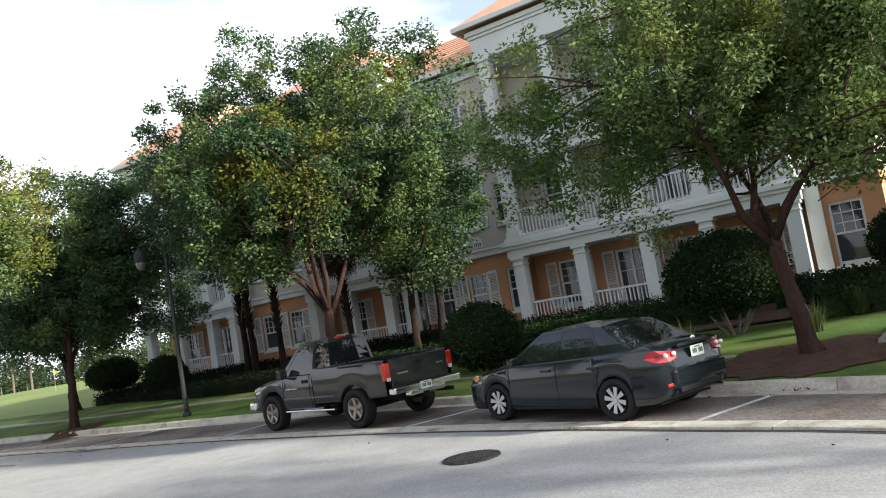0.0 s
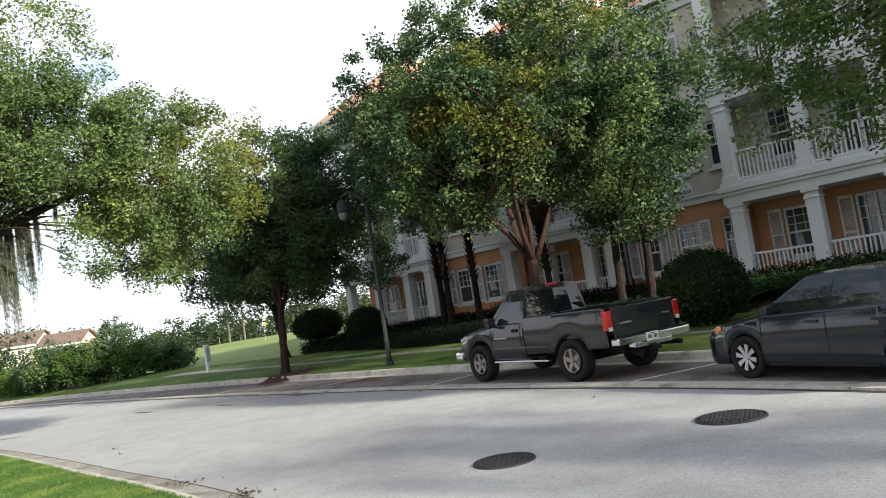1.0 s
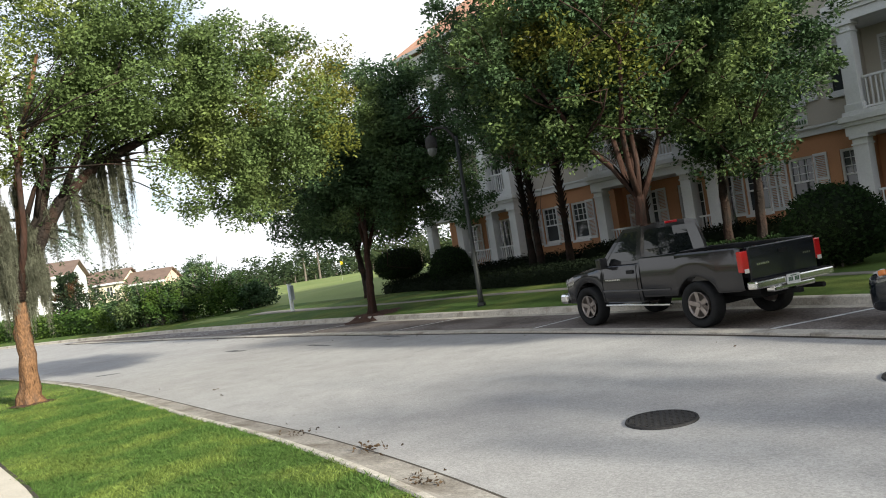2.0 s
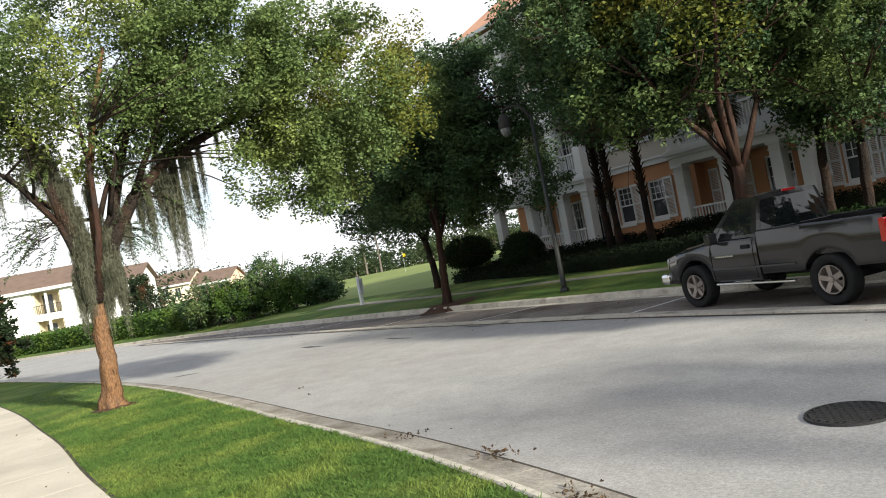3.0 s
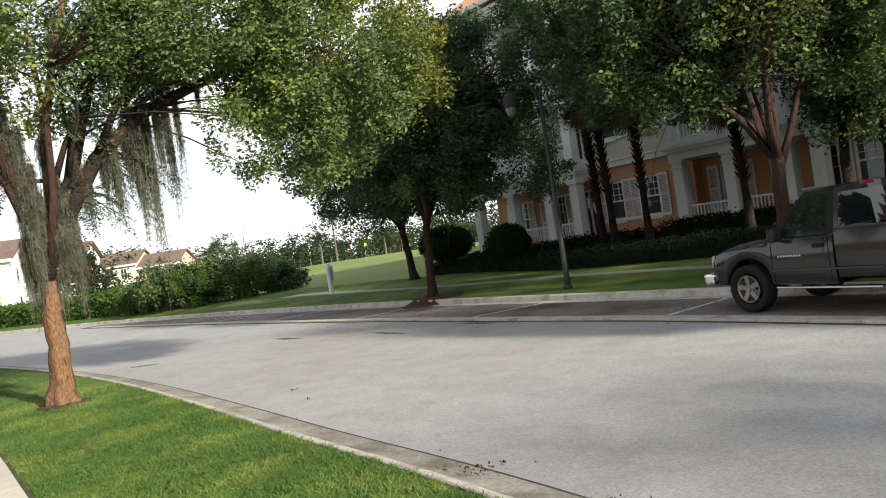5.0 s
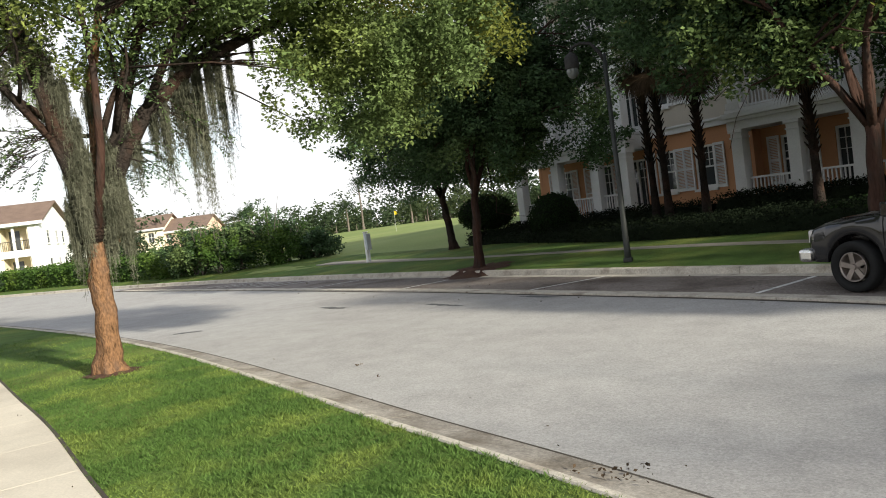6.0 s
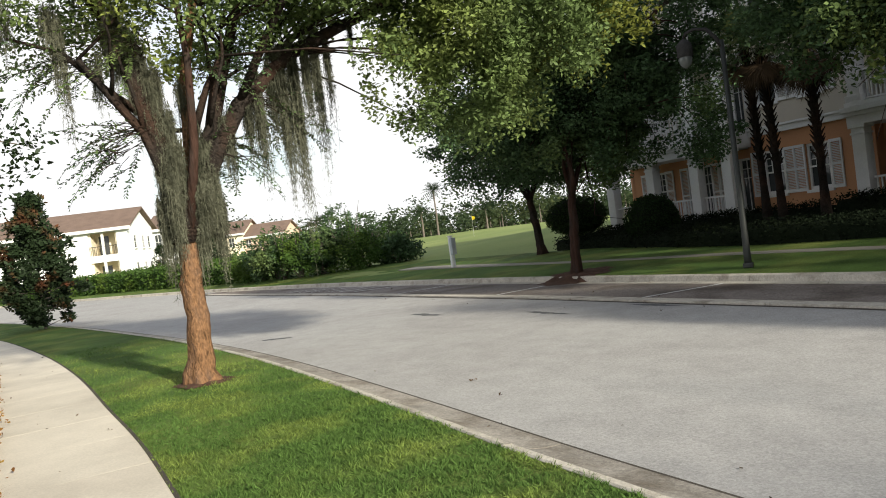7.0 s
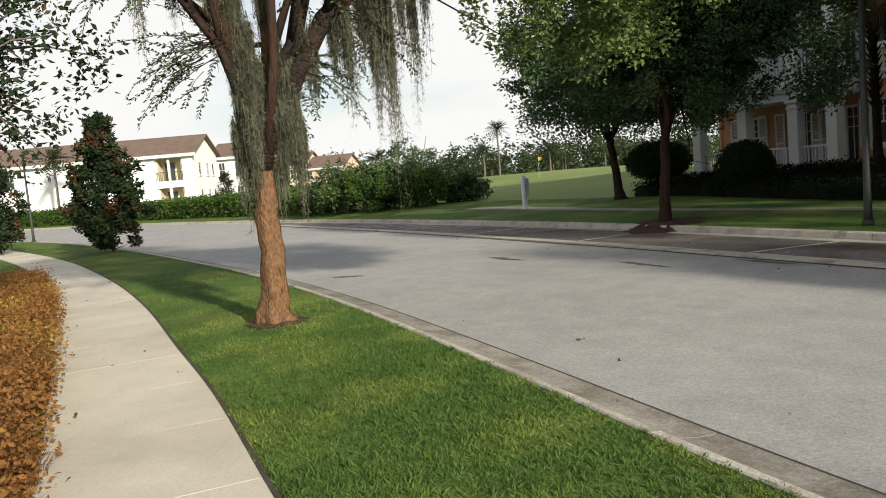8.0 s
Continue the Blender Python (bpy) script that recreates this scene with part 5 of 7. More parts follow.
# limbs take darker bark than the sunlit trunk, painting in the crown's shade
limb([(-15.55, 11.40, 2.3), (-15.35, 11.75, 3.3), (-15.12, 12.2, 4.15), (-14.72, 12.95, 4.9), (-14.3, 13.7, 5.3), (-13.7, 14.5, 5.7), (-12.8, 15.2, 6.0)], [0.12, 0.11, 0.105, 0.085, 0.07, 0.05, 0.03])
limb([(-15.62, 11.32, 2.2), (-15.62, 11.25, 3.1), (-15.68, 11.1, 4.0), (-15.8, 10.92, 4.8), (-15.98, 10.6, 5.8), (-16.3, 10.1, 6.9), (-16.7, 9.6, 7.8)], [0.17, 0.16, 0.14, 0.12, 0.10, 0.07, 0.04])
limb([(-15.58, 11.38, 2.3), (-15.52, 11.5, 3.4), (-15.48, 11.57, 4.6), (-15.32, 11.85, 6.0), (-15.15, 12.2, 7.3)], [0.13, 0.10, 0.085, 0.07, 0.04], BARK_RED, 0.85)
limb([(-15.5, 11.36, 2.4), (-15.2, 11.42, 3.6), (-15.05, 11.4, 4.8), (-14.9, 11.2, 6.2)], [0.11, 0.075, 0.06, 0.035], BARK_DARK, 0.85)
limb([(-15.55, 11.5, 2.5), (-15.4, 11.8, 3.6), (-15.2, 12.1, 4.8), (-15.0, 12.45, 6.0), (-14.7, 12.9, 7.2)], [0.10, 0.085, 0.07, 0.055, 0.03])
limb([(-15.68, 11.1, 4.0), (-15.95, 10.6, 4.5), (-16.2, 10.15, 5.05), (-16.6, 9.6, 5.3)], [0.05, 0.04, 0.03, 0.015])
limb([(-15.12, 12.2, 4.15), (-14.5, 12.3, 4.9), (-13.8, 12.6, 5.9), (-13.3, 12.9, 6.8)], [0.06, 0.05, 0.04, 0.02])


def sprays(name, starts, seed, leafage):
    """Thin drooping twigs with small leaves in two rows, from (place, way, reach, count)."""
    rng = np.random.default_rng(seed)
    base, tubes, out = np.array(MOSS_BASE), [], []
    for place, way, reach, count in starts:
        for _ in range(count):
            d = np.array(way, float) + rng.normal(size=3) * 0.38
            d /= np.linalg.norm(d)
            L, p = reach * rng.uniform(0.45, 1.1), np.array(place, float) + rng.normal(size=3) * 0.1 - base
            pts = [p.copy()]
            n = int(L / 0.05)
            for k in range(n):
                d = d + np.array([0, 0, -0.035]) + rng.normal(size=3) * 0.05
                d /= np.linalg.norm(d)
                p = p + d * 0.05
                pts.append(p.copy())
                if k > n * 0.2:
                    flat = np.cross(d, (0, 0, 1.0))
                    flat /= np.linalg.norm(flat) + 1e-6
                    for sg in (1, -1):
                        w = flat * sg * 0.8 + d * 0.5 + rng.normal(size=3) * 0.3
                        w *= rng.uniform(0.055, 0.085) / np.linalg.norm(w)
                        e = d * 0.02
                        out.append([p, p + w * 0.5 + e, p + w, p + w * 0.5 - e])
            tubes.append(tube([Vector(q) for q in pts[::4]], list(np.linspace(0.007, 0.002, len(pts[::4]))), 4))
    v, f = join_tubes(tubes)
    tagged(mesh_ob("twigwork", v, f, BARK, moss_oak), kind="stuff")
    quads_ob(name, np.array(out), leafage, moss_oak)


sprays("leaf_spray", [((-15.75, 11.0, 3.9), (-0.5, -0.85, 0.0), 1.3, 22), ((-15.9, 10.7, 3.6), (-0.4, -0.9, -0.1), 1.0, 16), ((-16.1, 10.4, 4.9), (-0.5, -0.85, 0.0), 1.4, 24), ((-15.3, 11.9, 3.6), (0.4, 0.85, -0.1), 1.2, 22), ((-15.0, 12.4, 4.2), (0.3, 0.9, -0.25), 1.2, 22), ((-15.6, 11.9, 3.3), (-0.6, 0.7, -0.1), 0.9, 14), ((-15.2, 11.8, 4.7), (0.7, 0.2, 0.1), 1.1, 26), ((-15.6, 11.0, 5.0), (0.3, -0.8, 0.1), 1.2, 24)], 4, OAK_DARK)


def strands(clumps, seed):
    """Hanging ribbons of moss: (x, y, z, radius, longest, count)."""
    rng = np.random.default_rng(seed)
    out = []
    for x, y, z, r, longest, cnt in clumps:
        for _ in range(int(cnt * 1.5)):
            a, rr = rng.uniform(0, 2 * math.pi), r * math.sqrt(rng.random())
            p = np.array([x + rr * math.cos(a), y + rr * math.sin(a), z + rng.normal() * 0.12])
            L = longest * (0.25 + 0.75 * rng.random() ** 1.6) * (1.15 - 0.6 * rr / r)
            seg = max(3, int(L / 0.14))
            w = rng.uniform(0.003, 0.0065)
            ang = rng.uniform(0, math.pi)
            side = np.array([math.cos(ang), math.sin(ang), 0]) * w
            for s in range(seg):
                q = p + np.array([rng.normal() * 0.013, rng.normal() * 0.013, -L / seg * rng.uniform(0.7, 1.3)])
                k0, k1 = 1 - 0.75 * s / seg, 1 - 0.75 * (s + 1) / seg
                out.append([p - side * k0, p + side * k0, q + side * k1, q - side * k1])
                for _k in range(8):
                    t = np.array([rng.normal(), rng.normal(), rng.normal() * 0.9 - 0.5]) * 0.034
                    out.append([p, p + t * 0.5 + side, p + t + side * 0.5, p + t * 0.5 - side])
                p = q
    return np.array(out) - np.array(MOSS_BASE)


quads_ob("hanging_moss", strands([(-15.06, 12.30, 4.30, 0.07, 1.3, 150), (-14.98, 12.46, 4.50, 0.07, 2.0, 190), (-14.88, 12.66, 4.70, 0.06, 1.7, 130), (-14.80, 12.80, 4.85, 0.08, 2.7, 240), (-14.70, 12.98, 4.95, 0.07, 3.1, 230), (-14.60, 13.16, 5.00, 0.06, 1.8, 130), (-14.52, 13.30, 5.10, 0.05, 2.7, 120), (-14.42, 13.46, 5.15, 0.04, 2.1, 70), (-14.2, 13.8, 5.35, 0.05, 1.0, 30)], 1), MOSS, moss_oak, "long grey-green hanging moss")
quads_ob("hanging_moss", strands([(-15.66, 11.1, 4.6, 0.17, 1.3, 300), (-15.62, 11.18, 4.0, 0.18, 1.1, 380), (-15.60, 11.2, 3.4, 0.19, 1.1, 420), (-15.8, 10.9, 5.2, 0.16, 1.2, 240), (-15.40, 11.62, 3.6, 0.16, 1.0, 340), (-15.36, 11.66, 3.1, 0.17, 1.1, 380), (-15.30, 11.72, 2.7, 0.12, 1.2, 240), (-15.70, 11.12, 2.7, 0.12, 1.3, 280), (-15.50, 11.52, 4.4, 0.10, 0.8, 120), (-15.43, 11.22, 3.5, 0.12, 1.1, 260), (-15.45, 11.14, 2.9, 0.11, 1.1, 240), (-15.76, 10.98, 4.9, 0.14, 1.5, 320), (-15.9, 10.75, 5.5, 0.13, 1.3, 240), (-15.22, 12.0, 3.9, 0.12, 1.0, 200), (-15.32, 11.5, 2.9, 0.10, 1.0, 200), (-15.42, 11.48, 2.4, 0.10, 1.0, 120)], 2), MOSS, moss_oak, "grey moss wrapped down the trunk")
quads_ob("hanging_moss", strands([(-16.0, 10.52, 4.8, 0.07, 0.8, 60), (-16.2, 10.12, 5.4, 0.09, 1.8, 70), (-16.25, 10.05, 5.6, 0.12, 1.4, 50), (-16.6, 9.6, 5.6, 0.1, 0.9, 40), (-13.2, 14.6, 5.5, 0.1, 1.1, 24), (-12.9, 14.9, 5.6, 0.06, 0.8, 14), (-15.3, 11.9, 6.3, 0.15, 1.1, 60), (-16.1, 10.4, 6.3, 0.15, 1.1, 70)], 3), MOSS, moss_oak, "thin trailing moss")


# ---- clipped shrubs, hedges ----
def dome(name, x, y, rx, rz, z_low, seed, count, stems=6, label="", size=0.075, leafage=SHRUB):
    """A clipped dome on several bare stems: leafy skin, core darkened for the shade inside."""
    rng = np.random.default_rng(seed)
    g = ground_z(x, y)
    root = empty(name, Matrix.Translation((x, y, g)))
    for k in range(stems):
        a = 2 * math.pi * k / stems + rng.uniform(-0.3, 0.3)
        v, f = tube([(0.10 * math.cos(a), 0.10 * math.sin(a), -0.1), (0.25 * rx * math.cos(a), 0.25 * rx * math.sin(a), z_low * 0.6), (0.55 * rx * math.cos(a), 0.55 * rx * math.sin(a), z_low + 0.25 * rz)], [0.045, 0.035, 0.02], 6)
        mesh_ob("stem", v, f, BARK_GREY, root)
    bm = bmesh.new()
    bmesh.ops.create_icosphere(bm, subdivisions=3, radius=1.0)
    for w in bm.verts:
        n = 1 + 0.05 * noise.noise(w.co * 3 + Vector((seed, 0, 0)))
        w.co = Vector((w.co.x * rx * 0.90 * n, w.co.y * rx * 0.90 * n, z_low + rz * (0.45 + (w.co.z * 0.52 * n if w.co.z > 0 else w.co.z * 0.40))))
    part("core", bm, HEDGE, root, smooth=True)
    d = rng.normal(size=(count, 3))
    d /= np.linalg.norm(d, axis=1, keepdims=True)
    r = 0.97 + rng.normal(size=(count, 1)) * 0.035
    p = d * r * np.array([rx, rx, rz * 0.54])
    p[:, 2] = np.where(p[:, 2] < 0, p[:, 2] * 0.8, p[:, 2]) + z_low + rz * 0.45
    p[:, :2] *= 1 + 0.06 * np.sin(5 * np.arctan2(d[:, 1], d[:, 0]) + seed)[:, None] * 0.5
    q = leaves(p, (0.03, 0.03, 0.03), count, size, rng, 0.0, 0.7)
    quads_ob("foliage", q, leafage, root)
    return tagged(root, label, "shrub", "clipped shrubs")


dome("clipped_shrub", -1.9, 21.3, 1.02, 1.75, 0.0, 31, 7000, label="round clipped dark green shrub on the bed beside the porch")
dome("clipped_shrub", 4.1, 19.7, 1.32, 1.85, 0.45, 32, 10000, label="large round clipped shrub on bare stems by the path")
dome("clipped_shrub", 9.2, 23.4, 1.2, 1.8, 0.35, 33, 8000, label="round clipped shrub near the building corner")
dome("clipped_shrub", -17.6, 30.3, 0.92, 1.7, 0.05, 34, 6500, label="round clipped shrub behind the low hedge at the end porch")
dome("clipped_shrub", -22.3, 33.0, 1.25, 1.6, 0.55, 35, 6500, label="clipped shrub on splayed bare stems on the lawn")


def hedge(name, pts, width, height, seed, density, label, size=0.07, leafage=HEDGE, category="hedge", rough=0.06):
    """A hedge along points: an uneven core and a skin of leaves."""
    rng = np.random.default_rng(seed)
    line = spline(pts, 0.4)
    root = empty(name, Matrix.Translation((line[0][0], line[0][1], 0)))
    prof = [(-0.5, 0.0), (-0.5, 0.75), (-0.38, 0.95), (0.0, 1.0), (0.38, 0.95), (0.5, 0.75), (0.5, 0.0)]
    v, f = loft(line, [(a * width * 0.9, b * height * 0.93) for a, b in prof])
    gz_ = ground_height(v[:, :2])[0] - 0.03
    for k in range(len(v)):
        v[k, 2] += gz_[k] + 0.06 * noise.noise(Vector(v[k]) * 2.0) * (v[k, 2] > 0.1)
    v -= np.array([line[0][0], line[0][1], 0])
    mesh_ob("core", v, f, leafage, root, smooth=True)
    n = int(density * len(line) * 0.4 * (2 * height + width))
    i = rng.integers(0, len(line) - 1, n)
    t = rng.random(n)[:, None]
    c = line[i] * (1 - t) + line[i + 1] * t
    tang = line[i + 1] - line[i]
    tang /= np.linalg.norm(tang, axis=1, keepdims=True)
    nrm = np.stack([-tang[:, 1], tang[:, 0]], 1)
    s = rng.random(n) * (2 * height + width)
    a = np.where(s < height, 0.5, np.where(s < height + width, 0.5 - (s - height) / width, -0.5))
    b = np.where(s < height, s, np.where(s < height + width, height, 2 * height + width - s))
    p = np.column_stack([c + nrm * (a * width)[:, None], b])
    p += rng.normal(size=p.shape) * rough
    p[:, 2] += ground_height(p[:, :2])[0]
    p -= np.array([line[0][0], line[0][1], 0])
    quads_ob("foliage", leaves(p, (0.03, 0.03, 0.03), n, size, rng, 0.0, 0.65), leafage, root)
    return tagged(root, label, category, kind="")


F2 = lambda u, v: tuple(facade(u, v).xy)
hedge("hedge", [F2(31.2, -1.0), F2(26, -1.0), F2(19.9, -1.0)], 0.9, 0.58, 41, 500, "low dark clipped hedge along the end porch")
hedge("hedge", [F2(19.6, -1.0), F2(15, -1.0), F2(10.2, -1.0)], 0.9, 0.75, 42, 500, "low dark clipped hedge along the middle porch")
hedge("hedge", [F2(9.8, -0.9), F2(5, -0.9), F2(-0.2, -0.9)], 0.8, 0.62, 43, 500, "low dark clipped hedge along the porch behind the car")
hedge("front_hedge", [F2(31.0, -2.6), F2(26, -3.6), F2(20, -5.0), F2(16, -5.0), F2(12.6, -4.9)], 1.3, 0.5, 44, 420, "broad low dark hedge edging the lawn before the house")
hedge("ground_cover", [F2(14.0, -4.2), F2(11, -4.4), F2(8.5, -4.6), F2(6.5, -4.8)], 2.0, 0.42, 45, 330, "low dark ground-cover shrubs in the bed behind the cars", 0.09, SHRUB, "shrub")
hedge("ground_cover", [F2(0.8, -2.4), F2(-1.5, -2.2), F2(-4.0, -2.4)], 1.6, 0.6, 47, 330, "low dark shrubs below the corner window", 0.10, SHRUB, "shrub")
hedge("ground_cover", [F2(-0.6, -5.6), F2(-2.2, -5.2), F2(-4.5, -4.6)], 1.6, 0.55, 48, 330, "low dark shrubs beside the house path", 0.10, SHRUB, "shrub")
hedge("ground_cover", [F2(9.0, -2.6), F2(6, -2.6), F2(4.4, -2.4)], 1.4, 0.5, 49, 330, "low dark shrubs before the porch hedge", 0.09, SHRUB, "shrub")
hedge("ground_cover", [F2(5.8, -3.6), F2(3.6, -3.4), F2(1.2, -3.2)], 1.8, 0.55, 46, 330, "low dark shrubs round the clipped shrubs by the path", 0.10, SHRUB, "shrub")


def tuft(name, x, y, r, h, seed, n, material, label, category="grass clump"):
    """A clump of arching strap leaves."""
    rng = np.random.default_rng(seed)
    z = ground_z(x, y) if y > 13 else 0.1
    root_p = np.array([x, y, z])
    out = []
    for _ in range(n):
        a, lean = rng.uniform(0, 2 * math.pi), rng.uniform(0.1, 1.0)
        d = np.array([math.cos(a), math.sin(a), 0])
        side = np.array([-d[1], d[0], 0]) * rng.uniform(0.006, 0.014)
        L = h * rng.uniform(0.6, 1.15)
        prev = d * rng.uniform(0, r * 0.4)
        for s in range(4):
            f0, f1 = s / 4, (s + 1) / 4
            nxt = prev + (d * lean * f1 * 1.1 + np.array([0, 0, 1.0 - lean * f1 * 0.9])) * L / 4
            out.append([prev - side * (1 - f0), prev + side * (1 - f0), nxt + side * (1.02 - f1), nxt - side * (1.02 - f1)])
            prev = nxt
    ob = quads_ob(name, np.array(out), material)
    ob.location = root_p
    return tagged(ob, label, category)


for k, (x, y) in enumerate(((5.4, 18.0), (6.6, 19.6), (7.6, 20.6), (8.8, 18.2), (9.6, 19.4), (6.2, 21.2), (3.0, 18.3), (8.2, 17.0))):
    tagged(tuft("strap_leaf_clump", x, y, 0.4, 0.7, 60 + k, 260, PALM, "arching strap-leaf clump in the planting bed"), group="strap-leaf clumps")


# ---- palms by the house ----
STUB = bpy.data.meshes.new("frond_stub")
_s = bmesh.new()
bmesh.ops.create_cone(_s, cap_ends=True, segments=4, radius1=0.045, radius2=0.013, depth=0.28)
_s.to_mesh(STUB)
_s.free()
STUB.materials.append(BARK)


def sabal(u, v, h, seed, skirt=True):
    rng = np.random.default_rng(seed)
    p = facade(u, v)
    g = ground_z(p.x, p.y)
    root = empty("cabbage_palm", Matrix.Translation((p.x, p.y, g)))
    lean = Vector((rng.normal() * 0.15, rng.normal() * 0.15, 0))
    pts = [lean * (i / 8) ** 2 + Vector((0, 0, h * i / 8 - 0.1 * (i == 0))) for i in range(9)]
    v1, f1 = tube(pts, [0.19, 0.15] + [0.115] * 6 + [0.13], 10)
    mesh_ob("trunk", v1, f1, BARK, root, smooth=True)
    top = pts[-1]
    for k in range(90):
        a, z = k * 2.4, h * (0.38 + 0.6 * k / 90)
        c = lean * (z / h) ** 2
        o = new("frond_stub", STUB)
        o.parent = root
        o.matrix_basis = Matrix.Translation((c.x + 0.14 * math.cos(a), c.y + 0.14 * math.sin(a), z)) @ pose(0, 0, 0, 0, 0, math.degrees(a)) @ pose(0, 0, 0, 0, 35, 0)
    def fans(n, low, high, material, name, size):
        out = []
        for _ in range(n):
            a, e = rng.uniform(0, 2 * math.pi), rng.uniform(low, high)
            d = Vector((math.cos(a) * math.cos(e), math.sin(a) * math.cos(e), math.sin(e)))
            stem = size * rng.uniform(0.5, 0.8)
            b = top + d * stem - Vector((0, 0, 0.12 * stem))
            sidev = d.cross(Vector((0, 0, 1))).normalized()
            upv = sidev.cross(d)
            w = 0.014
            out.append([top - sidev * w, top + sidev * w, b + sidev * w, b - sidev * w])
            for s in np.linspace(-1.35, 1.35, 26):
                r = (d * math.cos(s) + sidev * math.sin(s) + upv * 0.15 * abs(s)).normalized()
                L = size * rng.uniform(0.55, 0.8)
                m = b + r * L * 0.6
                t = b + r * L - Vector((0, 0, 0.22 * L))
                o = d.cross(r).normalized() if d.cross(r).length > 1e-3 else upv
                wv = r.cross(upv).normalized() * 0.022
                out.append([b, m - wv, t, m + wv])
        quads_ob(name, np.array([[list(c) for c in q] for q in out]), material, root)
    fans(34, -0.35, 1.3, PALM, "fronds", 1.25)
    if skirt:
        fans(16, -1.35, -0.75, THATCH, "dead_fronds", 1.05)
    return tagged(root, "cabbage palm with stubbly trunk and hanging dead fronds by the house", "palm", "palms by the house")


sabal(21.2, -2.5, 5.9, 51)
sabal(20.35, -2.9, 5.6, 52)
sabal(19.2, -2.5, 5.4, 53)
sabal(15.5, -2.5, 4.9, 54)

# ---- across the street to the west: shrubs, young magnolias, white houses, far woods ----
def shrub(name, x, y, rx, ry, h, seed, count, leafage=BRIGHT, size=0.16, label="", group="roadside shrubs"):
    rng = np.random.default_rng(seed)
    g = ground_z(x, y)
    root = empty(name, Matrix.Translation((x, y, g)))
    for k in range(9):
        a = rng.uniform(0, 2 * math.pi)
        e = Vector((math.cos(a) * rx * rng.uniform(0.2, 0.8), math.sin(a) * ry * rng.uniform(0.2, 0.8), h * rng.uniform(0.5, 0.95)))
        v, f = tube([(0, 0, -0.1), e * 0.5 + Vector((0, 0, 0.1)), e], [0.05, 0.03, 0.012], 5)
        mesh_ob("stem", v, f, BARK_GREY, root)
    blobs = [(rng.normal() * rx * 0.4, rng.normal() * ry * 0.4, h * rng.uniform(0.3, 0.68), rx * rng.uniform(0.4, 0.7), ry * rng.uniform(0.4, 0.7), h * 0.32) for _ in range(6)] + [(0, 0, h * 0.4, rx * 0.9, ry * 0.9, h * 0.4)]
    cc = crown_centres(blobs, rng, 90)
    cc[:, 2] = np.maximum(cc[:, 2], 0.12)
    quads_ob("foliage", leaves(cc, (0.28, 0.28, 0.24), count, size, rng, 0.3), leafage, root)
    return tagged(root, label, "shrub", group)


for k, (x, y, r, h) in enumerate(((-35.6, 35.6, 1.5, 1.3), (-36.8, 34.4, 1.8, 2.0), (-38.0, 34.2, 2.0, 3.4), (-38.8, 32.8, 2.0, 2.7), (-40.0, 32.2, 2.0, 2.5), (-41.2, 31.9, 2.0, 2.6), (-42.8, 32.6, 2.0, 2.2), (-44.6, 33.0, 2.0, 1.9))):
    shrub("roadside_shrub", x, y, r, r, h * 1.2, 70 + k, 5200, BRIGHT if k % 3 == 1 else OAK_DARK, 0.17, "loose bright green roadside shrub")
hedge("roadside_hedge", [(-46, 33.6), (-54, 34.6), (-62, 35.2), (-74, 35.6), (-92, 34.4), (-112, 30.6)], 2.2, 1.4, 80, 130, "long bright green hedge before the white houses", 0.20, BRIGHT, rough=0.16)


def magnolia(x, y, h, r, seed, count, label):
    rng = np.random.default_rng(seed)
    g = ground_z(x, y)
    root = empty("young_magnolia", Matrix.Translation((x, y, g)))
    tubes = [tube([(0, 0, -0.1), (0.03, 0.02, h * 0.4), (0, 0, h * 0.96)], [0.06, 0.045, 0.012], 7)]
    cc = []
    for k in range(110):
        z = h * (0.05 + 0.93 * rng.random())
        w = r * (0.55 + 0.45 * min(1, z / (0.3 * h))) * (1 - max(0, (z / h - 0.32) / 0.68) ** 1.2 * 0.86) * rng.uniform(0.35, 1.05)
        a = rng.uniform(0, 2 * math.pi)
        e = (w * math.cos(a), w * math.sin(a), z + 0.12)
        tubes.append(tube([(0, 0, max(z - 0.2, 0.1)), e], [0.016, 0.006], 4))
        cc.append(e)
    v, f = join_tubes(tubes)
    mesh_ob("trunk", v, f, BARK_GREY, root)
    quads_ob("crown", leaves(np.array(cc), (0.24, 0.24, 0.2), count, 0.19, rng, -0.2, 0.5), MAGNOLIA, root)
    return tagged(root, label, "tree", "young magnolias")


magnolia(-36.4, 17.0, 5.0, 1.55, 90, 15000, "young magnolia with dark and rust-coloured leaves beside the walk")
magnolia(-57.0, 36.0, 4.4, 1.2, 91, 5200, "young dark magnolia before the white house")
magnolia(-54.7, 35.5, 4.3, 1.5, 92, 5200, "young dark magnolia in the roadside hedge")
magnolia(-45.5, 15.2, 4.6, 1.6, 93, 8000, "young dark magnolia beside the walk")
magnolia(-62.0, 35.9, 3.2, 1.0, 94, 1800, "small dark magnolia before the white house")

tree("walkside_magnolia", (-17.9, 7.6, 0.1), 4.6, 2.2, 1.6,
     [(-16.9, 8.9, 3.8, 0.9, 0.8, 0.9), (-16.55, 9.75, 3.7, 0.45, 0.45, 0.45), (-17.7, 8.1, 4.6, 1.3, 1.2, 0.9), (-17.1, 8.8, 2.8, 0.5, 0.5, 0.4)],
     95, 7500, 0.10, 0.24, 120, 5, 0.06, (0.3, 0.4), BARK_GREY, MAGNOLIA, label="thin magnolia with sparse dark leaves beside the walk", droop=-0.1)

# dry ornamental grasses along the walk
rngb = np.random.default_rng(7)
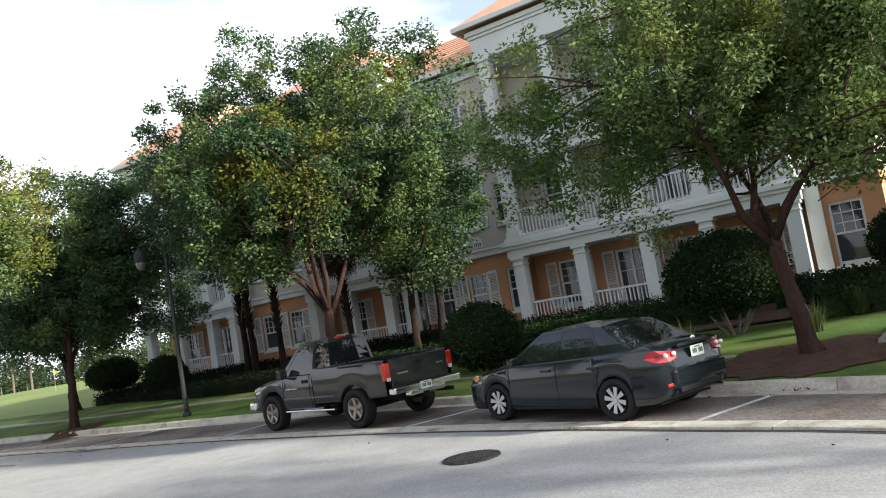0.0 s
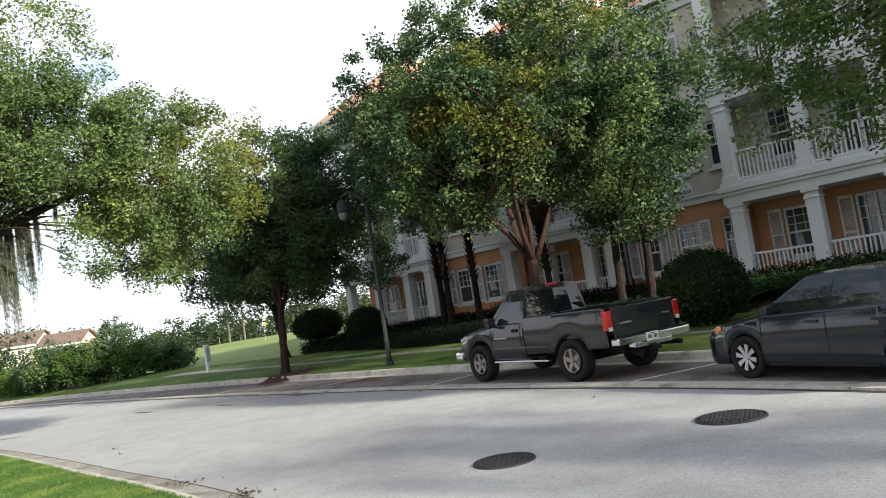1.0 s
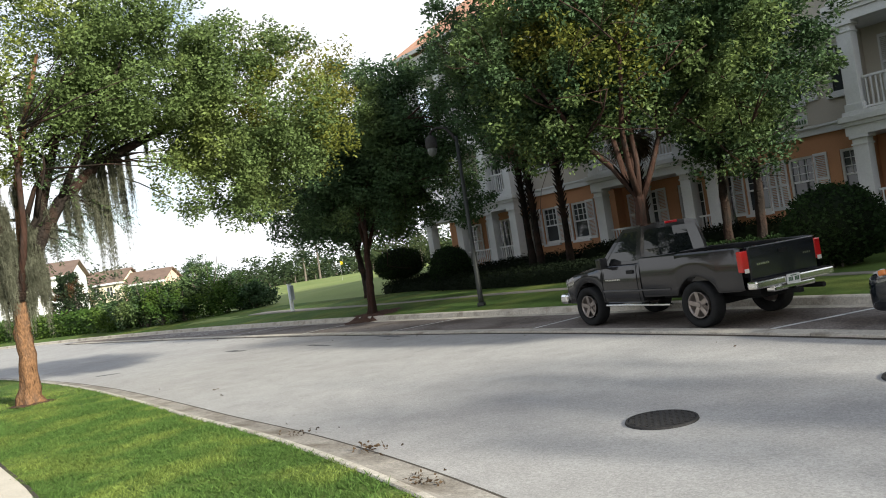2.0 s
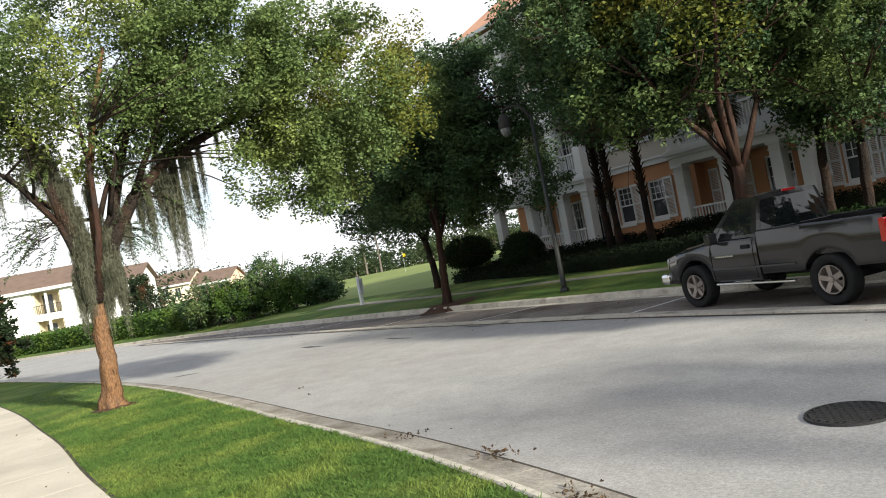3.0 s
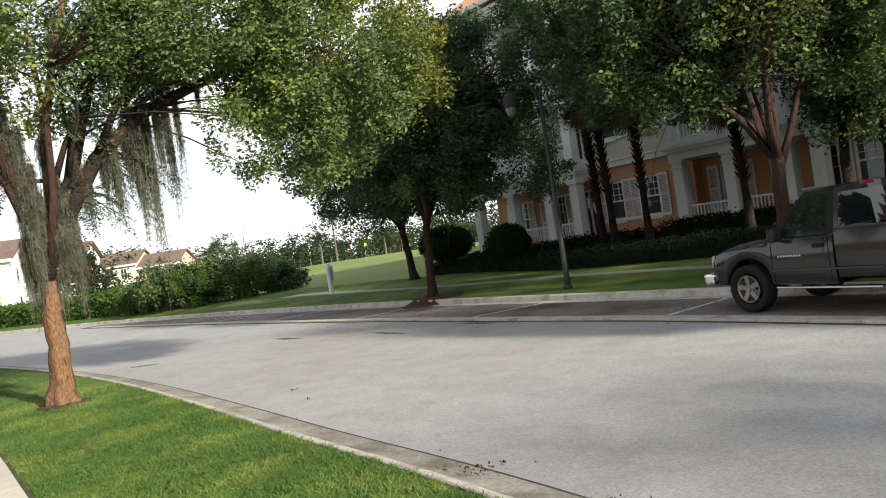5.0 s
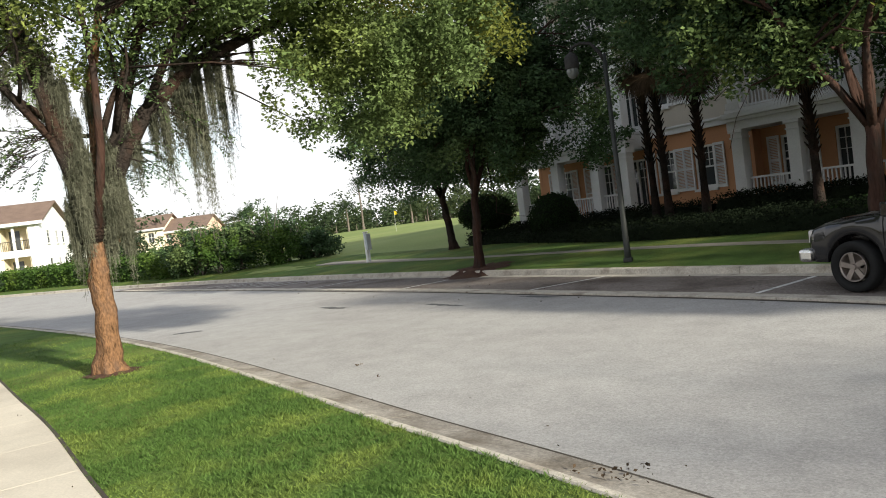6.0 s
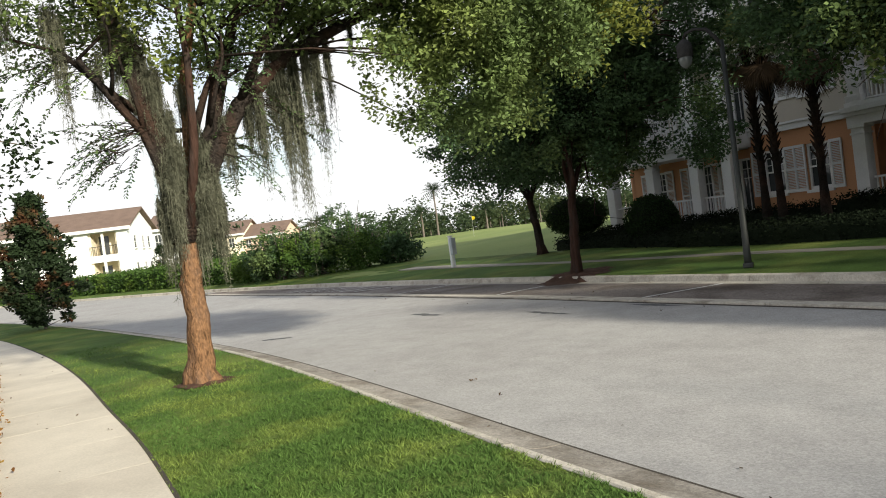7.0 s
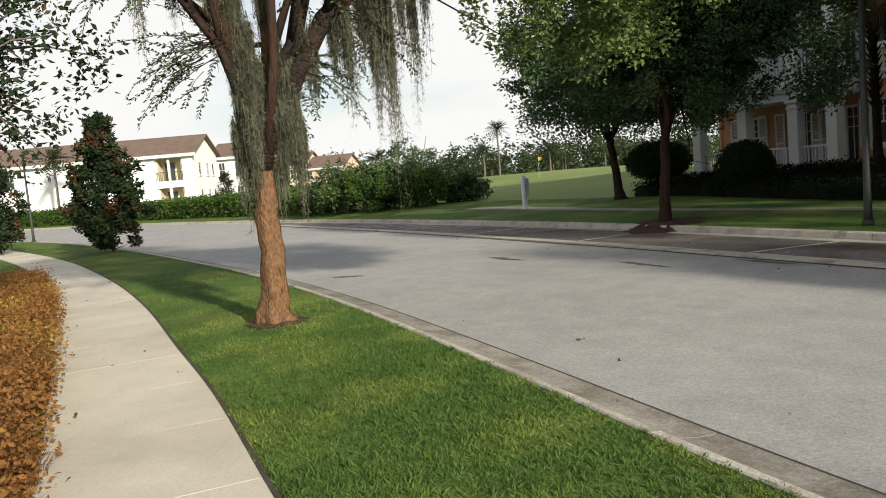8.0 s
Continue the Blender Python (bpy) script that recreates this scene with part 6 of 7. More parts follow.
for k in range(64):
    i = int(np.interp(k, (0, 63), (42, 86)))
    c = offset(WALK_R, 1.62 + rngb.uniform(0, 1.3))[i]
    tagged(tuft("dry_grass_clump", c[0], c[1], 0.9, rngb.uniform(0.35, 0.6), 200 + k, 520, STRAW, "rust-brown dry grass clump beside the walk"), group="dry grass clumps")

hedge("dry_shrub_mass", [tuple(offset(WALK_R, 2.35)[i]) for i in (42, 52, 62, 72, 84)], 1.9, 0.34, 240, 1000, "low rust-brown dry shrubs edging the walk", 0.045, STRAW, "shrub", 0.09)
WHITE_WALL = mat("white_stucco", (0.80, 0.80, 0.80), 0.9, vary=0.05, scale=0.5, fine=30, bump=0.2)
CREAM_WALL = mat("pale_cream_stucco", (0.74, 0.66, 0.50), 0.9, vary=0.08, scale=0.5, fine=30)
BRICK_WALL = mat("salmon_stucco", (0.62, 0.46, 0.36), 0.9, vary=0.1, scale=0.5, fine=30)
DARK = mat("dark_opening", (0.05, 0.045, 0.04), 0.8, vary=0.2)


def gable_house(name, m, L, W, eave, ridge, wall_m, roof_m, openings, balconies, label, ends=()):
    """A gabled block: walls with real openings on its front (y = 0), balconies, roof with eaves."""
    root = empty(name, m)
    us = sorted({0.0, L, *(o[0] for o in openings + balconies), *(o[1] for o in openings + balconies)})
    zs = sorted({0.0, eave, *(o[2] for o in openings + balconies), *(o[3] for o in openings + balconies)})
    bm = bmesh.new()
    for a, b in zip(us, us[1:]):
        for c, d in zip(zs, zs[1:]):
            x, z = (a + b) / 2, (c + d) / 2
            if not any(o[0] < x < o[1] and o[2] < z < o[3] for o in openings + balconies):
                box(bm, a, b, 0, 0.3, c if c > 0 else -1.0, d)
    box(bm, 0, L, W - 0.3, W, -1.0, eave)
    box(bm, 0, 0.3, 0.3, W - 0.3, -1.0, eave)
    box(bm, L - 0.3, L, 0.3, W - 0.3, -1.0, eave)
    for x in (0.0, L - 0.3):
        vs = [bm.verts.new(p) for p in ((x, 0, eave), (x, W, eave), (x, W / 2, ridge - 0.1), (x + 0.3, 0, eave), (x + 0.3, W, eave), (x + 0.3, W / 2, ridge - 0.1))]
        for f in ((0, 1, 2), (5, 4, 3), (0, 3, 4, 1), (1, 4, 5, 2), (2, 5, 3, 0)):
            bm.faces.new([vs[k] for k in f])
    part("wall", bm, wall_m, root)
    for o in openings:
        w = part("window", boxes((o[0] + 0.002, o[1] - 0.002, 0.14, 0.18, o[2], o[3])), PANE, root)
        mid = (o[0] + o[1]) / 2
        part("window_frame", boxes((mid - 0.03, mid + 0.03, 0.10, 0.14, o[2], o[3]), (o[0], o[1], 0.10, 0.14, (o[2] + o[3]) / 2 - 0.03, (o[2] + o[3]) / 2 + 0.03)), WHITE, w)
        part("window_sill", boxes((o[0] - 0.08, o[1] + 0.08, -0.08, 0.1, o[2] - 0.1, o[2])), WHITE, w)
    for y, z in ends:
        w = part("window", boxes((L + 0.01, L + 0.03, y, y + 0.9, z, z + 1.25)), PANE, root)
        part("window_frame", boxes((L + 0.0, L + 0.07, y - 0.08, y, z - 0.08, z + 1.33), (L + 0.0, L + 0.07, y + 0.9, y + 0.98, z - 0.08, z + 1.33), (L + 0.0, L + 0.07, y, y + 0.9, z + 1.25, z + 1.33), (L + 0.03, L + 0.06, y, y + 0.9, z + 0.6, z + 0.66)), WHITE, w)
        part("window_sill", boxes((L + 0.0, L + 0.14, y - 0.1, y + 1.0, z - 0.16, z - 0.08)), WHITE, w)
    for o in balconies:
        bl = part("balcony", boxes((o[0], o[1], 0.3, 2.2, o[2] - 0.25, o[2]), (o[0], o[1], 2.0, 2.2, o[2], o[3]), (o[0], o[0] + 0.2, 0.3, 2.0, o[2], o[3]), (o[1] - 0.2, o[1], 0.3, 2.0, o[2], o[3])), CREAM_WALL, root)
        part("balcony_door", boxes((o[0] + 0.5, o[0] + 1.5, 1.94, 1.99, o[2], o[3] - 0.4)), PANE, bl)
        part("balcony_rail", boxes((o[0], o[1], 0.04, 0.09, o[2] + 0.9, o[2] + 0.96), *[(x, x + 0.03, 0.05, 0.08, o[2], o[2] + 0.9) for x in np.arange(o[0], o[1], 0.16)]), DARK, bl)
        part("balcony_post", boxes(((o[0] + o[1]) / 2 - 0.12, (o[0] + o[1]) / 2 + 0.12, 0.02, 0.26, o[2], o[3])), WHITE, bl)
    ov, t = 0.5, 0.18
    for s in (0, 1):
        y0, y1 = (-ov, W / 2) if s == 0 else (W + ov, W / 2)
        z0 = eave - ov * (ridge - eave) / (W / 2)
        vs = [(-ov, y0, z0), (L + ov, y0, z0), (L + ov, y1, ridge), (-ov, y1, ridge)]
        vs += [(x, y, z + t) for x, y, z in vs]
        fc = [(4, 5, 6, 7), (3, 2, 1, 0), (0, 1, 5, 4), (1, 2, 6, 5), (2, 3, 7, 6), (3, 0, 4, 7)]
        mesh_ob("roof", vs, fc if s == 0 else [q[::-1] for q in fc], roof_m, root)
    part("eave_trim", boxes((-ov, L + ov, -ov - 0.06, -ov + 0.02, eave - 0.40, eave - 0.08), (-ov, L + ov, -0.08, 0.0, eave - 0.5, eave - 0.25)), WHITE, root)
    return tagged(root, label, "house")


# wings: x runs to the right along the front seen from the street
FAR = Matrix.Scale(1.2, 4)
gable_house("white_house", pose(-118.0, 26.6, 0.2, 0, 0, 49.5) @ FAR, 26.5, 11, 6.2, 8.2, WHITE_WALL, BROWN_ROOF,
            [(4.0, 4.9, 3.9, 5.3), (7.4, 8.3, 3.9, 5.3), (5.8, 6.6, 1.4, 2.0), (7.2, 8.0, 1.4, 2.0), (8.6, 9.4, 1.4, 2.0)], [(22.6, 25.4, 3.4, 5.8), (22.6, 25.4, 0.3, 2.7)], "two-storey white stucco house with brown gabled roof, sunlit", [(2.2, 3.9), (5.6, 3.9), (8.2, 3.9), (2.2, 1.0), (5.6, 1.0), (8.2, 1.0)])
gable_house("white_house", pose(-112.7, 61.7, 0.2, 0, 0, 48.5) @ FAR, 5.4, 11, 6.2, 8.0, WHITE_WALL, BROWN_ROOF,
            [(0.6, 1.3, 3.6, 5.4), (2.6, 3.3, 3.6, 5.4), (4.2, 4.9, 3.6, 5.4), (0.6, 1.3, 0.5, 2.4), (2.6, 3.3, 0.5, 2.4), (4.2, 4.9, 0.5, 2.4)], [], "end wing of the white house with small windows")
gable_house("cream_house", pose(-134.6, 75.3, 0.2, 0, 0, 36), 15, 10, 6.0, 8.2, CREAM_WALL, BROWN_ROOF,
            [(2.0, 3.2, 3.6, 5.2), (6.0, 7.2, 3.6, 5.2), (10, 11.0, 3.6, 5.2), (12.4, 13.4, 3.6, 5.2), (2.0, 3.2, 0.5, 2.4), (6.0, 7.2, 0.5, 2.4), (10, 11.0, 0.5, 2.4), (12.4, 13.4, 0.5, 2.4)], [], "cream house with dark roof among trees")
gable_house("salmon_house", pose(-123.6, 84.3, 0.2, 0, 0, 33), 8, 9, 5.2, 7.2, BRICK_WALL, BROWN_ROOF,
            [(1.0, 2.0, 3.2, 4.6), (3.4, 4.4, 3.2, 4.6), (5.8, 6.8, 3.2, 4.6), (1.0, 2.0, 0.5, 2.2), (3.4, 4.4, 0.5, 2.2), (5.8, 6.8, 0.5, 2.2)], [], "salmon-coloured house with dark gabled roof")


def far_woods(a0, a1, dist, depth, low, high, seed, clumps, count, label, size=0.7):
    """A belt of distant trees: many uneven crowns of leaf clumps over short trunks."""
    rng = np.random.default_rng(seed)
    cc, tubes = [], []
    for k in range(clumps):
        a = radians(rng.uniform(a0, a1))
        d = dist + rng.uniform(0, depth)
        x, y = -6.5 + d * math.cos(a), 5.8 + d * math.sin(a)
        h = rng.uniform(low, high) * rng.choice((0.75, 1.0, 1.0, 1.3))
        g = 0.3
        tubes.append(tube([(x, y, g - 0.5), (x, y, g + h * 0.45)], [0.22, 0.06], 5))
        for _ in range(14):
            cc.append((x + rng.normal() * h * 0.28, y + rng.normal() * h * 0.28, g + h * rng.uniform(0.12, 1.0)))
    root = empty("far_woods", Matrix.Identity(4))
    v, f = join_tubes(tubes)
    mesh_ob("trunks", v, f, BARK_GREY, root)
    quads_ob("crowns", leaves(np.array(cc), (1.1, 1.1, 0.9), count, size, rng, 0.1), FARWOOD, root)
    return tagged(root, label, "woods", kind="stuff")


far_woods(96, 150, 150, 60, 4.0, 8.0, 101, 330, 64000, "belt of distant dark trees beyond the fairway", 0.75)
far_woods(146, 178, 135, 40, 5.0, 8.0, 102, 120, 22000, "distant trees behind the white houses", 0.75)
far_woods(60, 97, 120, 50, 5.0, 9.0, 103, 140, 20000, "distant trees behind the apartment building", 0.75)


def feather_palm(x, y, h, seed, size=3.0):
    rng = np.random.default_rng(seed)
    root = empty("far_palm", Matrix.Translation((x, y, ground_z(x, y))))
    v, f = tube([(0, 0, -0.3), (0.1, 0, h * 0.5), (0, 0, h)], [0.2, 0.14, 0.13], 8)
    mesh_ob("trunk", v, f, BARK_GREY, root)
    out = []
    for k in range(44):
        a, e = rng.uniform(0, 2 * math.pi), rng.uniform(-0.5, 1.3)
        d = np.array([math.cos(a) * math.cos(e), math.sin(a) * math.cos(e), math.sin(e)])
        side = np.array([-math.sin(a), math.cos(a), 0])
        prev = np.array([0, 0, h])
        for s in range(8):
            nxt = prev + (d * size / 8) - np.array([0, 0, 0.035 * s * size / 3])
            w = size * 0.16 * math.sin(math.pi * (s + 1) / 9)
            for sg in (1, -1):
                out.append([prev, prev + (nxt - prev) * 0.45, prev + (nxt - prev) * 0.7 + side * w * sg - np.array([0, 0, w * 0.4]), prev + (nxt - prev) * 0.3 + side * w * sg * 0.9 - np.array([0, 0, w * 0.4])])
            prev = nxt
    quads_ob("fronds", np.array(out), FARWOOD, root)
    return tagged(root, "tall feathery palm rising over the far trees", "palm", "far palms")


for k, (px, py, h) in enumerate(((-91.0, 101.0, 7.6), (-93.0, 99.5, 4.2), (-95.5, 79.0, 4.6), (-86.0, 108.0, 3.6), (-102.0, 36.0, 7.4))):
    feather_palm(px, py, h, 110 + k, 2.6)


# ---- grass blades on the near lawn ----
def blades(count, seed):
    rng = np.random.default_rng(seed)
    near = np.exp(-((NEAR[:-1] - np.array([-8.0, 8.6])) ** 2).sum(1) / 40.0) + 0.06
    near[:26] = 0
    near[96:] = 0
    i = rng.choice(len(near), count, p=near / near.sum())
    w = rng.random(count)
    base = NEAR[i] + (NEAR[i + 1] - NEAR[i]) * rng.random(count)[:, None]
    t = NEAR[i + 1] - NEAR[i]
    t /= np.linalg.norm(t, axis=1, keepdims=True)
    n = np.stack([-t[:, 1], t[:, 0]], 1)
    d = 0.59 + 4.15 * w
    p = base + n * d[:, None]
    keep = side_of(p, WALK_R) < -0.022
    p, d = p[keep], d[keep]
    z = np.interp(d, (0.55, 0.9, 1.6, 2.4, 3.3, 8.0), (0.105, 0.12, 0.125, 0.11, 0.085, 0.07)) - 0.01
    m = len(p)
    patch = np.array([noise.noise(Vector((q[0] * 1.3, q[1] * 1.3, 0))) for q in p])
    tuft = np.array([noise.noise(Vector((q[0] * 11, q[1] * 11, 3.0))) for q in p])
    h = np.clip(0.032 + 0.012 * patch + 0.034 * tuft, 0.010, 1) * rng.uniform(0.6, 1.4, m)
    a = rng.uniform(0, 2 * math.pi, m)
    side = np.column_stack([np.cos(a), np.sin(a), np.zeros(m)]) * rng.uniform(0.0035, 0.0065, (m, 1))
    bend = np.column_stack([rng.normal(size=m), rng.normal(size=m), np.zeros(m)]) * 0.028
    o = np.column_stack([p, z])
    up = np.column_stack([np.zeros(m), np.zeros(m), h])
    q = np.stack([o - side, o + side, o + up * 0.6 + bend * 0.5 + side * 0.7, o + up + bend], 1)
    return q


lawn_grass = quads_ob("grass_blades", blades(340000, 5), BLADE)
tagged(lawn_grass, "short bright green grass blades of the verge lawn", "grass", kind="stuff")

# fallen leaves on walk, kerb and bay
rngl = np.random.default_rng(9)
pts = []
for line, lo, hi, a, b, n, z in ((WALK_R, 20, 90, 0.05, 1.3, 60, 0.133), (NEAR, 22, 90, -1.0, 0.25, 60, 0.012), (RIBBON, 10, 110, -2.4, 1.2, 150, 0.03), (NEAR, 36, 44, 0.05, 0.5, 50, 0.06)):
    for _ in range(n):
        i = rngl.integers(lo, hi)
        pts.append((*offset(line, rngl.uniform(a, b))[i], z))
for cx, cy in ((-6.35, 9.55), (-3.6, 8.12), (-4.9, 9.0), (4.3, 13.6), (5.2, 12.4)):
    for _ in range(55):
        pts.append((cx + rngl.normal() * 0.16, cy + rngl.normal() * 0.09, 0.03 + 0.04 * rngl.random()))
lq = leaves(np.array(pts), (0.02, 0.02, 0.002), len(pts) * 1, 0.042, rngl, 0.0)
lq[:, :, 2] = np.clip(lq[:, :, 2], 0.012, 0.16)
litter = quads_ob("fallen_leaves", lq, THATCH)
tagged(litter, "scattered dry brown fallen leaves", "leaves", kind="stuff")

# ---- lamps, covers, boxes, marks ----
IRON = mat("cast_iron", (0.045, 0.043, 0.042), 0.75, 0.2, vary=0.4, scale=9, fine=60, bump=0.4)
POLE = mat("grey_green_pole", (0.055, 0.058, 0.055), 0.5, 0.4, vary=0.2, scale=5)
METER = mat("grey_metal_box", (0.42, 0.45, 0.47), 0.5, 0.3, vary=0.15)
POST_WHITE = mat("weathered_white_post", (0.68, 0.68, 0.65), 0.7, vary=0.15)
LAMP_GLASS = mat("lamp_globe_glass", (0.13, 0.14, 0.14), 0.12, vary=0.1, coat=1.0)
FLAG_Y = mat("yellow_cloth", (0.75, 0.55, 0.03), 0.8, vary=0.1)


def manhole(x, y, r, seed, turn=20):
    """A cast cover set in its ring, with a raised grid of bars."""
    root = empty("manhole_cover", pose(x, y, 0.0, 0, 0, turn))
    bm = bmesh.new()
    bmesh.ops.create_cone(bm, cap_ends=True, segments=40, radius1=r, radius2=r, depth=0.03, matrix=Matrix.Translation((0, 0, -0.002)))
    part("plate", bm, IRON, root)
    n = 48
    prof = [(r * 1.0, 0.006), (r * 1.0, 0.02), (r * 1.07, 0.02), (r * 1.09, 0.0)]
    verts = [(p * math.cos(2 * math.pi * k / n), p * math.sin(2 * math.pi * k / n), z) for k in range(n) for p, z in prof]
    faces = [(k * 4 + j, ((k + 1) % n) * 4 + j, ((k + 1) % n) * 4 + j + 1, k * 4 + j + 1) for k in range(n) for j in range(3)]
    mesh_ob("ring", verts, faces, IRON, root)
    step = r / 5.5
    for i in range(-5, 6):
        w = math.sqrt(max(r * r * 0.9 - (i * step) ** 2, 0))
        if w > 0.05:
            part("raised_bar", boxes((-w, w, i * step - 0.014, i * step + 0.014, 0.012, 0.024), bevel=0.003), IRON, root)
            part("raised_bar", boxes((i * step - 0.014, i * step + 0.014, -w, w, 0.012, 0.0235), bevel=0.003), IRON, root)
    return tagged(root, "round dark cast-iron manhole cover set in the street", "manhole cover", "manhole covers")


manhole(-2.25, 10.12, 0.31, 1)
manhole(-0.17, 11.70, 0.36, 2, 50)


def road_patch(x, y, turn, l, w):
    n = 44
    rng = np.random.default_rng(int(abs(x) * 10))
    vs = [(l * math.cos(a) * (0.6 + 0.5 * rng.random()), w * math.sin(a) * (0.4 + 0.7 * rng.random()), 0.0) for a in np.linspace(0, 2 * math.pi, n, endpoint=False)]
    ob = mesh_ob("road_patch", vs, [tuple(range(n))], PATCH)
    ob.matrix_world = pose(x, y, 0.004, 0, 0, turn)
    return tagged(ob, "dark uneven patch on the pale asphalt", "road patch", kind="structure")


for a in ((-14.0, 18.0, -20, 0.8, 0.10), (-12.0, 18.6, -20, 0.7, 0.12), (-17.6, 18.3, -15, 0.7, 0.15), (-19.38, 15.34, 30, 0.4, 0.15)):
    road_patch(*a)

# painted stall lines
LINES = [((2.66, 12.22), (3.95, 13.72)), ((-2.32, 15.2), (-0.95, 16.75)), ((-7.55, 17.45), (-6.9, 19.5)), ((-12.8, 19.65), (-11.75, 21.5)), ((-18.05, 21.2), (-17.3, 23.5)), ((-23.55, 23.1), (-22.75, 25.2))]
for a, b in LINES:
    d = np.array(b) - np.array(a)
    L = float(np.linalg.norm(d))
    ob = mesh_ob("stall_line", *[r for r in loft(np.array([[0.0, 0.0], [L * 0.25, 0.004], [L * 0.6, -0.006], [L, 0.0]]), [(0.05, 0.0), (-0.05, 0.0)])], PAINT)
    ob.matrix_world = pose(a[0], a[1], 0.011, 0, 0, math.degrees(math.atan2(d[1], d[0])))
    tagged(ob, "worn white painted stall line", "road marking", "stall lines", "structure")
for k in range(6):
    a = np.array([-27.6 - 1.25 * k, 25.0 + 0.30 * k])
    ob = mesh_ob("hatch_line", [(0, -0.06, 0), (3.2, -0.06, 0), (3.2, 0.06, 0), (0, 0.06, 0)], [(0, 1, 2, 3)], PAINT)
    ob.matrix_world = pose(a[0], a[1], 0.011, 0, 0, 38)
    tagged(ob, "worn white hatched marking in the bay", "road marking", "hatch lines", "structure")


def street_lamp(x, y, turn, h=5.5):
    root = empty("street_lamp", pose(x, y, ground_z(x, y) - 0.02, 0, 0, turn))
    v, f = tube([(0, 0, 0), (0, 0, 0.3), (0, 0, 0.9), (0, 0, h * 0.93)], [0.085, 0.08, 0.068, 0.05], 14)
    mesh_ob("pole", v, f, POLE, root, smooth=True)
    part("base_collar", boxes((-0.11, 0.11, -0.11, 0.11, 0.0, 0.12), bevel=0.03), POLE, root)
    arm = [(0, 0, h * 0.90), (0.12, 0, h * 0.945), (0.3, 0, h * 0.985), (0.55, 0, h * 0.995), (0.74, 0, h * 0.985), (0.8, 0, h * 0.965)]
    v, f = tube(arm, [0.05, 0.045, 0.04, 0.035, 0.035, 0.03], 8)
    mesh_ob("arm", v, f, IRON, root, smooth=True)
    prof = [(0.03, 0.0), (0.10, -0.05), (0.17, -0.14), (0.18, -0.40), (0.17, -0.42)]
    n = 18
    verts = [(0.8 + p * math.cos(2 * math.pi * k / n), p * math.sin(2 * math.pi * k / n), h * 0.965 + z) for k in range(n) for p, z in prof]
    m = len(prof)
    faces = [(k * m + j, k * m + j + 1, ((k + 1) % n) * m + j + 1, ((k + 1) % n) * m + j) for k in range(n) for j in range(m - 1)]
    mesh_ob("shade", verts, faces, IRON, root, smooth=True)
    bm = bmesh.new()
    bmesh.ops.create_uvsphere(bm, u_segments=16, v_segments=10, radius=0.155, matrix=Matrix.Translation((0.8, 0, h * 0.965 - 0.46)) @ Matrix.Diagonal((1, 1, 1.35, 1)))
    part("globe", bm, LAMP_GLASS, root, "unlit glass globe", True)
    return tagged(root, "tall grey street lamp with hooked arm and unlit globe", "street lamp", "street lamps")


street_lamp(-11.66, 22.62, 195)
street_lamp(-57.0, 20.1, 40)
street_lamp(-96.0, 34.2, 220)


def meter_pedestal(x, y, turn):
    root = empty("meter_pedestal", pose(x, y, ground_z(x, y) - 0.02, 0, 0, turn))
    part("post", boxes((-0.11, 0.03, -0.07, 0.07, 0, 1.3), bevel=0.01), POST_WHITE, root)
    part("cap", boxes((-0.13, 0.05, -0.09, 0.09, 1.3, 1.33), bevel=0.008), POST_WHITE, root)
    bx = part("meter_box", boxes((0.034, 0.2, -0.11, 0.09, 0.55, 1.24), bevel=0.012), METER, root, "grey metal meter box")
    part("lid", boxes((0.05, 0.185, -0.124, -0.11, 0.85, 1.2), bevel=0.006), METER, bx)
    part("conduit", boxes((0.09, 0.13, -0.02, 0.02, 0, 0.55), bevel=0.012), METER, root)
    return tagged(root, "white post with grey utility meter box in the grass", "utility box")


meter_pedestal(-25.95, 29.1, -15)
fl = empty("golf_flag", pose(-50.5, 60.7, ground_z(-50.5, 60.7)))
v, f = tube([(0, 0, 0), (0, 0, 1.9)], [0.008, 0.006], 6)
mesh_ob("flagstick", v, f, POST_WHITE, fl)
mesh_ob("flag", [(0, 0, 1.9), (0, 0, 1.55), (0.2, 0.05, 1.54), (0.42, -0.04, 1.62), (0.25, 0.06, 1.82), (0.2, 0.05, 1.84)], [(0, 1, 2, 5), (5, 2, 3, 4)], FLAG_Y, fl, "yellow flag")
tagged(fl, "small yellow golf flag on a white stick", "flag")

# ---- kerbs and walks in cast pieces ----
strip("gutter_joint", NEAR, [(0.03, 0.004), (0.064, 0.006)], JOINT, "dark dirt line where asphalt meets the gutter", "kerb")
# dirt joint before the ribbon, widened to paint in the raised ribbon's shadow
strip("ribbon_joint_shadow", RIBBON, [(0.10, 0.004), (-0.002, 0.005)], JOINT, "dark line of dirt and painted shadow in front of the ribbon", "kerb")
near_kerb = strip("near_kerb", NEAR, [(0.08, -0.03), (0.54, 0.0)], JOINT, "rolled concrete kerb of cast pieces, stained and cracked", "kerb")
# kerb lip in the paler concrete, its sunlit edge put into the colour
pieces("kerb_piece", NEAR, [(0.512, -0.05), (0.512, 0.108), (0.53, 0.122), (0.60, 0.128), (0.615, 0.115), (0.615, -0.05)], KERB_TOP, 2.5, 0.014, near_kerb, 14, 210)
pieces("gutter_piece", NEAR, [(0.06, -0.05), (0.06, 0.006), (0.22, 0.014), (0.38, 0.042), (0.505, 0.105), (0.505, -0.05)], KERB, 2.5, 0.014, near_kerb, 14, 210)
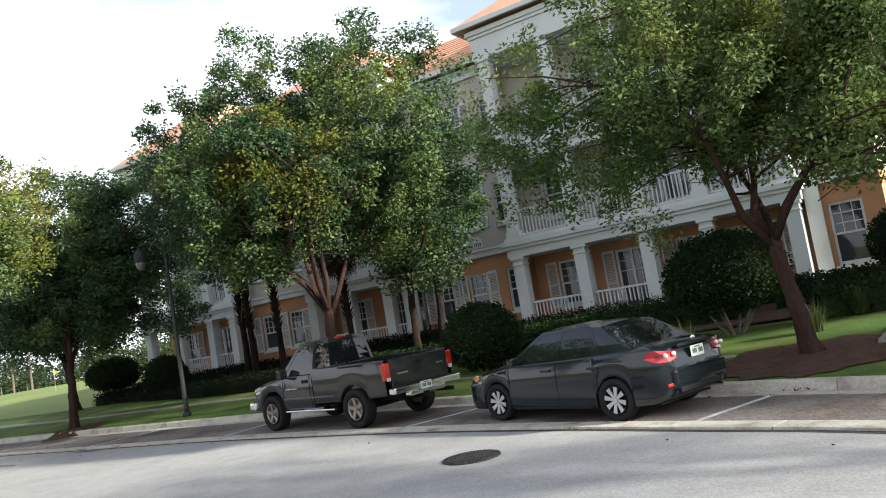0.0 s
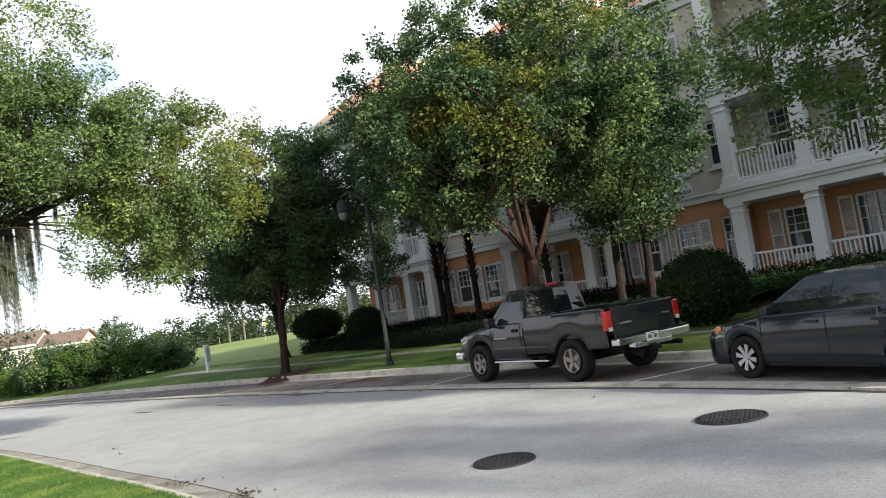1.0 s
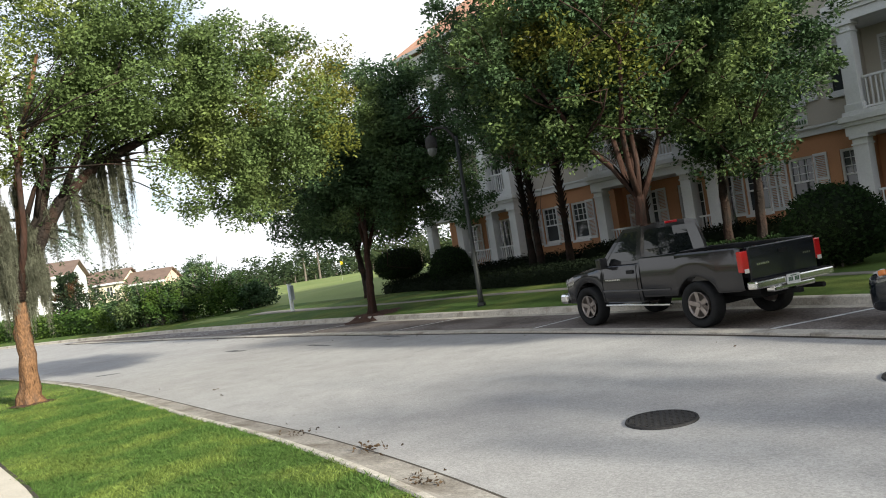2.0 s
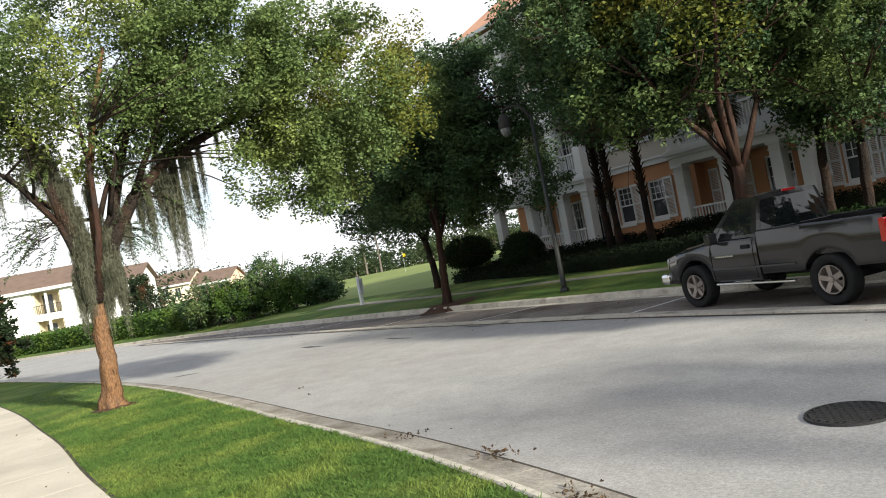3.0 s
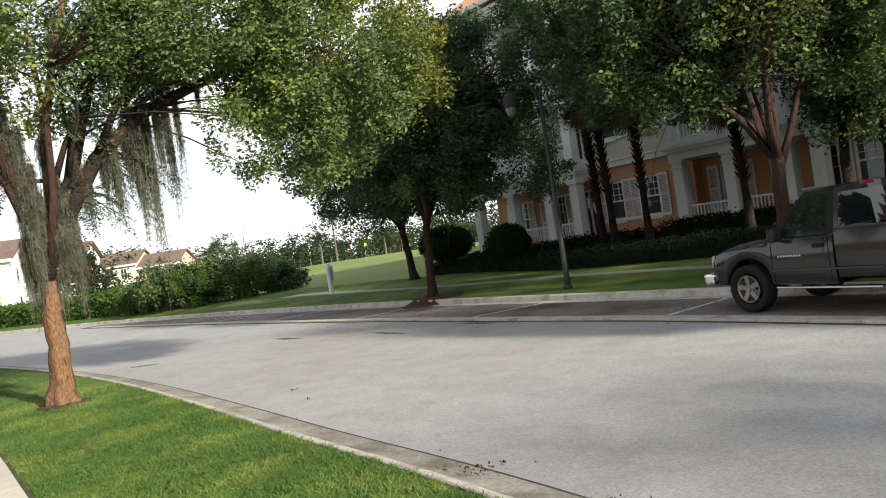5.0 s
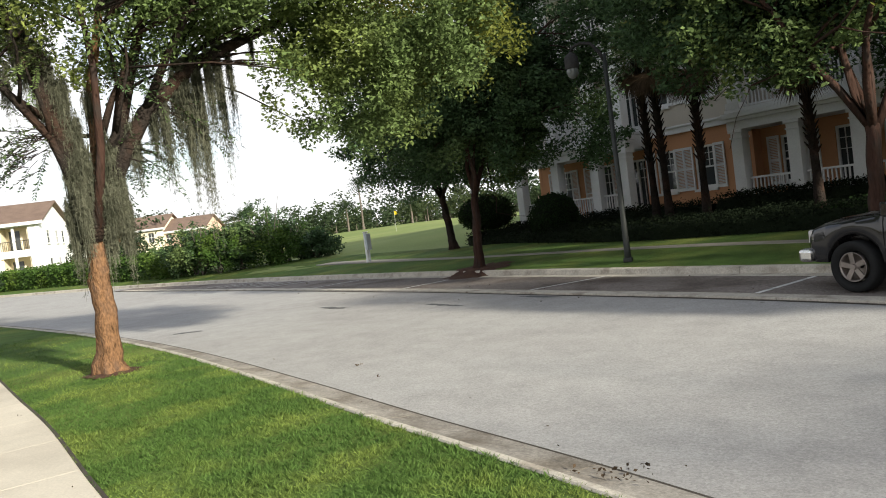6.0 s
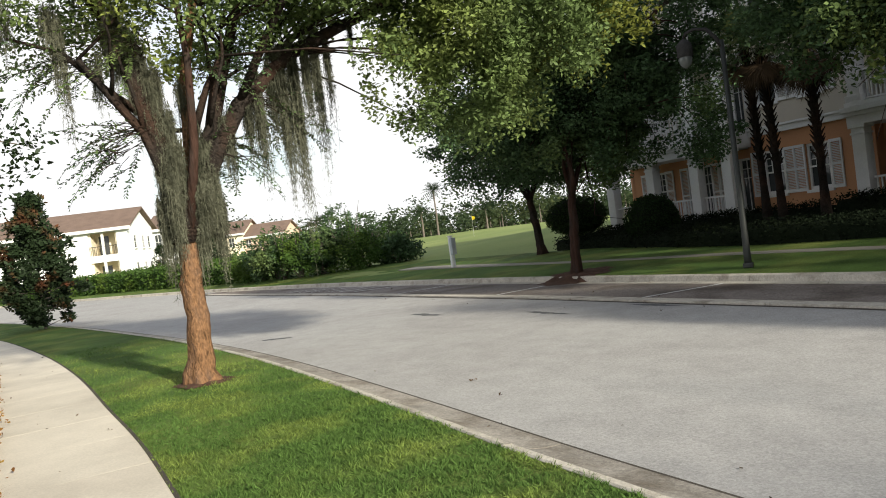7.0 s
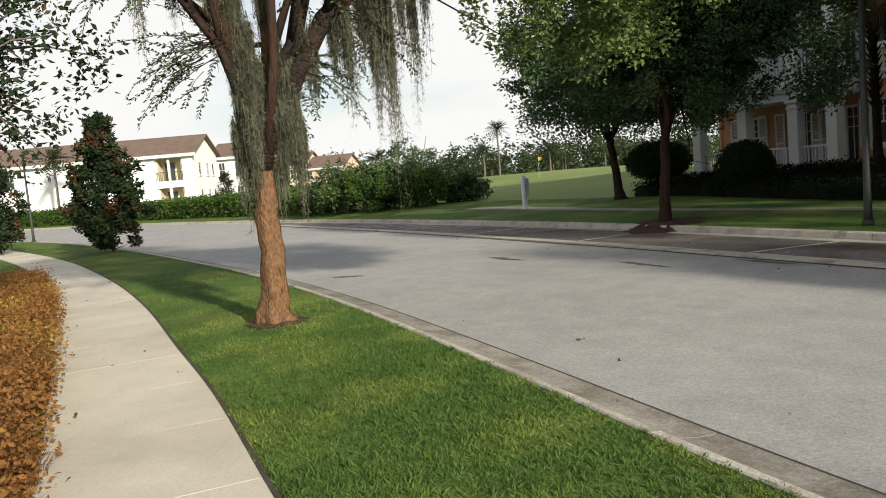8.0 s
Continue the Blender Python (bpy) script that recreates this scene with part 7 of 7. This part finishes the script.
back_kerb = strip("back_kerb", BACK, [(0.0, -0.04), (-0.1, -0.03)], JOINT, "upright concrete kerb behind the parking bay", "kerb")
pieces("kerb_piece", BACK, [(0.30, -0.03), (0.30, 0.011), (0.02, 0.016), (0.0, 0.135), (-0.03, 0.155), (-0.15, 0.16), (-0.17, -0.05)], KERB_TOP, 3.0, 0.014, back_kerb, 20, 300)
ribbon = strip("ribbon_kerb", RIBBON, [(0.02, -0.02), (-0.3, -0.01)], JOINT, "flush concrete ribbon between street and bay", "kerb")
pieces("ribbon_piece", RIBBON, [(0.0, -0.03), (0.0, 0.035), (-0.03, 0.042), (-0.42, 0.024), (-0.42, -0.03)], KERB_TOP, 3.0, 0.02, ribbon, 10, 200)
strip("walk_edge", WALK_R, [(-0.04, 0.118), (-0.004, 0.112), (-0.002, 0.05)], JOINT, "dark trench of soil between lawn and walk", "edging")
pavement = strip("pavement", WALK_R, [(0.02, 0.02), (1.36, 0.02)], JOINT, "pale concrete walk of broad slabs beside the lawn", "pavement")
pieces("slab", WALK_R, [(-0.0, 0.02), (0.0, 0.118), (0.015, 0.128), (1.365, 0.128), (1.38, 0.118), (1.38, 0.02)], WALK, 1.5, 0.007, pavement, 6, 130)
far_pavement = strip("far_pavement", FAR_WALK, [(0.0, 0.2), (-1.3, 0.25)], JOINT, "narrow concrete walk across the shaded lawn", "pavement")
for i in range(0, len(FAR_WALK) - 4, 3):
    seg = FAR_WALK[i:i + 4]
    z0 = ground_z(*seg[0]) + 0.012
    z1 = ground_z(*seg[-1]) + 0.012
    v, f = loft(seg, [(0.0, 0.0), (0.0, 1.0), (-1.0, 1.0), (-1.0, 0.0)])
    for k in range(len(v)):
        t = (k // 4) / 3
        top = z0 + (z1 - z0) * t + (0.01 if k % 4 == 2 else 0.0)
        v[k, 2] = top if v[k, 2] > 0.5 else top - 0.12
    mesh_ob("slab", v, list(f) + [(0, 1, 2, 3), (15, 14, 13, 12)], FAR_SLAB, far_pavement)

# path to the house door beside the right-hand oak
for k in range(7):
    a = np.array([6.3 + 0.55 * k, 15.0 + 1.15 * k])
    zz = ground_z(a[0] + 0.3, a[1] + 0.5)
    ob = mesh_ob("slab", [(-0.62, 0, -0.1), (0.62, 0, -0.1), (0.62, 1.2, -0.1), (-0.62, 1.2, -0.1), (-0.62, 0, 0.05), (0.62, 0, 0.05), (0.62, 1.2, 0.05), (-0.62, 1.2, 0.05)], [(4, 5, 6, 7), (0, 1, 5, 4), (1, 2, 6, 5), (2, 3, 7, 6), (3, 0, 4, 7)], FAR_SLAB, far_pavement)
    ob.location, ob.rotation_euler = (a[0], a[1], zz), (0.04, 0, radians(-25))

# mulch rings
for x, y, r in ((4.77, 15.35, 1.5), (-17.0, 24.0, 1.0), (-15.6, 11.3, 0.42)):
    rng = np.random.default_rng(int(r * 100))
    n = 36
    vs, fs = [], []
    for k in range(n):
        a = 2 * math.pi * k / n
        rr = r * (0.85 + 0.3 * rng.random())
        for q, hgt in ((1.0, 0.004), (0.6, 0.03), (0.2, 0.06)):
            px, py = x + rr * q * math.cos(a), y + rr * q * math.sin(a)
            vs.append((px, py, (ground_z(px, py) if y > 13 else 0.115) + hgt + 0.01))
    vs.append((x, y, (ground_z(x, y) if y > 13 else 0.115) + 0.08))
    for k in range(n):
        j = (k + 1) % n
        fs += [(k * 3, j * 3, j * 3 + 1, k * 3 + 1), (k * 3 + 1, j * 3 + 1, j * 3 + 2, k * 3 + 2), (k * 3 + 2, j * 3 + 2, n * 3)]
    tagged(mesh_ob("mulch_ring", vs, fs, MULCH, smooth=True), "brown bark mulch ring round a tree", "mulch", kind="structure")
